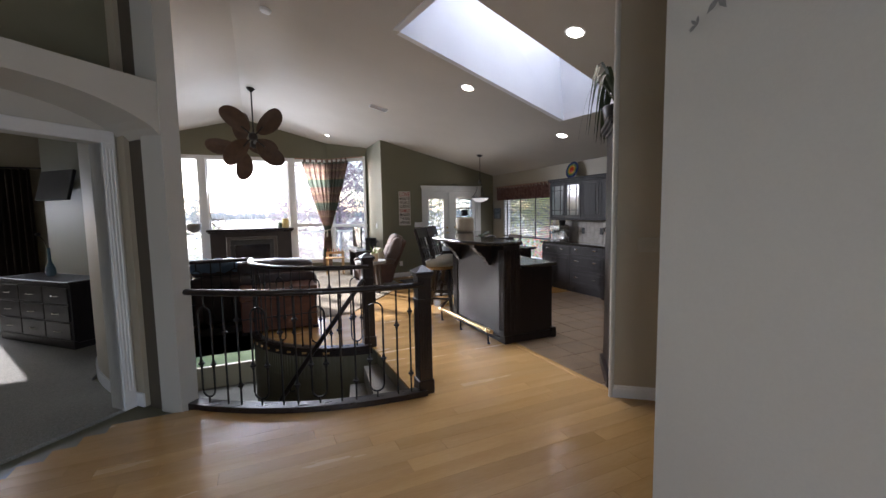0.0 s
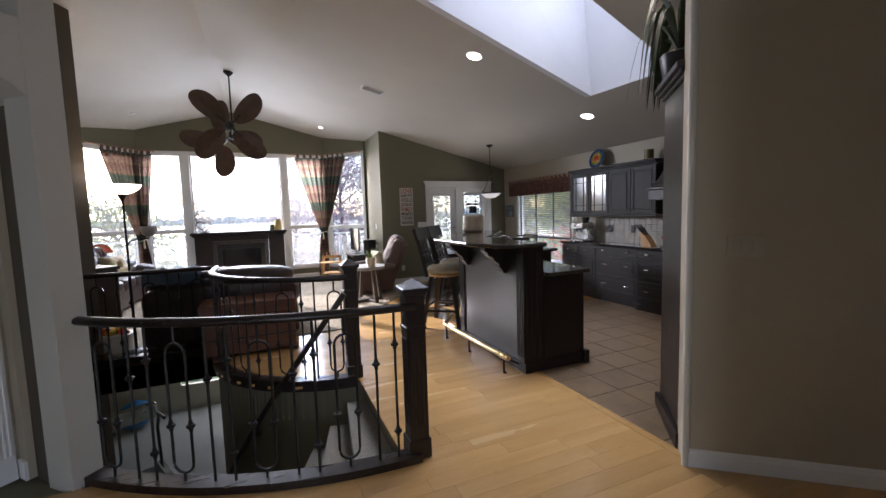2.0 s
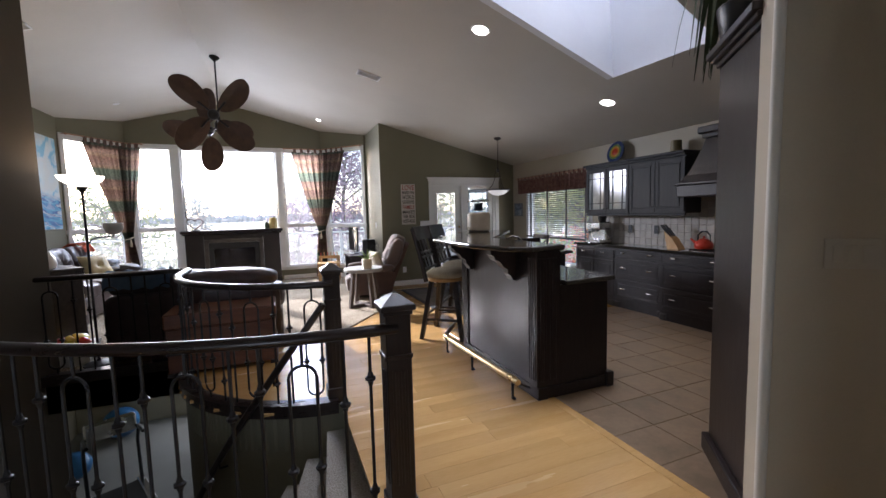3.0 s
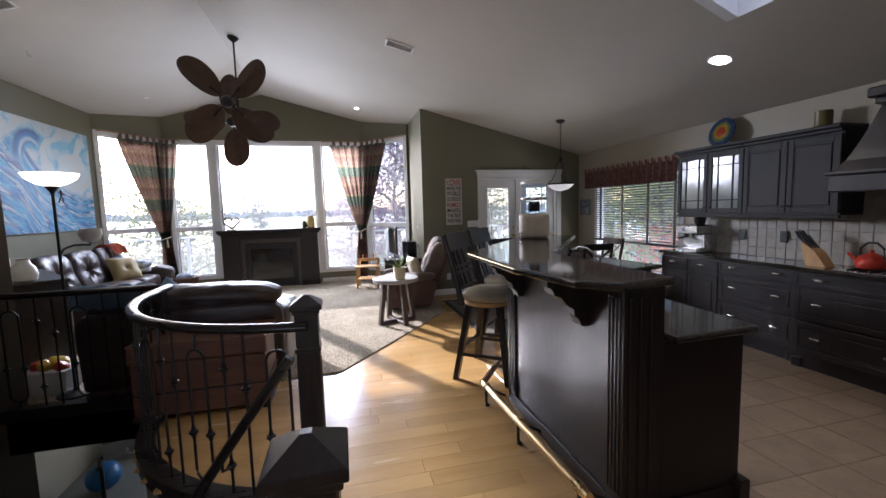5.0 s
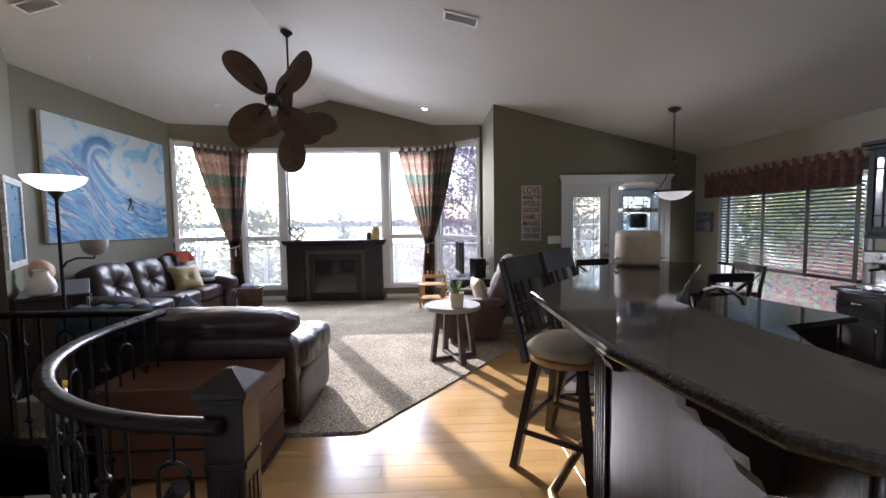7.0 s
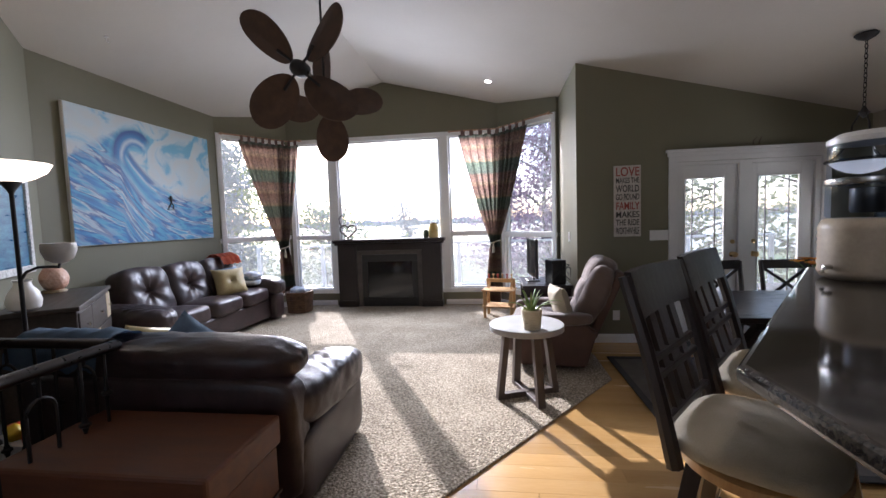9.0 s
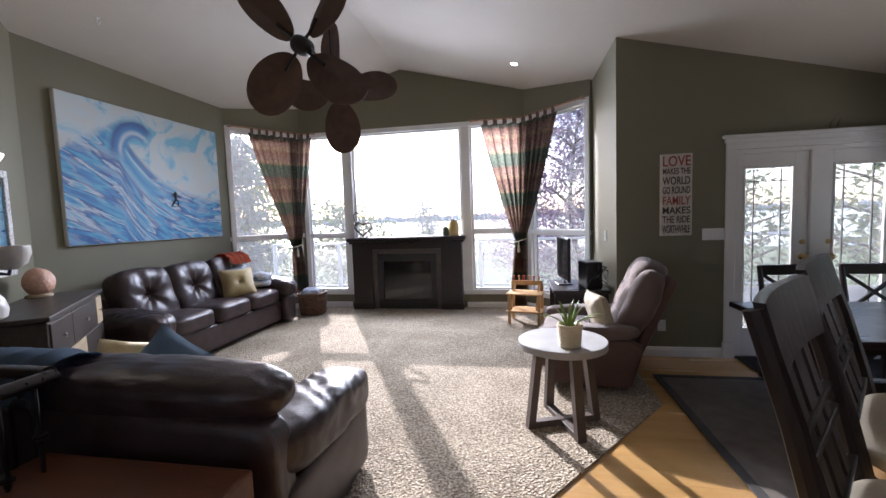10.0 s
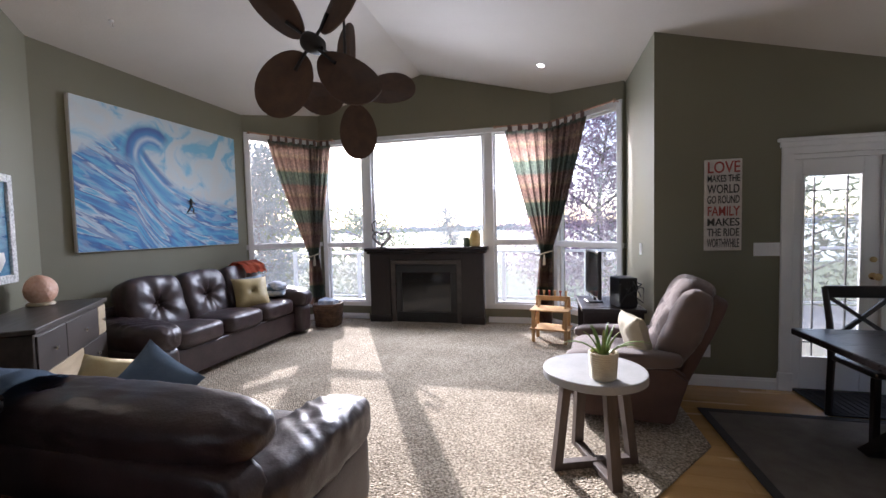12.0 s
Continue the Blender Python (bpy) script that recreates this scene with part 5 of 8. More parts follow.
def curtain(label, head, tie, foot, inward, z_top=2.90, z_tie=1.10, z_foot=0.30):
    """A tab-topped curtain hung along the points head (plan), gathered at tie and falling to foot."""
    root = thing("curtain", label, "curtain", pose(tie[0], tie[1], 0), group="bay window curtains")
    H_ = [Vector(p) for p in head]
    cum = [0.0]
    for a, c in zip(H_, H_[1:]):
        cum.append(cum[-1] + (c - a).length)

    def at(t):
        s = t * cum[-1]
        for i in range(len(H_) - 1):
            if cum[i + 1] >= s - 1e-9:
                return H_[i].lerp(H_[i + 1], (s - cum[i]) / (cum[i + 1] - cum[i]))
        return H_[-1]

    inw = Vector(inward).normalized()
    side = Vector((-inw.y, inw.x))
    if (H_[-1] - H_[0]).dot(side) < 0:
        side = -side
    org = Vector((tie[0], tie[1]))
    bm = B()
    nz, nu = 46, 96
    rows = []
    for i in range(nz + 1):
        t = i / nz
        z = z_top + (z_foot - z_top) * t
        g = (z_top - z) / (z_top - z_tie)
        row = []
        for j in range(nu + 1):
            u = j / nu
            if g <= 1:
                e = g ** 1.15
                p = at(u).lerp(Vector(tie) + side * (u - 0.5) * 0.15, e)
                amp = 0.022 + 0.018 * math.sin(math.pi * g)
            else:
                e = min(1, (g - 1) * 1.1)
                p = (Vector(tie) + side * (u - 0.5) * (0.15 + 0.10 * math.sin(min(1, e * 1.5) * math.pi / 2))).lerp(Vector(foot) + side * (u - 0.5) * 0.24, e)
                amp = 0.03
            f = math.sin(2 * math.pi * 9 * u + 0.9 * noise.noise(Vector((u * 5, z, 0)))) + 0.4 * math.sin(2 * math.pi * 21 * u + z)
            p = p + inw * amp * f
            row.append(bm.verts.new((p.x - org.x, p.y - org.y, z + 0.008 * math.sin(40 * u))))
        rows.append(row)
    for a, c in zip(rows, rows[1:]):
        for j in range(nu):
            bm.faces.new((a[j], a[j + 1], c[j + 1], c[j]))
    part("drape", bm, CURTAIN, root, smooth=True)
    for j in range(9):
        p = at((j + 0.5) / 9) - org
        d = (at(min(1, (j + 0.6) / 9)) - at(max(0, (j + 0.4) / 9))).normalized() * 0.022
        bm = B()
        for s0 in (0.024, -0.03):
            q = [p - d + inw * s0, p + d + inw * s0, p + d + inw * (s0 + 0.006), p - d + inw * (s0 + 0.006)]
            hexa(bm, [(c.x, c.y, z_top - 0.02) for c in q] + [(c.x, c.y, z_top + 0.075) for c in q])
        part("tab", bm, TAB, root)
    bm = B()
    ring = []
    for j in range(17):
        a = 2 * math.pi * j / 16
        q = side * 0.095 * math.cos(a) + inw * 0.06 * math.sin(a)
        ring.append((q.x, q.y, z_tie + 0.03 * math.cos(a)))
    tube(bm, ring, 0.011, 6, ends=False)
    part("tieback", bm, CREAM, root, "cream cord tieback", smooth=True)
    bm = B()
    q = inw * 0.075
    lathe(bm, [(0.022, -0.16), (0.02, -0.06), (0.01, -0.05), (0.014, -0.03), (0.006, 0.0)], (q.x, q.y, z_tie - 0.01), 8)
    part("tassel", bm, CREAM, root, smooth=True)
    return root


def inset(p, q, d):
    v = (Vector(q) - Vector(p)).normalized()
    return Vector((-v.y, v.x)) * d


il, im_, ir = inset(BAY[2], BAY[3], 0.10), inset(BAY[1], BAY[2], 0.10), inset(BAY[0], BAY[1], 0.10)
corner_l, corner_r = (-0.66, 12.58), (3.02, 12.58)
wl_end, wr_end = (-1.28, 11.68), (3.78, 11.76)
curtain("banded mauve, green and gold tab curtain tied back in the bay", [Vector((-1.14, 11.90)), Vector(corner_l), Vector((-0.45, 12.58))], (-0.70, 12.36), (-0.62, 12.36), (0.6, -0.8))
curtain("banded mauve, green and gold tab curtain tied back beside the recliner", [Vector((2.40, 12.58)), Vector(corner_r), Vector((3.50, 12.06))], (2.97, 12.42), (2.90, 12.40), (-0.35, -0.93), z_foot=0.05)
for nm, pts in (("left", [wl_end, corner_l, (-0.42, 12.58)]), ("right", [(2.25, 12.58), corner_r, wr_end])):
    rod = thing("curtain_rod", "slim copper-coloured curtain rod over the bay window", "curtain rod", pose(pts[1][0], pts[1][1], 2.975))
    bm = B()
    tube(bm, [(x - pts[1][0], y - pts[1][1], 0) for x, y in pts], 0.013, 8)
    COPPER = bpy.data.materials.get("copper_rod") or surface("copper_rod", (0.35, 0.2, 0.13), (0.45, 0.28, 0.19), 8, 0.4, 0.05, 60, metal=0.5)
    part("pole", bm, COPPER, rod, smooth=True)
    for p in (pts[0], pts[-1]):
        bm = B()
        bmesh.ops.create_uvsphere(bm, u_segments=10, v_segments=8, radius=0.024, matrix=Matrix.Translation((p[0] - pts[1][0], p[1] - pts[1][1], 0)))
        part("finial", bm, COPPER, rod, smooth=True)
    for p in pts:
        bm = B()
        d = Vector((0.0, 0.10)) if p[1] > 12.5 else (Vector((-0.09, 0.05)) if p[0] < 1 else Vector((0.085, 0.075)))
        tube(bm, [(p[0] - pts[1][0], p[1] - pts[1][1], 0), (p[0] - pts[1][0] + d.x, p[1] - pts[1][1] + d.y, 0)], 0.008, 6)
        part("bracket", bm, COPPER, rod, smooth=True)

# mantel things
heart = thing("heart_sculpture", "dark metal open heart sculpture on the mantel", "sculpture", pose(0.42, 12.52, 1.20))
bm = B()
pts = []
for j in range(41):
    t = 2 * math.pi * j / 40
    pts.append((0.0092 * 16 * math.sin(t) ** 3, 0.02 * math.cos(t), 0.158 + 0.0080 * (13 * math.cos(t) - 5 * math.cos(2 * t) - 2 * math.cos(3 * t) - math.cos(4 * t))))
tube(bm, pts, 0.017, 8, ends=False)
HEARTM = surface("dark_bronze", (0.10, 0.085, 0.08), (0.16, 0.14, 0.13), 9, 0.4, 0.05, 70, metal=0.6)
part("heart", bm, HEARTM, heart, smooth=True)
bm = B()
tube(bm, [(-0.10, 0.02, 0.20), (-0.16, 0.03, 0.29), (-0.17, 0.03, 0.38), (-0.12, 0.03, 0.43), (-0.07, 0.02, 0.39)], [0.013, 0.012, 0.011, 0.010, 0.007], 6)
part("tendril", bm, HEARTM, heart, smooth=True)
bm = B()
box(bm, -0.08, 0.08, -0.035, 0.035, 0.0, 0.014, 0.004)
part("plinth", bm, BLACK, heart)
GLASSY = surface("amber_jar_glass", (0.45, 0.33, 0.12), (0.55, 0.42, 0.2), 6, 0.12, 0.05, 40)
for x, r, h, mt, lb in ((1.93, 0.085, 0.26, GLASSY, "amber glass storage jar on the mantel"), (1.80, 0.05, 0.15, surface("green_candle", (0.06, 0.09, 0.05), (0.09, 0.12, 0.07), 8, 0.5), "small green candle jar on the mantel")):
    j = thing("jar", lb, "jar", pose(x, 12.53, 1.20))
    bm = B()
    lathe(bm, [(r * 0.85, 0), (r, 0.015), (r, h * 0.72), (r * 0.7, h * 0.85), (r * 0.7, h * 0.92)], (0, 0, 0), 20)
    part("body", bm, mt, j, smooth=True)
    bm = B()
    lathe(bm, [(r * 0.74, h * 0.92), (r * 0.74, h * 0.99), (r * 0.5, h)], (0, 0, 0), 20)
    part("lid", bm, CHROME, j, "metal lid", smooth=True)

# computer desk in the bay corner
desk = thing("computer_desk", "small dark desk in the corner by the bay window", "desk", pose(3.60, 11.06, 0.012))
bm = B()
box(bm, -0.30, 0.30, -0.40, 0.40, 0.60, 0.635, 0.004)
part("desktop", bm, DARKWOOD_H, desk)
bm = B()
box(bm, -0.28, 0.28, -0.38, -0.35, 0.0, 0.60)
part("end_panel", bm, DARKWOOD, desk)
bm = B()
box(bm, -0.28, 0.28, 0.35, 0.38, 0.0, 0.60)
part("end_panel", bm, DARKWOOD, desk)
mon = thing("monitor", "thin black flat-screen monitor on the desk", "monitor", pose(3.46, 11.12, 0.647, 0, 0, -84))
bm = B()
box(bm, -0.30, 0.30, -0.018, 0.018, 0.06, 0.56, 0.006)
part("screen_shell", bm, BLACK, mon)
bm = B()
box(bm, -0.285, 0.285, -0.0205, -0.0185, 0.08, 0.545)
part("screen", bm, surface("dark_screen", (0.01, 0.01, 0.011), (0.012, 0.012, 0.013), 3, 0.08, 0), mon)
bm = B()
box(bm, -0.11, 0.11, -0.08, 0.08, 0.0, 0.014, 0.005)
box(bm, -0.025, 0.025, 0.0, 0.025, 0.014, 0.25, 0.004)
part("stand", bm, BLACK, mon)
pc = thing("computer_gear", "black audio box with tangled cables on the desk", "electronics", pose(3.72, 10.86, 0.647, 0, 0, 15))
bm = B()
box(bm, -0.09, 0.09, -0.12, 0.12, 0.0, 0.30, 0.01)
part("case", bm, BLACK, pc)
for i in range(6):
    bm = B()
    random.seed(100 + i)
    pts = [(random.uniform(-.12, .15), random.uniform(-.22, .15), random.uniform(0.02, 0.30)) for _ in range(5)]
    pts[0] = (0, 0.05, 0.28)
    tube(bm, pts, 0.006, 6)
    part("cable", bm, BLACK, pc, smooth=True)

PINE = surface("yellow_pine", (0.48, 0.28, 0.11), (0.6, 0.38, 0.17), 6, 0.5, 0.08, 60, stretch=(4, 4, 0.8))
bench = thing("toy_bench", "small child's pine workbench with coloured pegs", "toy bench", pose(3.02, 11.76, 0.012, 0, 0, -12))
for x in (-0.20, 0.20):
    for y in (-0.13, 0.13):
        bm = B()
        box(bm, x - 0.02, x + 0.02, y - 0.02, y + 0.02, 0.0, 0.52 if y > 0 else 0.42, 0.004)
        part("leg", bm, PINE, bench)
for z, y in ((0.40, 0.0), (0.16, 0.0)):
    bm = B()
    box(bm, -0.24, 0.24, -0.17, 0.17, z, z + 0.02, 0.003)
    part("shelf", bm, PINE, bench)
bm = B()
box(bm, -0.22, 0.22, 0.10, 0.125, 0.50, 0.56, 0.003)
part("back_rail", bm, PINE, bench)
for i in range(6):
    bm = B()
    lathe(bm, [(0.01, 0), (0.01, 0.05), (0.018, 0.055), (0.018, 0.07)], (-0.18 + 0.07 * i, 0.11, 0.56), 8)
    part("peg", bm, surface("peg_red", (0.35, 0.04, 0.02), (0.45, 0.06, 0.03), 9, 0.4) if i == 0 else [bpy.data.materials["peg_red"], PINE][i % 2], bench, smooth=True)
for i in range(2):
    bm = B()
    hexa(bm, [(-0.18 + .34 * i, -0.16, 0.20), (-0.15 + .34 * i, -0.16, 0.20), (-0.15 + .34 * i, 0.10, 0.50), (-0.18 + .34 * i, 0.10, 0.50), (-0.18 + .34 * i, -0.16, 0.23), (-0.15 + .34 * i, -0.16, 0.23), (-0.15 + .34 * i, 0.10, 0.53), (-0.18 + .34 * i, 0.10, 0.53)])
    part("brace", bm, PINE, bench)

# toys in a bin behind the straight railing
toy = thing("toy_bin", "white toy bin heaped with red and yellow toys", "toy bin", pose(0.04, 7.74, 0.012) @ Matrix.Diagonal((0.8, 0.8, 0.8, 1)))
bm = B()
hexa(bm, [(-.18, -.13, 0), (.18, -.13, 0), (.18, .13, 0), (-.18, .13, 0), (-.22, -.17, .26), (.22, -.17, .26), (.22, .17, .26), (-.22, .17, .26)])
part("bin", bm, CERAMIC, toy)
YEL, RED = surface("yellow_plastic", (0.6, 0.4, 0.02), (0.7, 0.48, 0.04), 8, 0.3), surface("red_plastic", (0.45, 0.03, 0.015), (0.55, 0.05, 0.02), 8, 0.3)
for i, (x, y, z, r) in enumerate(((-.1, 0, .29, .08), (.05, .03, .3, .09), (.13, -.06, .28, .07), (-.02, -.08, .31, .07), (-.15, .06, .27, .05))):
    bm = B()
    soft(bm, (r * 2, r * 1.5, r * 1.4), pose(x, y, z, 20 * i, 15 * i, 40 * i), 6, 4)
    part("toy_block", bm, RED if i % 2 == 0 else YEL, toy, smooth=True)

# laundry on the far end of the long sofa
laundry = thing("folded_laundry", "small heap of pale blue printed laundry on the sofa seat", "laundry", pose(-0.78, 11.42, 0.60))
for i, (x, y, z, a) in enumerate(((0.0, 0.0, 0.03, 10), (-0.05, 0.04, 0.085, 35), (0.04, 0.03, 0.13, -20))):
    bm = B()
    soft(bm, (0.30 - 0.04 * i, 0.24 - 0.03 * i, 0.07), pose(x, y, z, 4 * i, 6 * i, a), 14, 3.4, 0.1, 0.022, seed=61 + i, freq=11)
    part("folded_cloth", bm, STRIPE if i != 1 else DENIM, laundry, smooth=True)

# words on the wall
sign = thing("wall_sign", "distressed white wooden sign with red and black words", "sign", pose(4.47, 10.488, 1.63))
OLDW = surface("distressed_white_board", (0.55, 0.50, 0.45), (0.66, 0.62, 0.57), 14, 0.7, 0.3, 50)
bm = B()
box(bm, -0.145, 0.145, -0.012, 0.01, -0.40, 0.40, 0.004)
for v in bm.verts:
    if abs(v.co.z) > 0.35 or abs(v.co.x) > 0.13:
        v.co.x += 0.004 * noise.noise(v.co * 30)
part("board", bm, OLDW, sign)
REDP, BLKP = surface("faded_red_paint", (0.28, 0.035, 0.03), (0.4, 0.09, 0.07), 25, 0.7, 0.1), surface("faded_black_paint", (0.03, 0.028, 0.028), (0.08, 0.075, 0.07), 25, 0.7, 0.1)


def text(body, size, m, material, parent, width=None):
    cu = bpy.data.curves.new("words", "FONT")
    cu.body, cu.size, cu.align_x, cu.extrude, cu.offset = body, size, "CENTER", 0.0012, 0.0015
    tmp = new("words", cu)
    dg = bpy.context.evaluated_depsgraph_get()
    me = bpy.data.meshes.new_from_object(tmp.evaluated_get(dg))
    bpy.data.objects.remove(tmp)
    xs_ = [v.co.x for v in me.vertices]
    if width:
        f = width / (max(xs_) - min(xs_))
        for v in me.vertices:
            v.co.x *= f
    me.materials.clear()
    me.materials.append(material)
    ob = new("lettering", me)
    ob.parent = parent
    ob.matrix_local = m
    return ob


zt = 0.40
for word, h, colr in (("LOVE", 0.125, REDP), ("MAKES THE", 0.075, BLKP), ("WORLD", 0.095, BLKP), ("GO ROUND", 0.085, BLKP), ("FAMILY", 0.105, REDP), ("MAKES", 0.085, BLKP), ("THE RIDE", 0.085, BLKP), ("WORTHWHILE", 0.095, BLKP)):
    zt -= h + 0.004
    text(word, h * 1.12, pose(0, -0.0145, zt + 0.012, 90), colr, sign, 0.25)


def plate(name, m, w, h, rockers, label, finish=WHITE):
    root = thing(name, label, "switch plate" if rockers else "outlet", m)
    bm = B()
    box(bm, -w / 2, w / 2, -0.007, 0.0, -h / 2, h / 2, 0.002)
    part("plate", bm, finish, root)
    for i in range(max(rockers, 1)):
        x = (i - (max(rockers, 1) - 1) / 2) * 0.046
        bm = B()
        if rockers:
            box(bm, x - 0.016, x + 0.016, -0.0115, -0.007, -0.033, 0.033, 0.002)
            part("rocker", bm, finish, root)
        else:
            for z in (-0.022, 0.022):
                box(bm, x - 0.016, x + 0.016, -0.010, -0.007, z - 0.014, z + 0.014, 0.002)
            part("socket", bm, WHITE, root)
    return root


plate("light_switch", pose(4.815, 10.499, 1.235), 0.20, 0.115, 4, "white four-gang switch plate beside the door")
plate("light_switch", pose(3.919, 11.0, 1.22, 0, 0, -90), 0.075, 0.115, 1, "white single switch on the side wall")
plate("wall_outlet", pose(4.35, 10.499, 0.32), 0.075, 0.115, 0, "white wall outlet above the baseboard")

# ---- french doors ----
doors = thing("door_1", "pair of white french doors with leaded glass in a white casing", "french doors", pose(5.71, 10.5, 0), kind="structure")
bm = B()
for cx in (-0.752, 0.785):
    box(bm, cx - 0.045, cx + 0.045, -0.02, 0.0, 0.16, 2.04, 0.004)
    box(bm, cx - 0.055, cx + 0.055, -0.026, 0.0, 0.0, 0.16, 0.004)
box(bm, -0.797, 0.83, -0.02, 0.0, 2.04, 2.10, 0.004)
box(bm, -0.81, 0.845, -0.028, 0.0, 2.10, 2.145, 0.004)
box(bm, -0.83, 0.865, -0.045, 0.0, 2.145, 2.175, 0.006)
part("casing", bm, WHITE, doors, "white casing with a crown head")
bm = B()
box(bm, -0.068, 0.065, 0.0, 0.12, 0.0, 2.038, 0.003)
box(bm, -0.743, -0.712, 0.0, 0.12, 0.0, 2.038)
box(bm, 0.69, 0.758, 0.0, 0.12, 0.0, 2.038)
box(bm, -0.712, -0.068, 0.0, 0.12, 2.0, 2.038)
box(bm, 0.065, 0.69, 0.0, 0.12, 2.0, 2.038)
part("jamb", bm, WHITE, doors)
CAME = surface("lead_came", (0.05, 0.05, 0.052), (0.08, 0.08, 0.082), 12, 0.5, 0.05, 60, metal=0.6)
for x0, x1, kn, sl, sr in ((-0.710, -0.070, -0.115, 0.085, 0.12), (0.067, 0.688, 0.10, 0.06, 0.125)):
    bm = B()
    g0, g1 = x0 + sl, x1 - sr
    box(bm, x0, g0, 0.03, 0.075, 0.012, 1.998, 0.003)
    box(bm, g1, x1, 0.03, 0.075, 0.012, 1.998, 0.003)
    box(bm, g0, g1, 0.03, 0.075, 0.012, 0.28, 0.003)
    box(bm, g0, g1, 0.03, 0.075, 1.87, 1.998, 0.003)
    leaf = part("door_leaf", bm, WHITE, doors)
    bm = B()
    for a, c, d, e in ((g0, g0 + 0.018, .28, 1.87), (g1 - 0.018, g1, .28, 1.87), (g0 + .018, g1 - .018, .28, .298), (g0 + .018, g1 - .018, 1.852, 1.87)):
        box(bm, a, c, 0.02, 0.04, d, e, 0.004)
    part("glazing_bead", bm, WHITE, leaf)
    bm = B()
    box(bm, g0 + 0.01, g1 - 0.01, 0.05, 0.055, 0.29, 1.86)
    pn = part("pane", bm, PANE, leaf)
    pn.visible_shadow = False
    bm = B()
    for x in (g0 + 0.10, g1 - 0.10):
        box(bm, x - 0.004, x + 0.004, 0.045, 0.06, 0.30, 1.85)
    for z in (0.42, 1.73):
        box(bm, g0 + 0.02, g1 - 0.02, 0.046, 0.059, z - 0.004, z + 0.004)
    part("leading", bm, CAME, leaf, "dark lead lines in the glass")
    bm = B()
    lathe(bm, [(0.03, 0), (0.03, 0.006), (0.012, 0.012), (0.012, 0.04), (0.028, 0.05), (0.03, 0.065), (0.016, 0.075)], (0, 0, 0), 16, pose(kn, 0.03, 1.0, 90))
    part("door_knob", bm, BRASS, leaf, "polished brass knob", smooth=True)
    bm = B()
    lathe(bm, [(0.024, 0), (0.024, 0.01), (0.01, 0.016)], (0, 0, 0), 14, pose(kn, 0.03, 1.14, 90))
    part("deadbolt", bm, BRASS, leaf, smooth=True)
bm = B()
box(bm, -0.74, 0.755, -0.005, 0.13, -0.02, 0.011, 0.003)
part("threshold", bm, DARKWOOD_H, doors, "dark sill")
hook = thing("wall_ornament", "small dark twig ornament above the door casing", "ornament", pose(5.79, 10.48, 2.175))
bm = B()
for dx in (-0.02, 0.03):
    tube(bm, [(dx, 0, 0), (dx * 1.3, 0, 0.05), (dx + 0.03, 0.0, 0.09)], [0.008, 0.006, 0.003], 6)
part("twig", bm, GW, hook, smooth=True)


# ---- island with the raised bar ----
WX, WY = 0.628, 0.778                # direction of the angled wing
BAR0 = (3.77, 6.42)                  # where the wing leaves the straight part


def wing(s, t):
    """A point s along the wing's outer face and t towards the kitchen."""
    return (BAR0[0] + s * WX + t * WY, BAR0[1] + s * WY - t * WX)


isl = thing("kitchen_island", "espresso kitchen island with raised bar wall and fluted corners", "island", pose(4.1, 5.8, 0))
IO = Vector((4.1, 5.8))


def loc(poly):
    return [(x - IO.x, y - IO.y) for x, y in poly]


bm = B()
prism(bm, loc([(3.77, 5.10), (3.97, 5.10), (3.97, 6.36), wing(1.62, 0.20), wing(1.62, 0.0), (3.77, 6.42)]), 0.0, 1.138)
part("bar_wall", bm, ISLAND, isl)
bm = B()
prism(bm, loc([(3.972, 5.10), (4.43, 5.10), (4.43, 5.85), (4.93, 6.80), (5.50, 6.95), (5.36, 7.62), wing(1.60, 0.21), wing(0.0, 0.22)]), 0.0, 0.868)
part("cabinet_body", bm, ISLAND, isl)
bm = B()
prism(bm, loc([(3.755, 5.085), (4.445, 5.085), (4.445, 5.12), (3.79, 5.12), (3.79, 6.41), (3.755, 6.42)]), 0.0, 0.09, 0.004)
box(bm, 4.40 - IO.x, 4.47 - IO.x, 5.06 - IO.y, 5.14 - IO.y, 0, 0.12, 0.006)
part("plinth_moulding", bm, ISLAND, isl)
# framed bar face: stiles, rails and fluted corner posts
bm = B()
for y0, y1 in ((5.10, 5.22), (6.30, 6.42)):
    bm = B()
    box(bm, 3.755 - IO.x, 3.772 - IO.x, y0 - IO.y, y1 - IO.y, 0.09, 1.138, 0.003)
    for i in range(4):
        yy = y0 + 0.02 + 0.026 * i
        box(bm, 3.749 - IO.x, 3.757 - IO.x, yy - IO.y, yy + 0.013 - IO.y, 0.14, 1.08, 0.002)
    part("fluted_post", bm, ISLAND, isl, "fluted corner post")
for i in range(3):
    xx = 3.785 + 0.055 * i
    bm = B()
    box(bm, xx - IO.x, xx + 0.03 - IO.x, 5.092 - IO.y, 5.102 - IO.y, 0.14, 1.08, 0.002)
    part("end_flute", bm, ISLAND, isl)
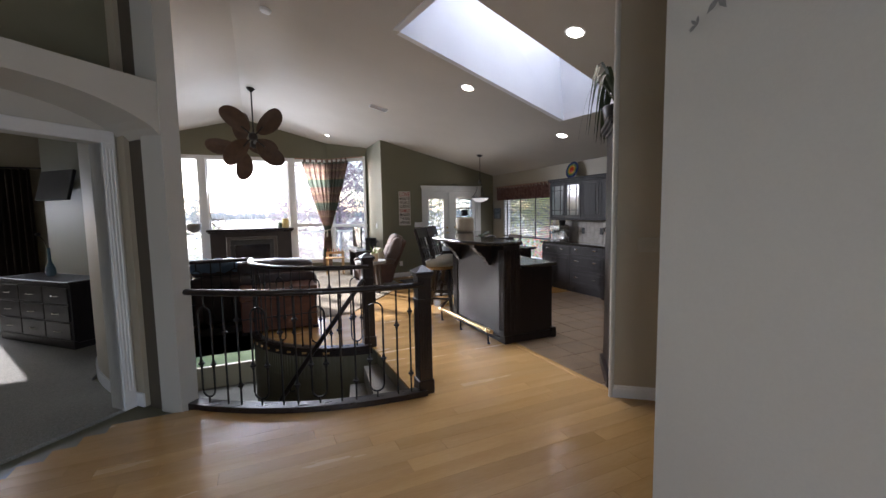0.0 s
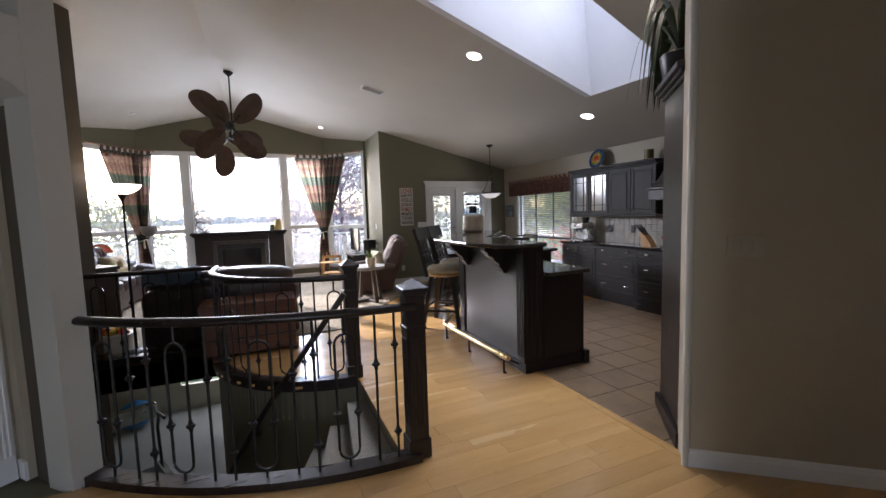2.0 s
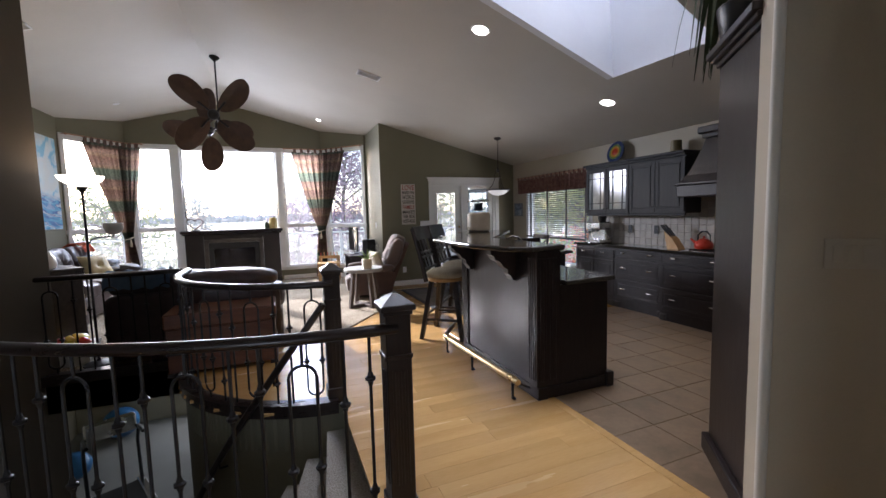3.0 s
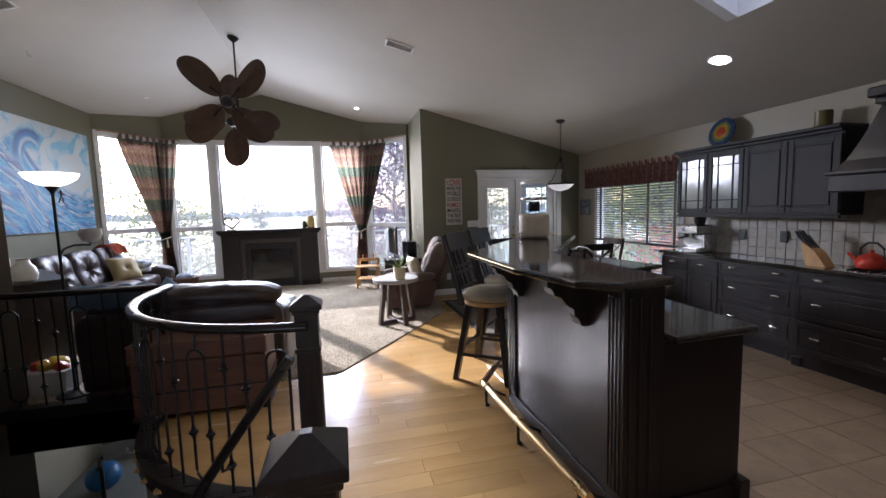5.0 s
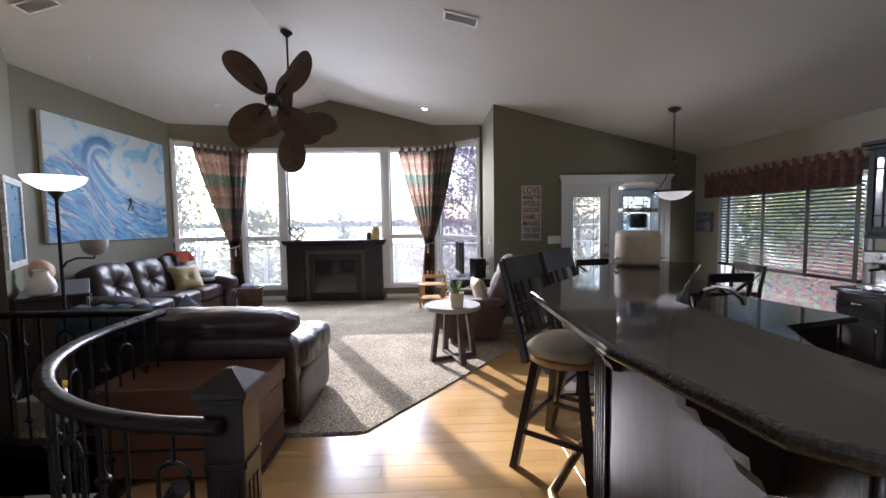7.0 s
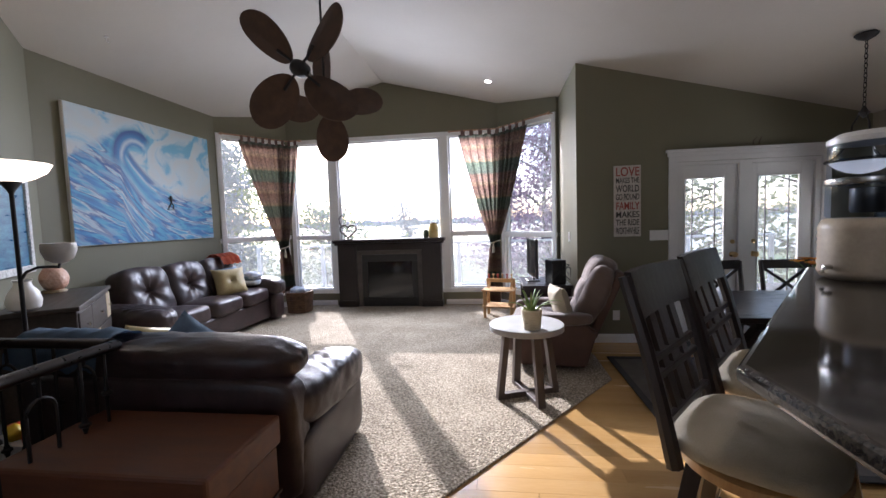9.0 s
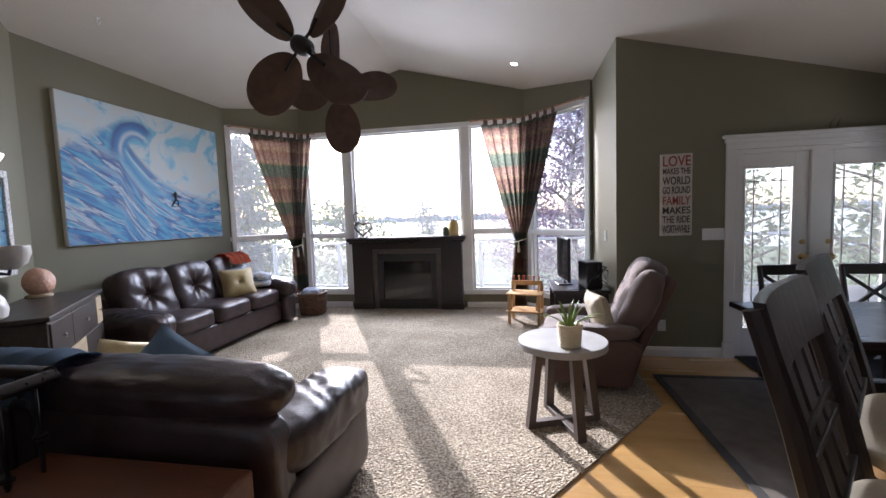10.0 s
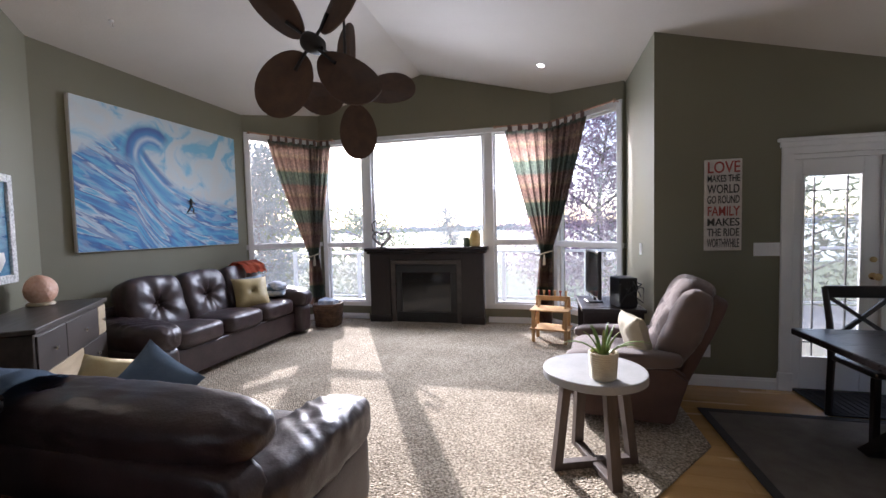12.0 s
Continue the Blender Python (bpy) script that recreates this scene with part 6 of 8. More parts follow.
for cy in (5.44, 6.22):
    bm = B()
    prof = [(0.0, 0.0), (0.0, -0.26), (-0.035, -0.255), (-0.05, -0.22), (-0.075, -0.20), (-0.08, -0.165), (-0.12, -0.14), (-0.15, -0.10), (-0.19, -0.085), (-0.205, -0.05), (-0.23, -0.04), (-0.23, 0.0)]
    q = [[bm.verts.new((3.768 - IO.x + x, cy - IO.y + o, 1.138 + z)) for x, z in prof] for o in (-0.045, 0.045)]
    bm.faces.new(q[0])
    bm.faces.new(q[1][::-1])
    for i in range(len(prof)):
        j = (i + 1) % len(prof)
        bm.faces.new((q[0][i], q[0][j], q[1][j], q[1][i]))
    part("corbel", bm, ISLAND, isl, "scrolled corbel under the bar top")
bm = B()
tw = thing("bar_counter", "dark polished granite bar top with a clipped corner", "countertop", pose(4.1, 5.8, 1.14))
bm = B()
prism(bm, loc([(3.66, 5.00), (3.97, 5.045), (3.96, 6.16), wing(1.66, 0.27), wing(1.66, -0.32), (3.452, 6.45), (3.445, 5.60), (3.53, 5.13)]), 0.0, 0.04, 0.014)
part("granite_slab", bm, GRANITE, tw)
lw = thing("island_counter", "dark polished granite island counter with a sink", "countertop", pose(4.1, 5.8, 0.87))
bm = B()
prism(bm, loc([(3.974, 5.03), (4.47, 5.06), (4.49, 5.82), (4.96, 6.74), (5.57, 6.89), (5.42, 7.69), wing(1.62, 0.21), (3.974, 6.16)]), 0.0, 0.038, 0.012)
part("granite_slab", bm, GRANITE, lw)
fc = thing("faucet", "curved brushed metal kitchen faucet", "faucet", pose(4.42, 6.68, 0.908, 0, 0, -35))
bm = B()
lathe(bm, [(0.03, 0), (0.03, 0.02), (0.02, 0.03), (0.02, 0.08)], (0, 0, 0), 14)
part("base", bm, CHROME, fc, smooth=True)
bm = B()
tube(bm, [(0, 0, 0.06), (0, 0, 0.16), (0.03, 0, 0.22), (0.09, 0, 0.245), (0.15, 0, 0.235), (0.2, 0, 0.19), (0.21, 0, 0.16)], 0.013, 10)
part("spout", bm, CHROME, fc, smooth=True)
bm = B()
tube(bm, [(0, 0.02, 0.07), (-0.02, 0.06, 0.12), (-0.03, 0.08, 0.17)], 0.008, 8)
part("lever", bm, CHROME, fc, smooth=True)

# brass foot rail
fr_ = thing("foot_rail", "aged brass foot rail on iron brackets along the bar", "foot rail", pose(3.6, 5.8, 0))
bm = B()
w0 = wing(0.02, -0.22)
w1 = wing(0.62, -0.22)
pts = [(3.60, 5.12, 0.16), (3.565, 6.2, 0.16), (3.56, 6.46, 0.16), (w1[0], w1[1], 0.16)]
tube(bm, [(x - 3.6, y - 5.8, z) for x, y, z in pts], 0.024, 12)
part("rail", bm, BRASS, fr_, smooth=True)
for x, y in ((3.60, 5.20), (3.58, 5.86), (3.56, 6.40)):
    bm = B()
    tube(bm, [(x - 3.6, y - 5.8, 0.16), (x - 3.6, y - 5.8, 0.03), (x - 3.6 + 0.01, y - 5.8, 0.0)], [0.012, 0.01, 0.02], 8)
    tube(bm, [(x - 3.6, y - 5.8, 0.14), (x - 3.6 + 0.10, y - 5.8, 0.09), (x - 3.6 + 0.155, y - 5.8, 0.06)], 0.009, 8)
    part("bracket", bm, IRON, fr_, smooth=True)
    bm = B()
    tube(bm, [(x - 3.6, y - 5.8 - 0.03, 0.16), (x - 3.6, y - 5.8 + 0.03, 0.16)], 0.029, 12)
    part("collar", bm, BRASS, fr_, smooth=True)

# water dispenser on the bar
wd = thing("water_dispenser", "stoneware water dispenser with a clear filter tank", "water dispenser", pose(*wing(1.30, -0.10), 1.18) @ Matrix.Diagonal((1.08, 1.08, 1.10, 1)))
bm = B()
prof = [(0.115, 0.0), (0.135, 0.01)]
for i in range(7):
    prof += [(0.142, 0.02 + 0.026 * i), (0.146, 0.033 + 0.026 * i)]
prof += [(0.14, 0.21), (0.13, 0.225), (0.12, 0.23)]
lathe(bm, prof, (0, 0, 0), 32)
part("crock", bm, surface("beige_stoneware", (0.36, 0.30, 0.22), (0.46, 0.39, 0.29), 8, 0.45, 0.1, 60), wd, "ribbed cream stoneware crock", smooth=True)
TANK = clear("clear_tank_plastic", (0.80, 0.86, 0.95), 0.02)
bm = B()
lathe(bm, [(0.118, 0.23), (0.125, 0.24), (0.125, 0.35), (0.12, 0.355)], (0, 0, 0), 28)
part("lower_tank", bm, TANK, wd, "clear filter tank", smooth=True)
bm = B()
lathe(bm, [(0.05, 0.25), (0.055, 0.26), (0.055, 0.34), (0.04, 0.345)], (0, 0, 0), 20)
part("filter", bm, BLACK, wd, "black filter cartridge", smooth=True)
bm = B()
lathe(bm, [(0.128, 0.355), (0.13, 0.36), (0.13, 0.375), (0.122, 0.38)], (0, 0, 0), 28)
part("collar", bm, CHROME, wd, smooth=True)
bm = B()
lathe(bm, [(0.12, 0.38), (0.122, 0.385), (0.122, 0.50), (0.115, 0.505)], (0, 0, 0), 28)
part("upper_tank", bm, TANK, wd, "clear upper tank", smooth=True)
bm = B()
lathe(bm, [(0.125, 0.505), (0.125, 0.525), (0.09, 0.545), (0.02, 0.55)], (0, 0, 0), 28)
part("lid", bm, CERAMIC, wd, "white lid", smooth=True)
bm = B()
tube(bm, [(-0.13, -0.02, 0.05), (-0.17, -0.03, 0.05), (-0.175, -0.03, 0.03)], 0.01, 8)
part("tap", bm, CHROME, wd, smooth=True)


# bar stools
def bar_stool(m, label):
    """Faces local +y, with a splat back; the seat's centre is over the origin."""
    root = thing("bar_stool", label, "bar stool", m, group="bar stools")
    bm = B()
    soft(bm, (0.44, 0.42, 0.09), pose(0, 0, 0.735), 14, 3.2, 0.35, 0.004, seed=3)
    part("seat", bm, CREAM, root, "cream padded seat", smooth=True)
    bm = B()
    lathe(bm, [(0.20, 0.655), (0.215, 0.66), (0.215, 0.69), (0.20, 0.70)], (0, 0, 0), 28)
    part("seat_ring", bm, PINE, root, "pale wood swivel ring", smooth=True)
    for sx in (-1, 1):
        for sy in (-1, 1):
            bm = B()
            lo, hi = Vector((sx * 0.225, sy * 0.225, 0)), Vector((sx * 0.13, sy * 0.13, 0.66))
            hexa(bm, [(lo.x + a * .021, lo.y + c * .021, 0) for a, c in ((-1, -1), (1, -1), (1, 1), (-1, 1))] + [(hi.x + a * .024, hi.y + c * .024, 0.66) for a, c in ((-1, -1), (1, -1), (1, 1), (-1, 1))])
            part("leg", bm, DARKWOOD, root)
    for i in range(4):
        bm = B()
        z = 0.22 if i % 2 else 0.27
        r = 0.225 - 0.095 * z / 0.66
        box(bm, -r, r, r - 0.01, r + 0.012, z - 0.014, z + 0.014, 0.004, pose(0, 0, 0, 0, 0, 90 * i))
        part("stretcher", bm, DARKWOOD, root)
    for sx in (-1, 1):
        bm = B()
        pts = [(sx * 0.19, -0.17, 0.66), (sx * 0.195, -0.205, 0.84), (sx * 0.20, -0.25, 1.04), (sx * 0.205, -0.315, 1.27)]
        tube(bm, pts, [0.026, 0.024, 0.022, 0.020], 8)
        part("back_post", bm, DARKWOOD, root, smooth=True)
    bm = B()
    for i in range(10):
        x0, x1 = -0.205 + 0.041 * i, -0.205 + 0.041 * (i + 1)
        y0, y1 = [-0.312 - 0.02 * (1 - (x / 0.205) ** 2) for x in (x0, x1)]
        hexa(bm, [(x0, y0 + .035, 1.13), (x1, y1 + .035, 1.13), (x1, y1 + .057, 1.13), (x0, y0 + .057, 1.13), (x0, y0 - .005, 1.285), (x1, y1 - .005, 1.285), (x1, y1 + .017, 1.285), (x0, y0 + .017, 1.285)])
    bmesh.ops.remove_doubles(bm, verts=bm.verts, dist=0.0005)
    part("crest_rail", bm, DARKWOOD, root)
    for x in (-0.085, 0.0, 0.085):
        bm = B()
        w_ = 0.022 if x else 0.034
        hexa(bm, [(x - w_, -0.205, 0.80), (x + w_, -0.205, 0.80), (x + w_, -0.188, 0.80), (x - w_, -0.188, 0.80), (x - w_, -0.30, 1.135), (x + w_, -0.30, 1.135), (x + w_, -0.283, 1.135), (x - w_, -0.283, 1.135)])
        part("splat", bm, DARKWOOD, root)
    for z, y in ((0.93, -0.235), (0.985, -0.25), (0.80, -0.197)):
        bm = B()
        box(bm, -0.19, 0.19, y - 0.008, y + 0.012, z - 0.014, z + 0.014, 0.003)
        part("cross_bar", bm, DARKWOOD, root)
    return root


TURN_W = math.degrees(math.atan2(WY, WX))
c0, c1 = (3.833, 7.02), (4.252, 7.55)
WIDE = Matrix.Diagonal((1.22, 1.06, 1, 1))
s1 = bar_stool(pose(c0[0], c0[1], 0.0, 0, 0, TURN_W - 180) @ WIDE, "black wooden swivel bar stool with a cream seat at the bar")
copy_thing(s1, pose(c1[0], c1[1], 0.0, 0, 0, TURN_W - 180 + 1) @ WIDE)


# ---- wall cabinets and counters along the kitchen wall ----
def pull(bm, x, y, z):
    tube(bm, [(x, y - 0.04, z), (x - 0.018, y - 0.032, z + 0.004), (x - 0.022, y, z + 0.006), (x - 0.018, y + 0.032, z + 0.004), (x, y + 0.04, z)], [0.006, 0.011, 0.013, 0.011, 0.006], 8)


def panel_front(bm, x, y0, y1, z0, z1):
    """A framed, raised door or drawer front that faces -x."""
    box(bm, x - 0.018, x, y0, y1, z0, z1, 0.003)
    fw = min(0.05, (z1 - z0) * 0.25)
    for a, c, d, e in ((y0, y0 + fw, z0, z1), (y1 - fw, y1, z0, z1), (y0 + fw, y1 - fw, z0, z0 + fw), (y0 + fw, y1 - fw, z1 - fw, z1)):
        box(bm, x - 0.025, x - 0.017, a, c, d, e, 0.003)
    if z1 - z0 > 0.15:
        box(bm, x - 0.024, x - 0.017, y0 + fw + 0.015, y1 - fw - 0.015, z0 + fw + 0.015, z1 - fw - 0.015, 0.006)


def base_unit(y0, y1, fronts, front_x=6.56, label="espresso base cabinet with drawers and cup pulls"):
    root = thing("base_cabinet", label, "cabinet", pose(front_x, (y0 + y1) / 2, 0), group="kitchen base cabinets")
    h = (y1 - y0) / 2
    bm = B()
    box(bm, 0.0, 6.915 - front_x, -h + 0.001, h - 0.001, 0.09, 0.868)
    part("body", bm, CAB, root)
    bm = B()
    box(bm, 0.015, 0.3, -h + 0.001, h - 0.001, 0.0, 0.09)
    for s in (-1, 1):
        box(bm, -0.015, 0.06, s * h - 0.045 * (1 + s), s * h + 0.045 * (1 - s), 0.0, 0.089, 0.01)
    part("toe_kick", bm, CAB, root)
    for kind_, f0, f1, z0, z1 in fronts:
        a, c = -h + 2 * h * f0 + 0.008, -h + 2 * h * f1 - 0.008
        bm = B()
        panel_front(bm, 0.0, a, c, z0, z1)
        d = part("drawer" if kind_ == "drawer" else "cabinet_door", bm, CAB, root)
        bm = B()
        if kind_ == "drawer":
            w_ = c - a
            for yy in ((a + c) / 2,) if w_ < 0.5 else (a + w_ * 0.22, c - w_ * 0.22):
                bm = B()
                pull(bm, -0.026, yy, (z0 + z1) / 2 + 0.01)
                part("cup_pull", bm, CHROME, d, "brushed metal pull", smooth=True)
        else:
            lathe(bm, [(0.006, 0), (0.006, 0.014), (0.014, 0.02), (0.01, 0.03)], (0, 0, 0), 10, pose(-0.024, a + 0.03 if f0 > 0.3 else c - 0.03, z1 - 0.08, 0, -90))
            part("knob", bm, CHROME, d, "brushed metal knob", smooth=True)
    return root


base_unit(7.16, 7.98, [("drawer", 0, 0.5, 0.70, 0.84), ("drawer", 0.5, 1, 0.70, 0.84), ("cabinet_door", 0, 0.5, 0.12, 0.68), ("cabinet_door", 0.5, 1, 0.12, 0.68)], label="espresso base cabinet with two doors and two drawers")
base_unit(6.34, 7.16, [("drawer", 0, 1, 0.74, 0.85), ("drawer", 0, 1, 0.44, 0.72), ("drawer", 0, 1, 0.14, 0.42)])
base_unit(5.42, 6.34, [("drawer", 0, 1, 0.74, 0.85), ("drawer", 0, 1, 0.44, 0.72), ("drawer", 0, 1, 0.14, 0.42)], 6.50, "deeper espresso drawer cabinet under the cooktop")
base_unit(4.5, 5.42, [("drawer", 0, 1, 0.74, 0.85), ("drawer", 0, 1, 0.44, 0.72), ("drawer", 0, 1, 0.14, 0.42)])
ct = thing("wall_counter", "dark granite counter along the kitchen wall", "countertop", pose(6.7, 6.5, 0.87))
bm = B()
prism(bm, [(-0.18, 1.51), (-0.18, -0.14), (-0.24, -0.18), (-0.24, -1.06), (-0.18, -1.1), (-0.18, -2.0), (0.21, -2.0), (0.21, 1.51)], 0.0, 0.036, 0.01)
part("granite_slab", bm, GRANITE, ct)


def upper_unit(y0, y1, glass, label):
    root = thing("wall_cabinet", label, "cabinet", pose(6.64, (y0 + y1) / 2, 1.36), group="kitchen wall cabinets")
    h = (y1 - y0) / 2
    GREYCAB = bpy.data.materials.get("grey_black_cabinet") or surface("grey_black_cabinet", (0.024, 0.024, 0.026), (0.034, 0.034, 0.037), 5, 0.55, 0.06, 70, stretch=(5, 5, 0.7), spec=0.3)
    bm = B()
    box(bm, 0.0, 0.275, -h + 0.001, h - 0.001, 0.0, 0.70)
    part("body", bm, GREYCAB, root)
    bm = B()
    box(bm, -0.035, 0.275, -h, h, 0.70, 0.73, 0.006)
    box(bm, -0.06, 0.275, -h - (0.03 if y1 > 7.5 else 0), h + (0.03 if y1 > 7.5 else 0), 0.73, 0.765, 0.008)
    part("crown", bm, GREYCAB, root, "stepped crown moulding")
    bm = B()
    box(bm, -0.02, 0.02, -h, h, -0.03, 0.0, 0.006)
    part("light_rail", bm, GREYCAB, root)
    for s in (0, 1):
        a, c = (-h + 0.006, -0.004) if s == 0 else (0.004, h - 0.006)
        bm = B()
        if glass:
            for q in ((a, a + 0.05, 0.02, 0.68), (c - 0.05, c, 0.02, 0.68), (a + 0.05, c - 0.05, 0.02, 0.07), (a + 0.05, c - 0.05, 0.63, 0.68)):
                box(bm, -0.022, 0.0, *q, 0.003)
            d = part("cabinet_door", bm, GREYCAB, root)
            bm = B()
            box(bm, -0.010, -0.006, a + 0.045, c - 0.045, 0.065, 0.635)
            FROST = bpy.data.materials.get("frosted_glass") or surface("frosted_glass", (0.16, 0.18, 0.18), (0.22, 0.25, 0.24), 6, 0.12, 0.03, 40)
            part("glass_pane", bm, FROST, d, "grey-green reflecting glass")
            bm = B()
            w_ = c - a - 0.1
            for f in (0.22, 0.78):
                box(bm, -0.018, -0.008, a + 0.05 + w_ * f - 0.006, a + 0.05 + w_ * f + 0.006, 0.07, 0.63)
            for z in (0.16, 0.54):
                box(bm, -0.0175, -0.0085, a + 0.05, c - 0.05, z - 0.006, z + 0.006)
            part("muntin", bm, GREYCAB, d)
        else:
            panel_front(bm, 0.0, a, c, 0.02, 0.68)
            d = part("cabinet_door", bm, GREYCAB, root)
        bm = B()
        lathe(bm, [(0.006, 0), (0.006, 0.012), (0.012, 0.018), (0.008, 0.026)], (0, 0, 0), 10, pose(-0.022, c - 0.025 if s == 0 else a + 0.025, 0.08, 0, -90))
        part("knob", bm, BLACK, d, smooth=True)
    return root


upper_unit(6.98, 7.84, True, "dark wall cabinet with two mullioned glass doors")
upper_unit(6.12, 6.98, False, "dark wall cabinet with two raised panel doors")

hood = thing("range_hood", "tapered espresso wooden range hood over the cooktop", "range hood", pose(6.50, 5.62, 1.55))
bm = B()
box(bm, -0.06, 0.412, -0.48, 0.48, 0.0, 0.14, 0.01)
box(bm, -0.08, 0.412, -0.495, 0.495, 0.14, 0.17, 0.006)
part("valance", bm, CAB, hood)
bm = B()
ringz = []
for i in range(7):
    t = i / 6
    w_, d_ = 0.46 - 0.18 * t ** 0.7, -0.04 + 0.2 * t ** 0.7
    ringz.append([bm.verts.new(p) for p in ((d_, -w_, 0.17 + 0.5 * t), (0.412, -w_, 0.17 + 0.5 * t), (0.412, w_, 0.17 + 0.5 * t), (d_, w_, 0.17 + 0.5 * t))])
for u, v in zip(ringz, ringz[1:]):
    for j in range(4):
        bm.faces.new((u[j], u[(j + 1) % 4], v[(j + 1) % 4], v[j]))
part("chimney", bm, CAB, hood)
bm = B()
box(bm, 0.12, 0.412, -0.31, 0.31, 0.67, 0.72, 0.008)
box(bm, 0.08, 0.412, -0.34, 0.34, 0.72, 0.80, 0.012)
part("crown", bm, CAB, hood)

# counter-top things
cm = thing("coffee_machine", "chrome espresso machine on the counter", "coffee machine", pose(6.70, 7.66, 0.906))
bm = B()
box(bm, -0.12, 0.14, -0.15, 0.15, 0.0, 0.05, 0.01)
box(bm, 0.0, 0.14, -0.15, 0.15, 0.05, 0.22, 0.01)
box(bm, -0.12, 0.14, -0.15, 0.15, 0.22, 0.33, 0.014)
part("housing", bm, CHROME, cm)
bm = B()
tube(bm, [(-0.05, 0.05, 0.22), (-0.05, 0.05, 0.17)], 0.028, 12)
tube(bm, [(-0.05, 0.05, 0.18), (-0.16, 0.05, 0.17)], 0.012, 8)
part("portafilter", bm, BLACK, cm, smooth=True)
bm = B()
lathe(bm, [(0.045, 0.33), (0.055, 0.34), (0.07, 0.41), (0.05, 0.42)], (0.03, -0.06, 0), 14)
part("hopper", bm, BLACK, cm, smooth=True)
bm = B()
lathe(bm, [(0.02, 0), (0.02, 0.01), (0.01, 0.012)], (0, 0, 0), 12, pose(-0.122, 0.02, 0.275, 0, -90))
part("gauge", bm, CERAMIC, cm, smooth=True)
kb = thing("knife_block", "pale wooden knife block with black-handled knives", "knife block", pose(6.68, 6.30, 0.906))
bm = B()
hexa(bm, [(-0.06, -0.11, 0), (0.06, -0.11, 0), (0.06, 0.05, 0), (-0.06, 0.05, 0), (-0.06, -0.02, 0.13), (0.06, -0.02, 0.13), (0.06, 0.10, 0.22), (-0.06, 0.10, 0.22)])
part("block", bm, PINE, kb)
for i in range(6):
    bm = B()
    x, f = -0.04 + 0.04 * (i % 3), 0.3 + 0.45 * (i // 3)
    p = Vector((x, -0.02 + 0.12 * f, 0.13 + 0.09 * f))
    tube(bm, [p, p + Vector((0, 0.05, 0.05)), p + Vector((0, 0.09, 0.105))], [0.009, 0.011, 0.010], 6)
    part("knife_handle", bm, BLACK, kb, smooth=True)
kt = thing("kettle", "red enamel kettle on the cooktop", "kettle", pose(6.70, 5.92, 0.932))
bm = B()
lathe(bm, [(0.085, 0), (0.10, 0.02), (0.098, 0.06), (0.07, 0.10), (0.035, 0.12), (0.012, 0.125), (0.014, 0.145), (0.006, 0.15)], (0, 0, 0), 22)
part("body", bm, RED, kt, smooth=True)
bm = B()
tube(bm, [(0, -0.08, 0.08), (0, -0.075, 0.16), (0, -0.03, 0.205), (0, 0.03, 0.205), (0, 0.075, 0.16), (0, 0.08, 0.08)], 0.009, 8)
part("handle", bm, BLACK, kt, smooth=True)
bm = B()
tube(bm, [(-0.02, 0.08, 0.06), (-0.03, 0.13, 0.10), (-0.03, 0.145, 0.115)], [0.02, 0.013, 0.011], 8)
part("spout", bm, RED, kt, smooth=True)
ck = thing("cooktop", "steel gas cooktop set in the counter", "cooktop", pose(6.66, 5.70, 0.906))
bm = B()
box(bm, -0.18, 0.18, -0.36, 0.36, 0.0, 0.012, 0.004)
part("tray", bm, CHROME, ck)
for i in range(3):
    bm = B()
    for j in range(3):
        box(bm, -0.15, 0.15, -0.33 + 0.225 * i + 0.07 * j, -0.318 + 0.225 * i + 0.07 * j, 0.012, 0.026)
    part("grate", bm, IRON, ck)
pl = thing("display_plate", "painted plate with red, yellow and blue rings on the cabinet", "plate", pose(6.77, 7.42, 2.128, 0, -76, 0))
for i, (r0, r1, cc) in enumerate(((0.0, 0.055, (0.42, 0.05, 0.02)), (0.055, 0.085, (0.5, 0.25, 0.03)), (0.085, 0.115, (0.12, 0.2, 0.05)), (0.115, 0.165, (0.03, 0.05, 0.13)))):
    bm = B()
    lathe(bm, [(r1 * 0.96, 0.0), (r1, 0.010 - 0.05 * r1), (r1 * 0.98, 0.020 - 0.05 * r1)], (0.165, 0, 0), 32)
    part("glaze_ring", bm, surface("plate_glaze", tuple(c * 0.8 for c in cc), cc, 12, 0.25), pl, smooth=True)
cn = thing("canister", "plain olive ceramic canister on the cabinet", "canister", pose(6.78, 6.38, 2.128))
bm = B()
lathe(bm, [(0.06, 0), (0.065, 0.01), (0.065, 0.15), (0.058, 0.155), (0.055, 0.15)], (0, 0, 0), 20)
part("body", bm, surface("olive_glaze", (0.16, 0.13, 0.05), (0.22, 0.18, 0.08), 9, 0.4), cn, smooth=True)

# blind and valance over the kitchen window
bl = thing("window_blind", "dark wooden venetian blind lowered halfway", "blind", pose(6.885, 9.0, 0.9))
SLAT = surface("dark_blind_slat", (0.018, 0.012, 0.011), (0.03, 0.021, 0.019), 6, 0.4, 0.05, 50, stretch=(4, 0.6, 4))
for i in range(24):
    z = 0.06 + 0.038 * i
    bm = B()
    box(bm, -0.022, 0.022, -0.905, 0.905, -0.0015, 0.0015, 0, pose(0, 0, z, 0, 24))
    part("slat", bm, SLAT, bl)
for y in (0.725, 0.18, -0.38, -0.88):
    bm = B()
    box(bm, -0.028, -0.026, y - 0.022, y + 0.022, 0.0, 0.98)
    part("ladder_tape", bm, SLAT, bl)
bm = B()
box(bm, -0.025, 0.025, -0.905, 0.905, 0.0, 0.035, 0.005)
part("bottom_rail", bm, SLAT, bl)
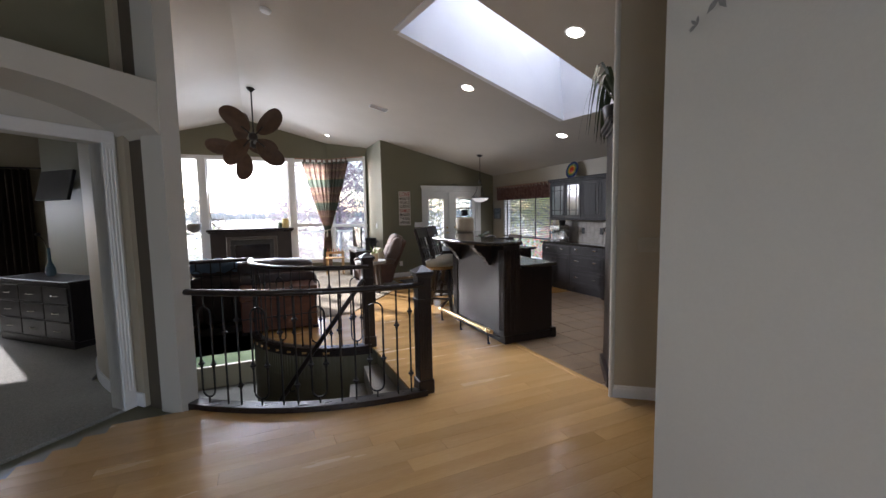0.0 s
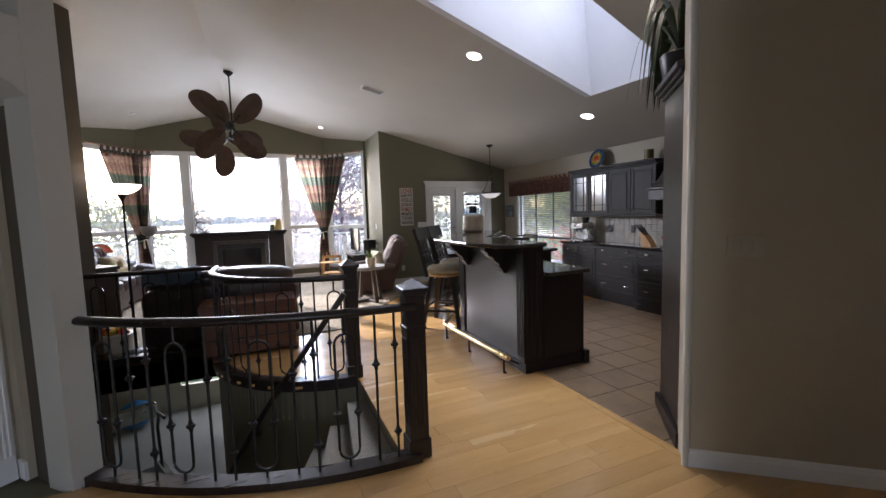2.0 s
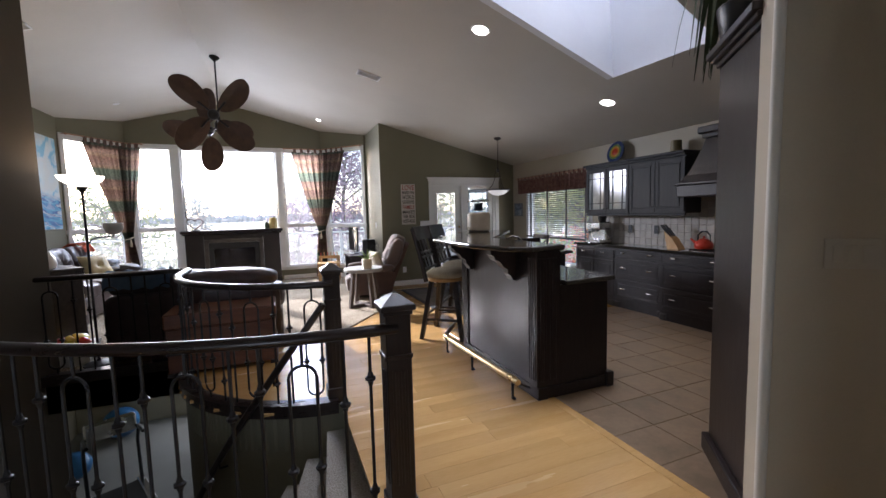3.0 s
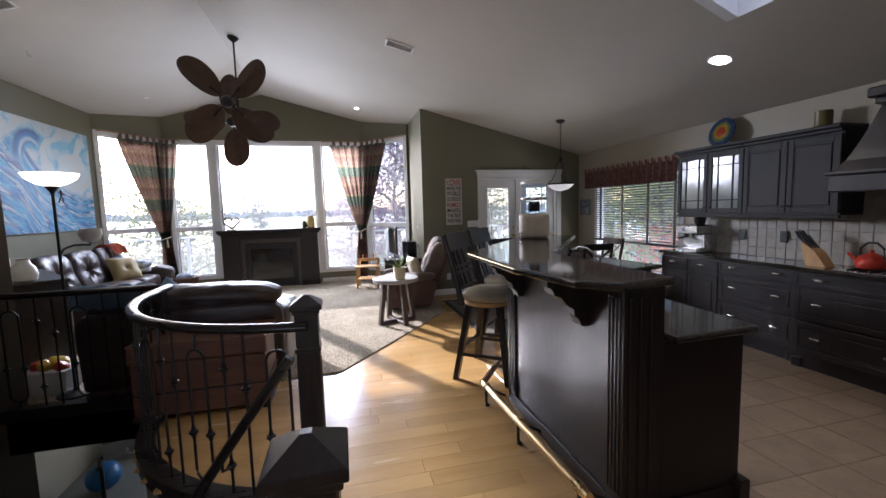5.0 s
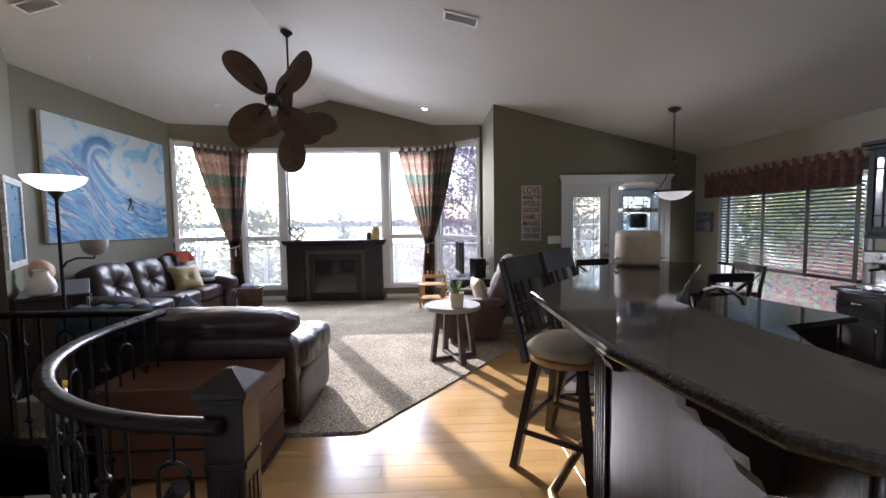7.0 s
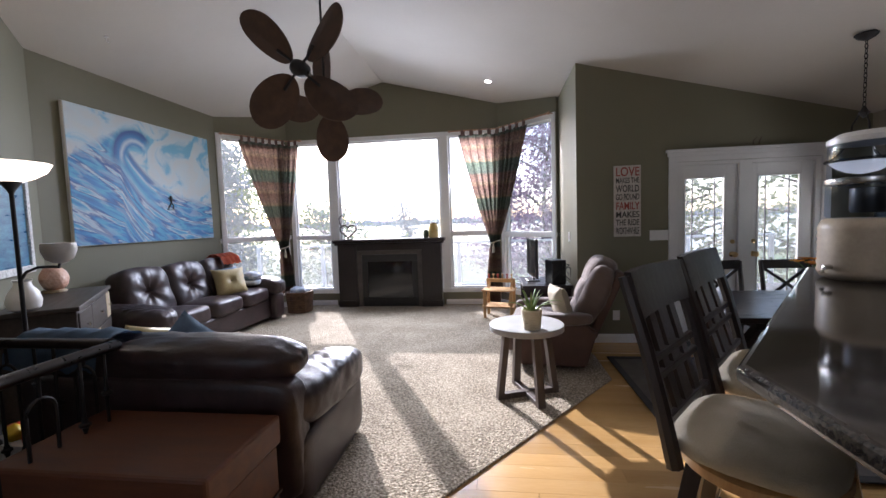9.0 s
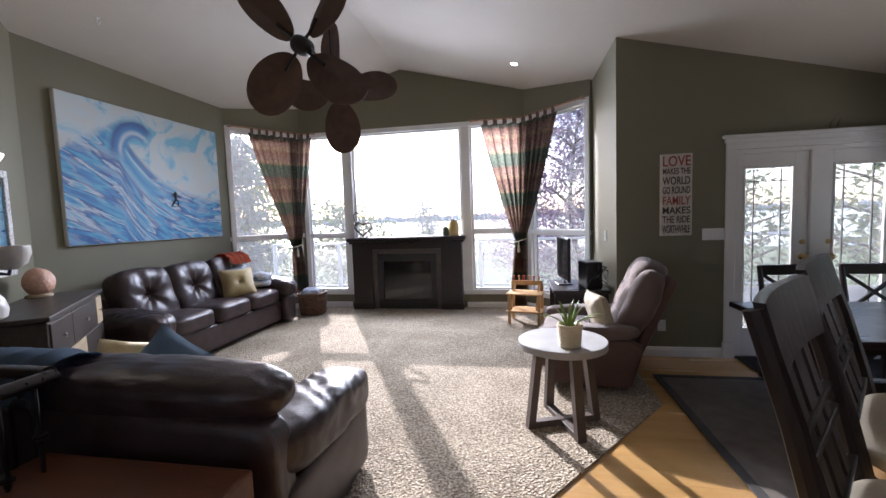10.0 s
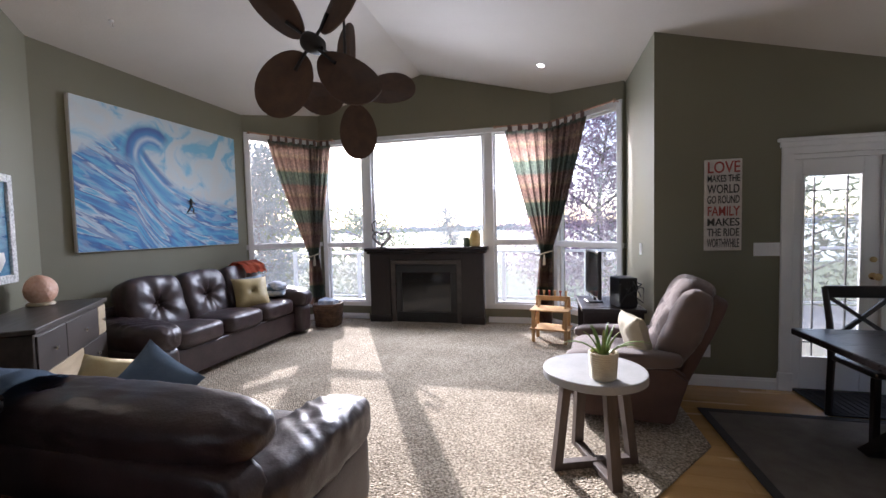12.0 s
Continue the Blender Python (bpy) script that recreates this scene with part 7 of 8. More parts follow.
vl = thing("valance", "gathered mauve patterned valance on a wooden pole", "valance", pose(6.86, 9.13, 1.80))
VAL = surface("mauve_print", (0.11, 0.045, 0.038), (0.20, 0.11, 0.085), 16, 0.9, 0.3, 120)
bm = B()
rows = []
for i in range(9):
    z = 0.27 - 0.27 * i / 8
    rows.append([bm.verts.new((-0.02 - (0.015 + 0.012 * i / 8) * math.sin(2 * math.pi * 17 * j / 170 + 0.5 * noise.noise(Vector((j * .1, z * 3, 0)))), -1.05 + 2.1 * j / 170, z + 0.006 * math.sin(j * 0.5))) for j in range(171)])
for u, v in zip(rows, rows[1:]):
    for j in range(170):
        bm.faces.new((u[j], u[j + 1], v[j + 1], v[j]))
part("cloth", bm, VAL, vl, smooth=True)
for j in range(17):
    bm = B()
    y = -1.0 + 2.0 * j / 16
    box(bm, -0.045, -0.039, y - 0.02, y + 0.02, 0.26, 0.335)
    box(bm, -0.005, 0.001, y - 0.02, y + 0.02, 0.26, 0.335)
    part("tab", bm, VAL, vl)
bm = B()
tube(bm, [(-0.02, -1.10, 0.315), (-0.02, 1.12, 0.315)], 0.012, 8)
part("pole", bm, COPPER, vl, smooth=True)
for y in (-1.0, 1.05):
    bm = B()
    tube(bm, [(-0.02, y, 0.315), (0.058, y, 0.315)], 0.008, 6)
    part("bracket", bm, COPPER, vl, smooth=True)
wp = thing("small_picture", "small square picture of a white bird on blue", "picture", pose(6.905, 10.24, 1.47, 0, 0, 90))
bm = B()
for x0, x1, z0, z1 in ((-0.15, -0.13, -0.14, 0.14), (0.13, 0.15, -0.14, 0.14), (-0.13, 0.13, -0.14, -0.12), (-0.13, 0.13, 0.12, 0.14)):
    box(bm, x0, x1, 0.0, 0.03, z0, z1, 0.003)
part("frame", bm, surface("grey_frame", (0.15, 0.16, 0.17), (0.2, 0.21, 0.22), 8, 0.5), wp)
bm = B()
box(bm, -0.13, 0.13, 0.01, 0.016, -0.12, 0.12)
part("print", bm, surface("bird_print", (0.05, 0.08, 0.12), (0.3, 0.36, 0.42), 7, 0.4, stretch=(1, 1, 2)), wp)

# pendant over the dining table
pd = thing("pendant_lamp", "dark iron pendant lamp with a white glass bowl on a chain", "pendant lamp", pose(5.73, 9.09, ceil_z(5.73)))
bm = B()
lathe(bm, [(0.01, -0.05), (0.05, -0.03), (0.07, -0.008), (0.07, 0.0)], (0, 0, 0), 18)
part("canopy", bm, IRON, pd, smooth=True)
for i in range(14):
    bm = B()
    ring = []
    for j in range(9):
        a = 2 * math.pi * j / 8
        x, z = 0.010 * math.cos(a), 0.022 * math.sin(a) - 0.055 - 0.035 * i
        ring.append((x, 0, z) if i % 2 else (0, x, z))
    tube(bm, ring, 0.0032, 5, ends=False)
    part("chain_link", bm, IRON, pd, smooth=True)
zb = -0.55
bm = B()
lathe(bm, [(0.006, zb - 0.06), (0.02, zb - 0.04), (0.035, zb - 0.02), (0.02, zb), (0.008, zb + 0.03)], (0, 0, 0), 12)
part("hub", bm, IRON, pd, smooth=True)
for i in range(3):
    a = radians(120 * i + 20)
    bm = B()
    tube(bm, [(r * math.cos(a), r * math.sin(a), z) for r, z in ((0.02, zb - 0.02), (0.06, zb - 0.10), (0.07, zb - 0.20), (0.12, zb - 0.30), (0.20, zb - 0.37))], 0.006, 6)
    part("arm", bm, IRON, pd, smooth=True)
bm = B()
tube(bm, [(0.205 * math.cos(2 * math.pi * j / 28), 0.205 * math.sin(2 * math.pi * j / 28), zb - 0.37) for j in range(29)], 0.013, 6, ends=False)
part("band", bm, IRON, pd, smooth=True)
bm = B()
lathe(bm, [(0.02, zb - 0.47), (0.09, zb - 0.455), (0.15, zb - 0.42), (0.195, zb - 0.372), (0.185, zb - 0.372), (0.14, zb - 0.41), (0.02, zb - 0.455)], (0, 0, 0), 28)
part("bowl", bm, glow("alabaster_bowl", (0.85, 0.82, 0.76), 0.12), pd, "white alabaster glass bowl", smooth=True)

# ---- dining corner ----
rug = thing("area_rug", "flat grey woven rug with a dark border under the table", "rug", pose(5.35, 8.95, 0.0))
bm = B()
box(bm, -1.19, 1.19, -0.94, 0.94, 0.008, 0.016, 0.002)
part("field", bm, RUG, rug)
bm = B()
for q in ((-1.25, 1.25, -1.0, -0.94), (-1.25, 1.25, 0.94, 1.0), (-1.25, -1.19, -0.94, 0.94), (1.19, 1.25, -0.94, 0.94)):
    box(bm, *q, 0.0085, 0.018, 0.003)
part("border", bm, RUGEDGE, rug)
dm = thing("door_mat", "dark navy rubber door mat before the french doors", "door mat", pose(5.62, 10.23, 0.0))
bm = B()
box(bm, -0.60, 0.60, -0.25, 0.25, 0.008, 0.019, 0.004)
part("mat", bm, MAT, dm)
for i in range(22):
    bm = B()
    box(bm, -0.57 + 0.052 * i, -0.545 + 0.052 * i, -0.22, 0.22, 0.019, 0.023)
    part("rib", bm, MAT, dm)
dt = thing("dining_table", "dark espresso farmhouse dining table with X trestle legs", "dining table", pose(5.42, 9.06, 0.018))
bm = B()
box(bm, -0.88, 0.88, -0.52, 0.52, 0.70, 0.742, 0.006)
part("tabletop", bm, DARKWOOD_H, dt)
bm = B()
box(bm, -0.62, 0.62, -0.36, 0.36, 0.62, 0.70)
part("apron", bm, DARKWOOD_H, dt)
for x in (-0.52, 0.52):
    for s in (-1, 1):
        bm = B()
        hexa(bm, [(x - .045, s * .36 - .05, 0.0), (x + .045, s * .36 - .05, 0.0), (x + .045, s * .36 + .05, 0.0), (x - .045, s * .36 + .05, 0.0), (x - .045, -s * .26 - .05, 0.62), (x + .045, -s * .26 - .05, 0.62), (x + .045, -s * .26 + .05, 0.62), (x - .045, -s * .26 + .05, 0.62)] if s == 1 else
             [(x - .04, s * .36 - .05, 0.0), (x + .04, s * .36 - .05, 0.0), (x + .04, s * .36 + .05, 0.0), (x - .04, s * .36 + .05, 0.0), (x - .04, -s * .26 - .05, 0.62), (x + .04, -s * .26 - .05, 0.62), (x + .04, -s * .26 + .05, 0.62), (x - .04, -s * .26 + .05, 0.62)])
        part("trestle_leg", bm, DARKWOOD, dt)
bm = B()
box(bm, -0.52, 0.52, -0.04, 0.04, 0.26, 0.34, 0.004)
part("stretcher", bm, DARKWOOD_H, dt)


def x_chair(m, label):
    """Faces local +y."""
    root = thing("dining_chair", label, "chair", m, group="dining chairs")
    bm = B()
    box(bm, -0.22, 0.22, -0.20, 0.23, 0.43, 0.47, 0.01)
    part("seat", bm, DARKWOOD_H, root)
    for s in (-1, 1):
        bm = B()
        box(bm, s * 0.20 - 0.02, s * 0.20 + 0.02, 0.18, 0.22, 0.0, 0.43, 0.004)
        part("leg", bm, DARKWOOD, root)
        bm = B()
        tube(bm, [(s * 0.20, -0.22, 0.0), (s * 0.205, -0.19, 0.43), (s * 0.21, -0.21, 0.7), (s * 0.215, -0.26, 0.96)], [0.022, 0.024, 0.022, 0.02], 8)
        part("back_leg", bm, DARKWOOD, root, smooth=True)
    bm = B()
    box(bm, -0.22, 0.22, -0.275, -0.24, 0.88, 0.97, 0.008)
    part("crest_rail", bm, DARKWOOD, root)
    bm = B()
    box(bm, -0.20, 0.20, -0.215, -0.19, 0.54, 0.585, 0.005)
    part("lower_rail", bm, DARKWOOD, root)
    for s in (-1, 1):
        bm = B()
        o = 0.004 * s
        hexa(bm, [(-s * .20 - .022, -.205 + o, .575), (-s * .20 + .022, -.205 + o, .575), (-s * .20 + .022, -.187 + o, .575), (-s * .20 - .022, -.187 + o, .575), (s * .20 - .022, -.262 + o, .89), (s * .20 + .022, -.262 + o, .89), (s * .20 + .022, -.244 + o, .89), (s * .20 - .022, -.244 + o, .89)])
        part("cross_splat", bm, DARKWOOD, root)
    return root


xc = x_chair(pose(5.81, 9.78, 0.018, 0, 0, 178), "espresso dining chair with an X back before the french doors")
for px, py, rz in ((5.20, 9.77, 182), (6.42, 9.12, 92), (5.86, 8.60, 2)):
    copy_thing(xc, pose(px, py, 0.018, 0, 0, rz))
vf = thing("flower_vase", "clear glass vase of orange and red flowers on the table", "vase", pose(5.47, 9.12, 0.762))
bm = B()
lathe(bm, [(0.05, 0), (0.055, 0.01), (0.06, 0.12), (0.075, 0.22), (0.07, 0.22), (0.055, 0.12), (0.045, 0.015)], (0, 0, 0), 20)
part("glass", bm, clear("vase_glass", (0.9, 0.95, 0.93), 0.02), vf, smooth=True)
STEM, FLO, FLR = surface("flower_stem", (0.06, 0.13, 0.03), (0.1, 0.18, 0.05), 9, 0.6), surface("orange_petal", (0.65, 0.22, 0.02), (0.75, 0.35, 0.03), 9, 0.6), surface("red_petal", (0.4, 0.02, 0.04), (0.5, 0.04, 0.06), 9, 0.6)
random.seed(5)
for i in range(11):
    a, r = random.uniform(0, 6.28), random.uniform(0.04, 0.19)
    h = 0.36 - 0.5 * r + random.uniform(-0.03, 0.03)
    x, y = r * math.cos(a), r * math.sin(a)
    bm = B()
    tube(bm, [(0.02 * math.cos(a + 2), 0.02 * math.sin(a + 2), 0.02), (x * 0.3, y * 0.3, 0.2), (x, y, h)], 0.004, 5)
    part("stem", bm, STEM, vf, smooth=True)
    bm = B()
    for q in range(12):
        b_ = q * math.pi / 6
        c, s = math.cos(b_), math.sin(b_)
        v = [bm.verts.new((x + 0.008 * c, y + 0.008 * s, h)), bm.verts.new((x + 0.035 * c - 0.012 * s, y + 0.035 * s + 0.012 * c, h + 0.014)), bm.verts.new((x + 0.055 * c, y + 0.055 * s, h + 0.006)), bm.verts.new((x + 0.035 * c + 0.012 * s, y + 0.035 * s - 0.012 * c, h + 0.012))]
        bm.faces.new(v)
    lathe(bm, [(0.016, -0.004), (0.018, 0.006), (0.008, 0.014)], (x, y, h), 8)
    part("blossom", bm, FLR if i % 4 == 3 else FLO, vf)

# ---- hall ----
tc_ = thing("pantry_cabinet", "tall espresso pantry cabinet beside the hall wall", "cabinet", pose(4.28, 4.14, 0, 0, 0, -40))
# local x runs along the cabinet's front, away from the hall; the body lies behind at -y
bm = B()
box(bm, 0.0, 1.2, -0.58, 0.0, 0.1, 2.18, 0.004)
part("body", bm, DARKWOOD, tc_)
bm = B()
box(bm, -0.03, 1.2, -0.58, 0.03, 0.0, 0.10, 0.006)
part("plinth", bm, DARKWOOD, tc_)
bm = B()
for i, (o, z0, z1) in enumerate(((0.015, 2.18, 2.21), (0.035, 2.21, 2.235), (0.055, 2.235, 2.275))):
    box(bm, -o, 1.2, -0.58, o, z0, z1, 0.005)
part("crown", bm, DARKWOOD, tc_, "stepped crown moulding")
for i in range(2):
    bm = B()
    box(bm, 0.01 + 0.6 * i, 0.59 + 0.6 * i, 0.0, 0.018, 0.12, 2.15, 0.003)
    part("cabinet_door", bm, DARKWOOD, tc_)
PALM = surface("dusty_palm_leaf", (0.025, 0.04, 0.018), (0.06, 0.08, 0.035), 7, 0.6, 0.05, 60)
pm = thing("palm_plant", "drooping dark green palm on top of the pantry cabinet", "plant", pose(4.24, 4.00, 2.275))
bm = B()
lathe(bm, [(0.08, 0), (0.10, 0.02), (0.12, 0.16), (0.11, 0.17)], (0, 0, 0), 16)
part("pot", bm, BLACK, pm, smooth=True)
random.seed(11)
for i in range(30):
    a, l = random.uniform(0, 6.28), random.uniform(0.28, 0.46)
    rise = random.uniform(0.15, 0.40)
    bm = B()
    prev = None
    d, e = Vector((math.cos(a), math.sin(a), 0)), Vector((-math.sin(a), math.cos(a), 0))
    for j in range(8):
        t = j / 7
        p = d * l * t * (1 - 0.25 * t) + Vector((0, 0, 0.16 + rise * math.sin(math.pi * min(1, t * 0.95)) * 1.2 - 0.32 * t * t))
        w_ = 0.020 * math.sin(math.pi * (0.12 + 0.86 * t))
        cur = [bm.verts.new(p - e * w_ + Vector((0, 0, 0.006))), bm.verts.new(p), bm.verts.new(p + e * w_ + Vector((0, 0, 0.006)))]
        if prev:
            bm.faces.new((prev[0], cur[0], cur[1], prev[1]))
            bm.faces.new((prev[1], cur[1], cur[2], prev[2]))
        prev = cur
    part("frond", bm, PALM, pm, smooth=True)
mh = along((6.80, 1.16), (3.80, 3.59))
plate("light_switch", mh @ pose(3.603, 0.001, 1.24, 0, 0, 180), 0.17, 0.115, 3, "almond three-gang switch plate on the hall wall", surface("almond_plastic", (0.40, 0.37, 0.30), (0.44, 0.41, 0.33), 5, 0.4, 0.02))
dc = thing("wall_decal", "faded dark branch and bird decal high on the hall wall", "wall decal", pose(2.648, 1.9, 2.3, 0, 0, -90))
DEC = surface("grey_decal", (0.17, 0.17, 0.165), (0.26, 0.255, 0.24), 12, 0.6, 0)
random.seed(3)
for i, (x, z, s) in enumerate(((-0.28, -0.16, 0.028), (-0.21, -0.10, 0.05), (-0.13, -0.02, 0.045), (0.0, 0.10, 0.07), (0.1, 0.16, 0.07))):
    bm = B()
    for q in range(4):
        a = random.uniform(0, 6.28)
        c, t = math.cos(a), math.sin(a)
        v = [bm.verts.new((x + s * u * c - s * w_ * t, -0.002 - 0.0015 * q, z + s * u * t + s * w_ * c)) for u, w_ in ((0, -.1), (.6, -.22), (1.1, 0), (.6, .22), (0, .1))]
        bm.faces.new(v)
    part("decal_leaf", bm, DEC, dc)

# bedroom seen through the doorway
bc = thing("door_2", "white fluted casing of the open bedroom doorway", "door casing", along(D0.xy, D1.xy), kind="structure")
bm = B()
for u in (0.28, 1.55):
    s = -1 if u < 1 else 1
    box(bm, min(u, u + s * 0.09), max(u, u + s * 0.09), 0.0, 0.022, 0.0, 2.08, 0.003)
    for i in range(3):
        q = u + s * (0.018 + 0.024 * i)
        box(bm, min(q, q + s * 0.012), max(q, q + s * 0.012), 0.02, 0.028, 0.15, 2.04, 0.002)
box(bm, 0.19, 1.64, 0.0, 0.024, 2.08, 2.17, 0.004)
box(bm, 0.262, 0.28, -0.14, 0.0, 0.0, 2.08)
part("casing", bm, WHITE, bc)
bm = B()
box(bm, 0.255, 0.262, -0.09, -0.03, 0.98, 1.06)
part("strike_plate", bm, CHROME, bc)
dr = thing("dresser", "long black six-drawer dresser on the bedroom carpet", "dresser", pose(-1.12, 7.90, 0.006, 0, 0, -45))
bm = B()
box(bm, -0.75, 0.75, -0.22, 0.22, 0.07, 0.76, 0.005)
box(bm, -0.77, 0.77, -0.24, 0.22, 0.76, 0.79, 0.006)
part("body", bm, CAB, dr)
bm = B()
prism(bm, [(-0.76, -0.23), (0.76, -0.23), (0.76, -0.19), (-0.76, -0.19)], 0.0, 0.09)
box(bm, -0.76, -0.7, -0.19, 0.2, 0, 0.07)
box(bm, 0.7, 0.76, -0.19, 0.2, 0, 0.07)
part("plinth", bm, CAB, dr)
for r in range(3):
    for c in range(3):
        x0 = -0.73 + 0.49 * c
        bm = B()
        box(bm, x0, x0 + 0.47, -0.238, -0.22, 0.11 + 0.21 * r, 0.30 + 0.21 * r, 0.005)
        d = part("drawer", bm, CAB, dr)
        bm = B()
        tube(bm, [(x0 + 0.17, -0.24, 0.2 + 0.21 * r), (x0 + 0.2, -0.262, 0.2 + 0.21 * r), (x0 + 0.27, -0.262, 0.2 + 0.21 * r), (x0 + 0.3, -0.24, 0.2 + 0.21 * r)], 0.006, 6)
        part("handle", bm, CHROME, d, smooth=True)
bv = thing("bottle_vase", "slim blue glass bottle vase with a dried flower on the dresser", "vase", pose(-1.18, 8.02, 0.796))
bm = B()
lathe(bm, [(0.035, 0), (0.055, 0.03), (0.05, 0.10), (0.02, 0.18), (0.015, 0.34), (0.02, 0.36), (0.012, 0.35)], (0, 0, 0), 16)
part("bottle", bm, surface("blue_glass", (0.12, 0.22, 0.32), (0.2, 0.32, 0.42), 5, 0.08), bv, smooth=True)
bm = B()
tube(bm, [(0, 0, 0.3), (-0.03, 0, 0.45), (-0.08, 0, 0.52)], 0.004, 5)
lathe(bm, [(0.01, 0), (0.035, 0.02), (0.02, 0.045)], (-0.09, 0, 0.51), 10)
part("dried_flower", bm, BLACK, bv, smooth=True)
tvw = thing("wall_television", "black television on a bracket high on the bedroom wall", "television", pose(-1.0, 8.40, 1.95, 0, 0, -45))
bm = B()
box(bm, -0.35, 0.35, -0.06, -0.02, -0.2, 0.2, 0.006, pose(0, -0.15, 0, -14))
part("screen_shell", bm, BLACK, tvw)
bm = B()
box(bm, -0.04, 0.04, -0.18, 0.06, -0.05, 0.05, 0.004)
part("bracket", bm, IRON, tvw)
wpc = thing("photo_frame", "small pale printed card pinned to the bedroom wall", "picture", pose(-0.56, 7.98, 1.42, 0, 0, -45))
bm = B()
box(bm, -0.10, 0.10, -0.025, -0.012, -0.14, 0.14, 0.002)
part("card", bm, CERAMIC, wpc)
bm = B()
for i in range(2):
    for j in range(2):
        box(bm, -0.08 + 0.085 * i, -0.005 + 0.085 * i, -0.028, -0.025, -0.11 + 0.115 * j, -0.01 + 0.115 * j)
part("print_block", bm, STRIPE, wpc)

# dark drape on the bedroom wall
bd = thing("bedroom_drape", "long dark brown drape beside the bedroom window", "curtain", pose(-2.34, 9.85, 0.006))
bm = B()
rows = []
for i in range(12):
    z = 2.3 - 2.29 * i / 11
    rows.append([bm.verts.new((-0.38 + 0.76 * j / 80, 0.05 * math.sin(2 * math.pi * 9 * j / 80 + 0.6 * noise.noise(Vector((j * .1, z, 2)))), z)) for j in range(81)])
for u, v in zip(rows, rows[1:]):
    for j in range(80):
        bm.faces.new((u[j], u[j + 1], v[j + 1], v[j]))
part("cloth", bm, surface("dark_brown_drape", (0.03, 0.018, 0.014), (0.045, 0.028, 0.022), 8, 0.85, 0.3, 120), bd, smooth=True)
bm = B()
tube(bm, [(-0.7, 0.0, 2.32), (0.7, 0.0, 2.32)], 0.015, 8)
part("pole", bm, IRON, bd, smooth=True)

# ---- ceiling fittings ----
def tilt_at(x):
    return math.degrees(math.atan(0.249)) if x > RIDGE else -math.degrees(math.atan(0.265))


for x, y, r, lit in ((4.035, 4.312, 0.082, True), (3.936, 6.258, 0.082, True), (5.814, 6.556, 0.082, True), (2.93, 11.633, 0.045, True), (-0.47, 11.50, 0.045, False)):
    dl = thing("recessed_light", "round recessed ceiling light" + (" switched on" if lit else ""), "recessed light", pose(x, y, ceil_z(x)) @ pose(0, 0, 0, 0, tilt_at(x), 0), group="recessed lights")
    bm = B()
    lathe(bm, [(r * 0.8, -0.004), (r * 1.12, -0.006), (r * 1.2, -0.001), (r * 0.8, -0.001)], (0, 0, 0), 28)
    part("trim_ring", bm, WHITE, dl, smooth=True)
    bm = B()
    lathe(bm, [(r * 0.86, -0.011), (r * 0.9, -0.0065)], (0, 0, 0), 24)
    part("lens", bm, LITLAMP if lit else WHITE, dl)
    if lit:
        sp = new("downlight", bpy.data.lights.new("downlight", "SPOT"))
        sp.data.energy, sp.data.color, sp.data.spot_size, sp.data.spot_blend, sp.data.shadow_soft_size = 7 if r > 0.05 else 2, (1, 0.84, 0.64), radians(110), 0.7, 0.09
        sp.location = (x, y, ceil_z(x) - 0.03)
vt = thing("ceiling_vent", "white rectangular ceiling vent grille", "vent", pose(3.289, 8.348, ceil_z(3.289)) @ pose(0, 0, 0, 0, tilt_at(3.3), 0))
bm = B()
for q in ((-0.16, 0.16, -0.085, -0.065), (-0.16, 0.16, 0.065, 0.085), (-0.16, -0.14, -0.065, 0.065), (0.14, 0.16, -0.065, 0.065)):
    box(bm, *q, -0.012, -0.001, 0.002)
part("frame", bm, WHITE, vt)
for i in range(8):
    bm = B()
    box(bm, -0.14, 0.14, -0.008, 0.008, -0.001, 0.001, 0, pose(0, -0.056 + 0.016 * i, -0.007, 35))
    part("slat", bm, WHITE, vt)
v2 = copy_thing(vt, pose(-0.46, 8.39, ceil_z(-0.46)) @ pose(0, 0, 0, 0, tilt_at(0.1), 0))
sd = thing("smoke_detector", "round white smoke detector on the ceiling", "smoke detector", pose(1.46, 6.38, ceil_z(1.46)) @ pose(0, 0, 0, 0, tilt_at(1.55), 0))
bm = B()
lathe(bm, [(0.04, -0.035), (0.055, -0.03), (0.062, -0.012), (0.065, -0.001)], (0, 0, 0), 24)
part("cover", bm, WHITE, sd, smooth=True)

hk = thing("ceiling_hook", "small white ceiling hook above the long sofa", "hook", pose(-0.78, 9.33, ceil_z(-0.78)))
bm = B()
lathe(bm, [(0.008, -0.012), (0.018, -0.008), (0.02, 0.004)], (0, 0, 0), 12)
tube(bm, [(0, 0, -0.01), (0, 0, -0.045), (0.012, 0, -0.062), (0.026, 0, -0.056), (0.028, 0, -0.04)], 0.004, 6)
part("hook_body", bm, WHITE, hk, smooth=True)

# outlets in the backsplash
for y in (7.2, 6.75):
    root = thing("wall_outlet", "black backsplash outlet plate above the counter", "outlet", pose(6.898, y, 1.13, 0, 0, -90))
    bm = B()
    box(bm, -0.036, 0.036, -0.007, 0.0, -0.058, 0.058, 0.002)
    part("plate", bm, BLACK, root)
    bm = B()
    for z in (-0.022, 0.022):
        box(bm, -0.016, 0.016, -0.010, -0.007, z - 0.014, z + 0.014, 0.002)
    part("socket", bm, BLACK, root)

# ---- outside ----
DECKW = surface("grey_deck_boards", (0.26, 0.24, 0.22), (0.34, 0.32, 0.29), 4, 0.7, 0.2, 40, stretch=(4, 0.6, 1))
bm = B()
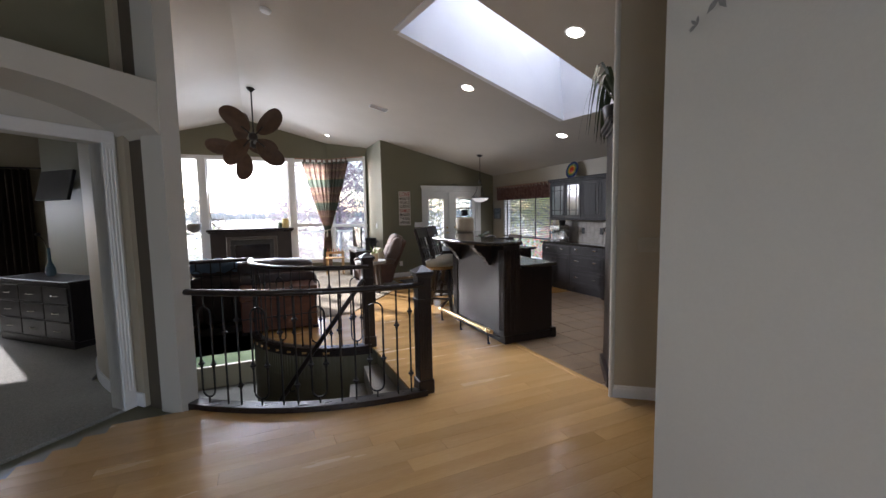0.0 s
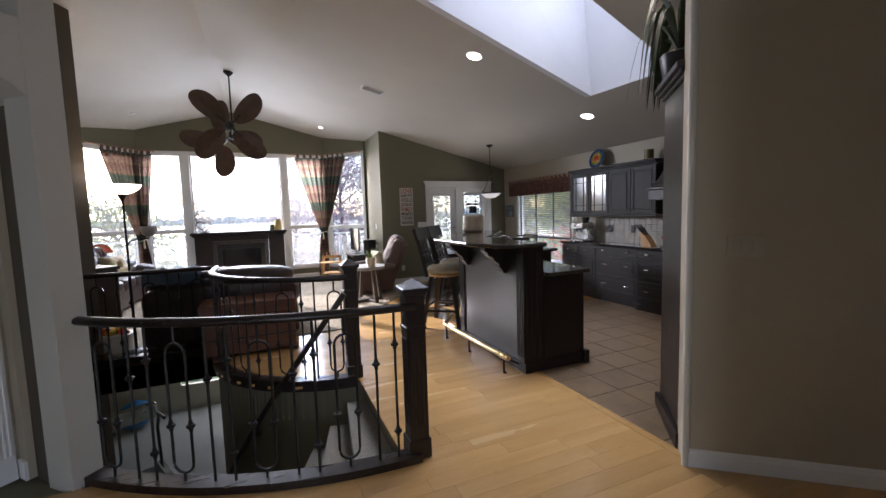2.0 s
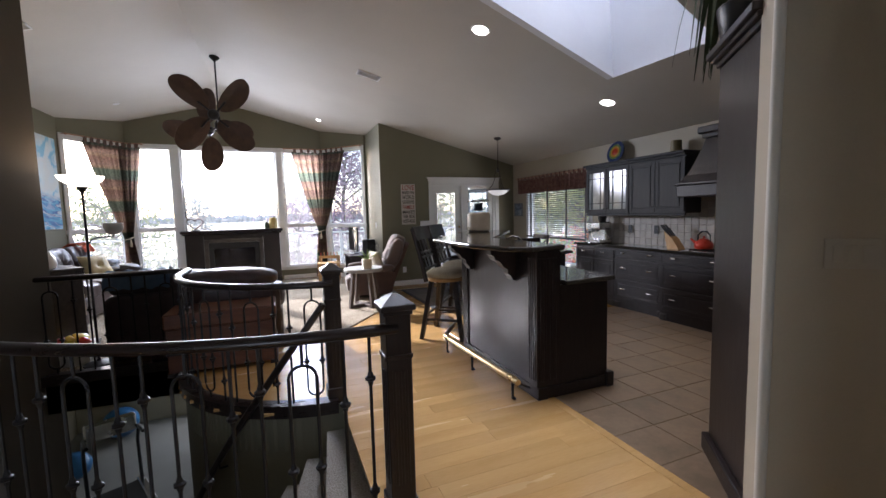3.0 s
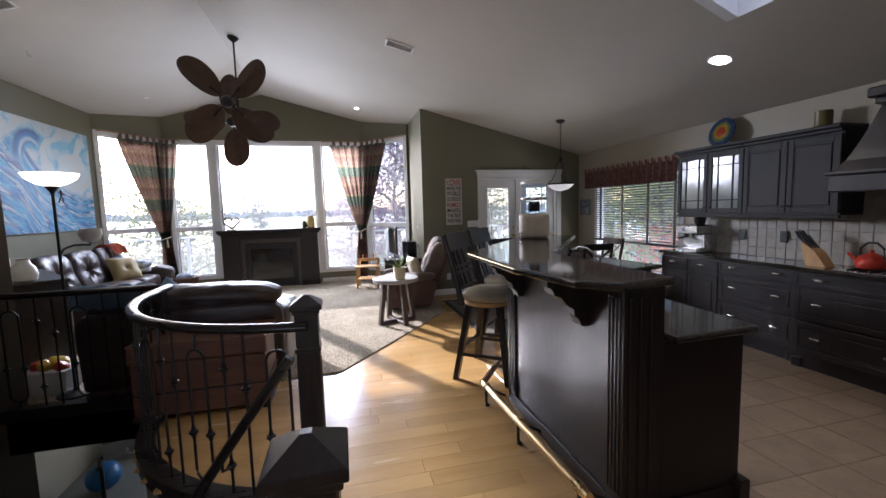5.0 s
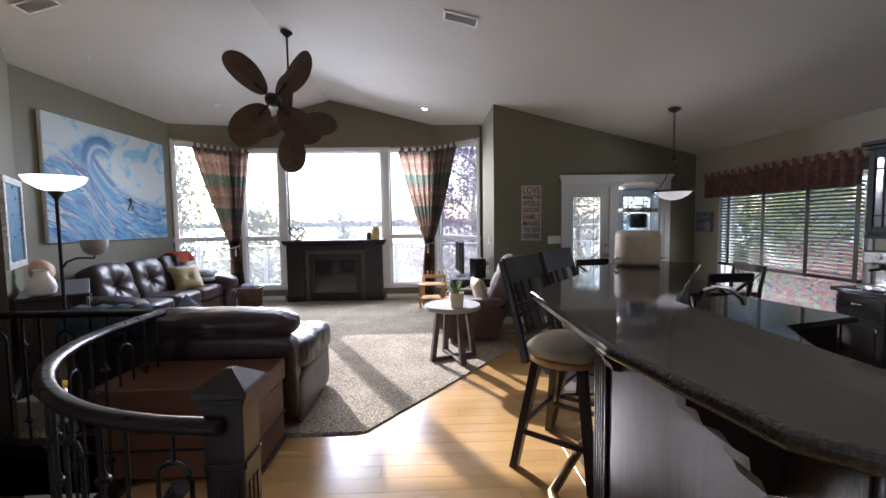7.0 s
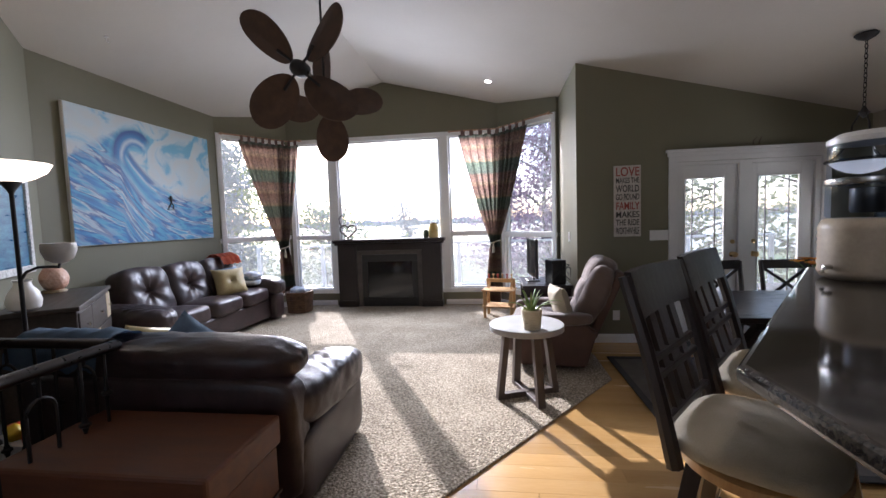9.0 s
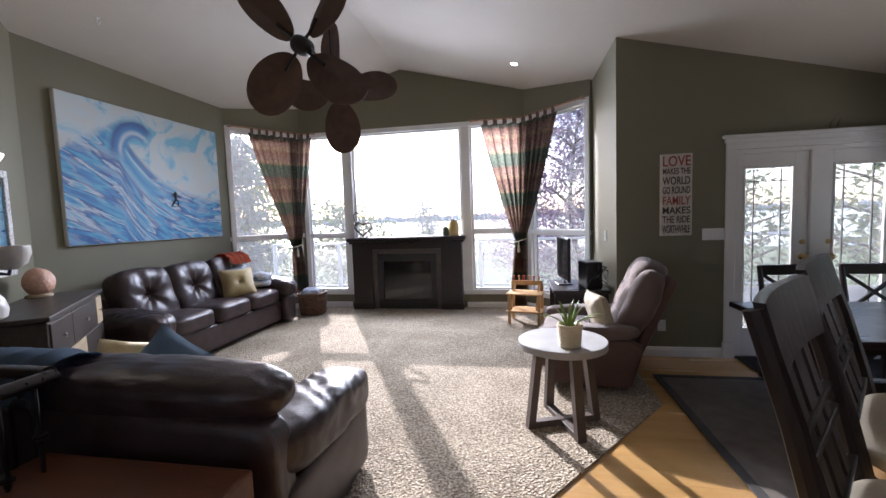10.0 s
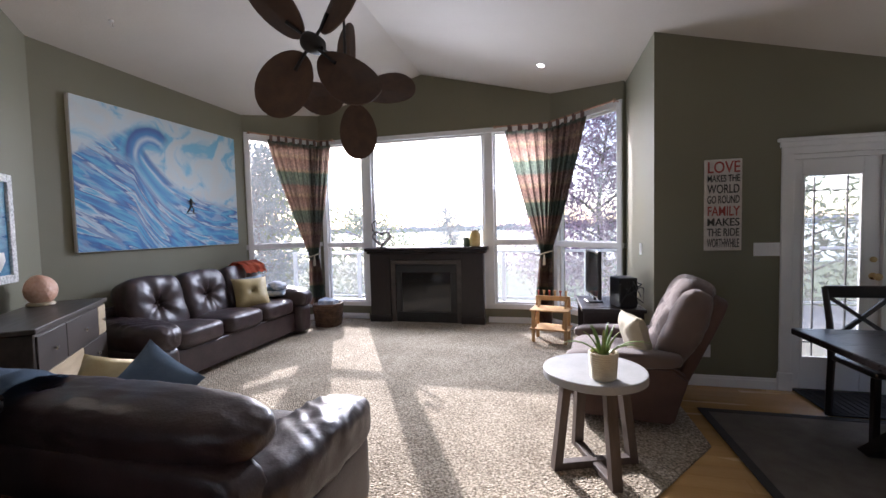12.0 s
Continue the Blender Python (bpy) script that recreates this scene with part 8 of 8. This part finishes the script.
for i in range(88):
    box(bm, -3.0 + 0.145 * i, -2.86 + 0.145 * i, 10.66 if -3.0 + 0.145 * i > 4.1 else 12.9, 15.4, -0.16, -0.12)
tagged(part("deck", bm, DECKW), "weathered grey wooden deck", "deck", kind="structure")
rl = thing("deck_railing", "white deck railing with clear glass panels", "railing", pose(3.0, 15.3, -0.12))
for i in range(8):
    bm = B()
    x = -6.0 + 1.7 * i
    box(bm, x - 0.04, x + 0.04, -0.04, 0.04, 0.0, 1.05, 0.006)
    part("post", bm, WHITE, rl)
    if i < 7:
        bm = B()
        box(bm, x + 0.06, x + 1.64, -0.006, 0.006, 0.10, 0.98)
        g = part("glass_panel", bm, PANE, rl)
        g.visible_shadow = False
bm = B()
box(bm, -6.05, 5.95, -0.045, 0.045, 1.05, 1.10, 0.008)
part("top_rail", bm, WHITE, rl)
bm = B()
box(bm, -6.05, 5.95, -0.02, 0.02, 0.05, 0.09, 0.004)
part("bottom_rail", bm, WHITE, rl)

m, n, k, b = shader("lake_water")
b.inputs["Base Color"].default_value = (0.10, 0.14, 0.17, 1)
b.inputs["Roughness"].default_value = 0.18
tc = n.new("ShaderNodeTexCoord")
nz = n.new("ShaderNodeTexNoise")
nz.inputs["Scale"].default_value = 0.6
bp = n.new("ShaderNodeBump")
bp.inputs["Strength"].default_value = 0.5
k.new(tc.outputs["Object"], nz.inputs["Vector"])
k.new(nz.outputs["Fac"], bp.inputs["Height"])
k.new(bp.outputs["Normal"], b.inputs["Normal"])
WATER = m
bm = B()
box(bm, -1500, 1500, 60, 620, -3.19, -3.15)
tagged(part("water", bm, WATER), "bright calm lake", "lake", kind="structure")
# haze of the distance is put into the colour: paler and bluer
FARWOOD = surface("hazed_far_woods", (0.16, 0.20, 0.20), (0.22, 0.26, 0.26), 0.05, 0.95, 0, 1)
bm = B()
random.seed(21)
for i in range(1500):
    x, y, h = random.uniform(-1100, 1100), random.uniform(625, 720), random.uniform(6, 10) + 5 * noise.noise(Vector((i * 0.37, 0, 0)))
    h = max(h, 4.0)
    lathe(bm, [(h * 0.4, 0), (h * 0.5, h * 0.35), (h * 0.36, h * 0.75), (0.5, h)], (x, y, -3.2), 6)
tagged(part("far_treeline", bm, FARWOOD), "far wooded shore across the lake, pale haze in its colour", "woods", kind="stuff")
BARK = surface("grey_bark", (0.06, 0.05, 0.042), (0.11, 0.095, 0.08), 12, 0.9, 0.8, 60, stretch=(4, 4, 1))


def tree(m, height, spread, leafmat, label, seed, leaves=2600, size=0.16, low=0.25, cone=False, trunk_r=0.14):
    rnd = random.Random(seed)
    root = thing("tree", label, "tree", m)
    bm = B()
    tp = [(0.25 * math.sin(i * 0.9 + seed), 0.25 * math.cos(i * 0.7 + seed) - 0.25 * math.cos(seed), height * 0.92 * i / 7) for i in range(8)]
    tp[0] = (tp[0][0], tp[0][1], 0)
    tube(bm, tp, [trunk_r * (1 - 0.85 * i / 7) for i in range(8)], 8)
    tips = []
    nl = 26
    for i in range(nl):
        t = low + (0.95 - low) * i / nl
        s = t * 7
        p = Vector(tp[int(s)]).lerp(Vector(tp[min(7, int(s) + 1)]), s - int(s))
        a = i * 2.4 + rnd.uniform(-.4, .4)
        reach = spread * ((1 - t) * 1.15 + 0.05 if cone else math.sin(math.pi * (0.2 + 0.75 * t))) * rnd.uniform(0.7, 1.1)
        up = -0.1 if cone else rnd.uniform(0.2, 0.7)
        q = [p + Vector((math.cos(a), math.sin(a), 0)) * reach * f + Vector((0, 0, reach * up * f ** 0.8 - 0.1 * reach * f * f)) for f in (0, 0.35, 0.7, 1)]
        tube(bm, q, [0.05 * trunk_r / 0.14, 0.035, 0.02, 0.008], 5)
        tips.append(q)
    part("trunk", bm, BARK, root, smooth=True)
    bm = B()
    for i in range(leaves):
        q = tips[rnd.randrange(nl)]
        f = rnd.uniform(0.15, 1.05) * 3
        j = min(2, int(f))
        p = q[j].lerp(q[j + 1], f - j)
        r = 0.10 + 0.13 * spread
        p = p + Vector((rnd.gauss(0, r), rnd.gauss(0, r), rnd.gauss(0, r * (0.35 if cone else 0.7))))
        u = Vector((rnd.gauss(0, 1), rnd.gauss(0, 1), rnd.gauss(0, 1))).normalized()
        v = u.orthogonal().normalized()
        s = size * rnd.uniform(0.6, 1.3)
        c = [bm.verts.new(p + u * s * a + v * s * 0.45 * d) for a, d in ((-.5, 0), (0, .6), (.6, 0), (0, -.6))]
        bm.faces.new(c)
    part("crown", bm, leafmat, root)
    return root


def leaf(name, c1, c2):
    m_, n_, k_, b_ = shader(name)
    geo, rp = n_.new("ShaderNodeNewGeometry"), n_.new("ShaderNodeValToRGB")
    e = rp.color_ramp.elements
    e[0].color, e[1].color = (*c1, 1), (*c2, 1)
    k_.new(geo.outputs["Random Per Island"], rp.inputs["Fac"])
    k_.new(rp.outputs["Color"], b_.inputs["Base Color"])
    b_.inputs["Roughness"].default_value = 0.55
    t_, s_ = n_.new("ShaderNodeBsdfTranslucent"), n_.new("ShaderNodeMixShader")
    s_.inputs[0].default_value = 0.45
    k_.new(rp.outputs["Color"], t_.inputs["Color"])
    k_.new(b_.outputs[0], s_.inputs[1])
    k_.new(t_.outputs[0], s_.inputs[2])
    k_.new(s_.outputs[0], n_["Material Output"].inputs["Surface"])
    return m_


PURPLE = leaf("purple_leaves", (0.13, 0.085, 0.14), (0.28, 0.19, 0.26))
GREENL = leaf("green_leaves", (0.07, 0.11, 0.035), (0.17, 0.22, 0.08))
# glare over the conifers is put into the colour: lighter, greyer needles
NEEDLE = leaf("spruce_needles", (0.08, 0.115, 0.115), (0.16, 0.20, 0.20))
REDL = leaf("red_autumn_leaves", (0.48, 0.07, 0.03), (0.68, 0.24, 0.08))
LIME = leaf("yellow_green_leaves", (0.16, 0.22, 0.05), (0.42, 0.46, 0.12))
tree(pose(4.9, 20.5, -3.2), 9.4, 2.3, PURPLE, "tall purple-leaved plum tree beyond the deck", 1, 9000, 0.14)
tree(pose(3.2, 24.5, -3.2), 7.4, 1.9, PURPLE, "purple-leaved tree down the slope", 2, 4200, 0.15)
tree(pose(6.9, 21.5, -3.2), 12.0, 2.4, NEEDLE, "tall blue-green spruce beyond the deck", 3, 5200, 0.16, 0.1, True)
tree(pose(-3.6, 20.5, -3.2), 6.0, 2.2, GREENL, "green deciduous tree beyond the deck", 4, 3200, 0.17)
tree(pose(-5.6, 18.0, -3.2), 8.6, 2.0, NEEDLE, "tall grey-green pine beside the deck", 13, 6500, 0.15, 0.1, True)
tree(pose(-7.2, 20.5, -3.2), 8.0, 2.4, GREENL, "tall green tree beside the deck", 14, 5000, 0.16)
tree(pose(-1.4, 26.0, -3.2), 6.6, 1.6, NEEDLE, "slim spruce near the shore", 5, 3000, 0.15, 0.1, True)
tree(pose(7.6, 17.2, -3.2), 7.0, 2.0, GREENL, "leafy green tree behind the french doors", 6, 3600, 0.16)
tree(pose(11.0, 16.5, -3.2), 7.5, 2.6, GREENL, "leafy green tree beside the house", 7, 3800, 0.18)
tree(pose(11.3, 13.5, -3.2), 6.5, 2.2, LIME, "yellow-green tree outside the kitchen window", 8, 3600, 0.18)
tree(pose(9.6, 10.7, -3.2), 4.5, 1.7, REDL, "red autumn maple outside the kitchen window", 9, 6500, 0.105, 0.3)
tree(pose(10.6, 9.3, -3.2), 4.8, 1.8, REDL, "second red maple outside the kitchen window", 10, 6000, 0.105, 0.3)
tree(pose(10.2, 12.3, -3.2), 6.2, 1.9, LIME, "second yellow-green tree outside the kitchen window", 12, 5200, 0.12)

# ---- floor pieces ----
floor_ob = bpy.data.objects["floor"]
plank_meshes = {}


def piece(name, w, l, h, material, parent, x, y, z, bevel=0.0004):
    key = (name, round(w, 3), round(l, 3))
    if key not in plank_meshes:
        bm = B()
        lo = [(0, 0, -h), (w, 0, -h), (w, l, -h), (0, l, -h)]
        hexa(bm, lo + [(bevel, bevel, 0), (w - bevel, bevel, 0), (w - bevel, l - bevel, 0), (bevel, l - bevel, 0)])
        me = bpy.data.meshes.new(name)
        bmesh.ops.recalc_face_normals(bm, faces=bm.faces)
        bm.to_mesh(me)
        bm.free()
        me.materials.append(material)
        plank_meshes[key] = me
    ob = new(name, plank_meshes[key])
    ob.parent = parent
    ob.location = (x, y, z)
    return ob


def wood_spans(y):
    """Where the maple floor lies along x at y."""
    spans = [(-0.9, 3.86)] if y < 7.30 else []
    if y < 2.3:
        spans = [(-0.9, 2.65)] if y < 1.1 else [(-0.9, 2.65), (2.80, 3.95 + (3.59 - y) * 1.237)]
    elif y < 3.6:
        spans = [(-0.9, 3.95 + max(0.0, 3.59 - y) * 1.237)]
    if 3.34 < y < 5.3:
        spans = [(max(-0.9, y - 4.62), 3.86 if y > 3.62 else 3.95 + (3.62 - y) * 1.237)]
    if y > 7.16:
        x0 = 3.99 if y > 9.35 else 2.49 + (y - 7.42) / (9.35 - 7.42) * 1.5
        if y < 7.42:
            x0 = 1.16
        spans = [(x0 - 0.06, 6.92)]
    r = well_range(y)
    out = []
    for a, c in spans:
        if r and r[0] < c and r[1] > a:
            if r[0] - a > 0.05 and y < 4.9:
                out.append((a, r[0] + 0.04))
            if c > r[1]:
                out.append((r[1] - 0.04, c))
        else:
            out.append((a, c))
    return out


random.seed(8)
PW = 0.125
y = -0.5
row = 0
while y < 10.48:
    for a, c in wood_spans(y + PW / 2):
        x = a - random.uniform(0, 1.1)
        while x < c:
            L_ = random.choice((0.9, 1.2, 1.5, 1.8))
            x0, x1 = max(a, x), min(c, x + L_)
            if x1 - x0 > 0.05:
                piece("plank", x1 - x0 - 0.0006, PW - 0.0004, 0.019, MAPLE, floor_ob, x0, y, random.uniform(-0.0002, 0.0002))
            x += L_
    y += PW
    row += 1
bm = B()
box(bm, 3.84, 3.90, 3.62, 7.16, -0.018, 0.006, 0.004)
tagged(part("trim_threshold", bm, MAPLE), "maple threshold strip between wood and tile", "trim", kind="structure")
bm = B()
prism(bm, [(3.90, 3.6), (6.9, 3.32), (6.9, 7.16), (3.90, 7.16)], -0.02, -0.002)
tagged(part("floor_tile_bed", bm, GROUT), "grout bed of the kitchen floor", "floor", kind="structure")
T_ = 0.335
for i in range(9):
    for j in range(12):
        x0, y0 = 3.902 + T_ * i, 3.35 + T_ * j - 0.21
        x1, y1 = min(x0 + T_ - 0.004, 6.9), min(y0 + T_ - 0.004, 7.16)
        y0 = max(y0, 3.32)
        if x1 - x0 > 0.05 and y1 - y0 > 0.05 and not (x0 < 4.2 and y1 < 3.7):
            piece("tile", x1 - x0, y1 - y0, 0.012, TILE, floor_ob, x0, y0, 0.001 + random.uniform(-0.0006, 0.0006), 0.002)
# backsplash tiles
kw = bpy.data.objects["wall_kitchen"]
S_ = 0.10
for i in range(25):
    for j in range(4 if i < 12 else 6):
        yy = 7.84 - S_ * (i + 1)
        ob = piece("wall_tile", S_ - 0.004, S_ - 0.004, 0.008, SPLASH, kw, 0, 0, 0, 0.003)
        ob.matrix_local = Matrix(((0, 0, -1, 6.911), (0, 1, 0, yy), (1, 0, 0, 0.91 + S_ * j), (0, 0, 0, 1)))
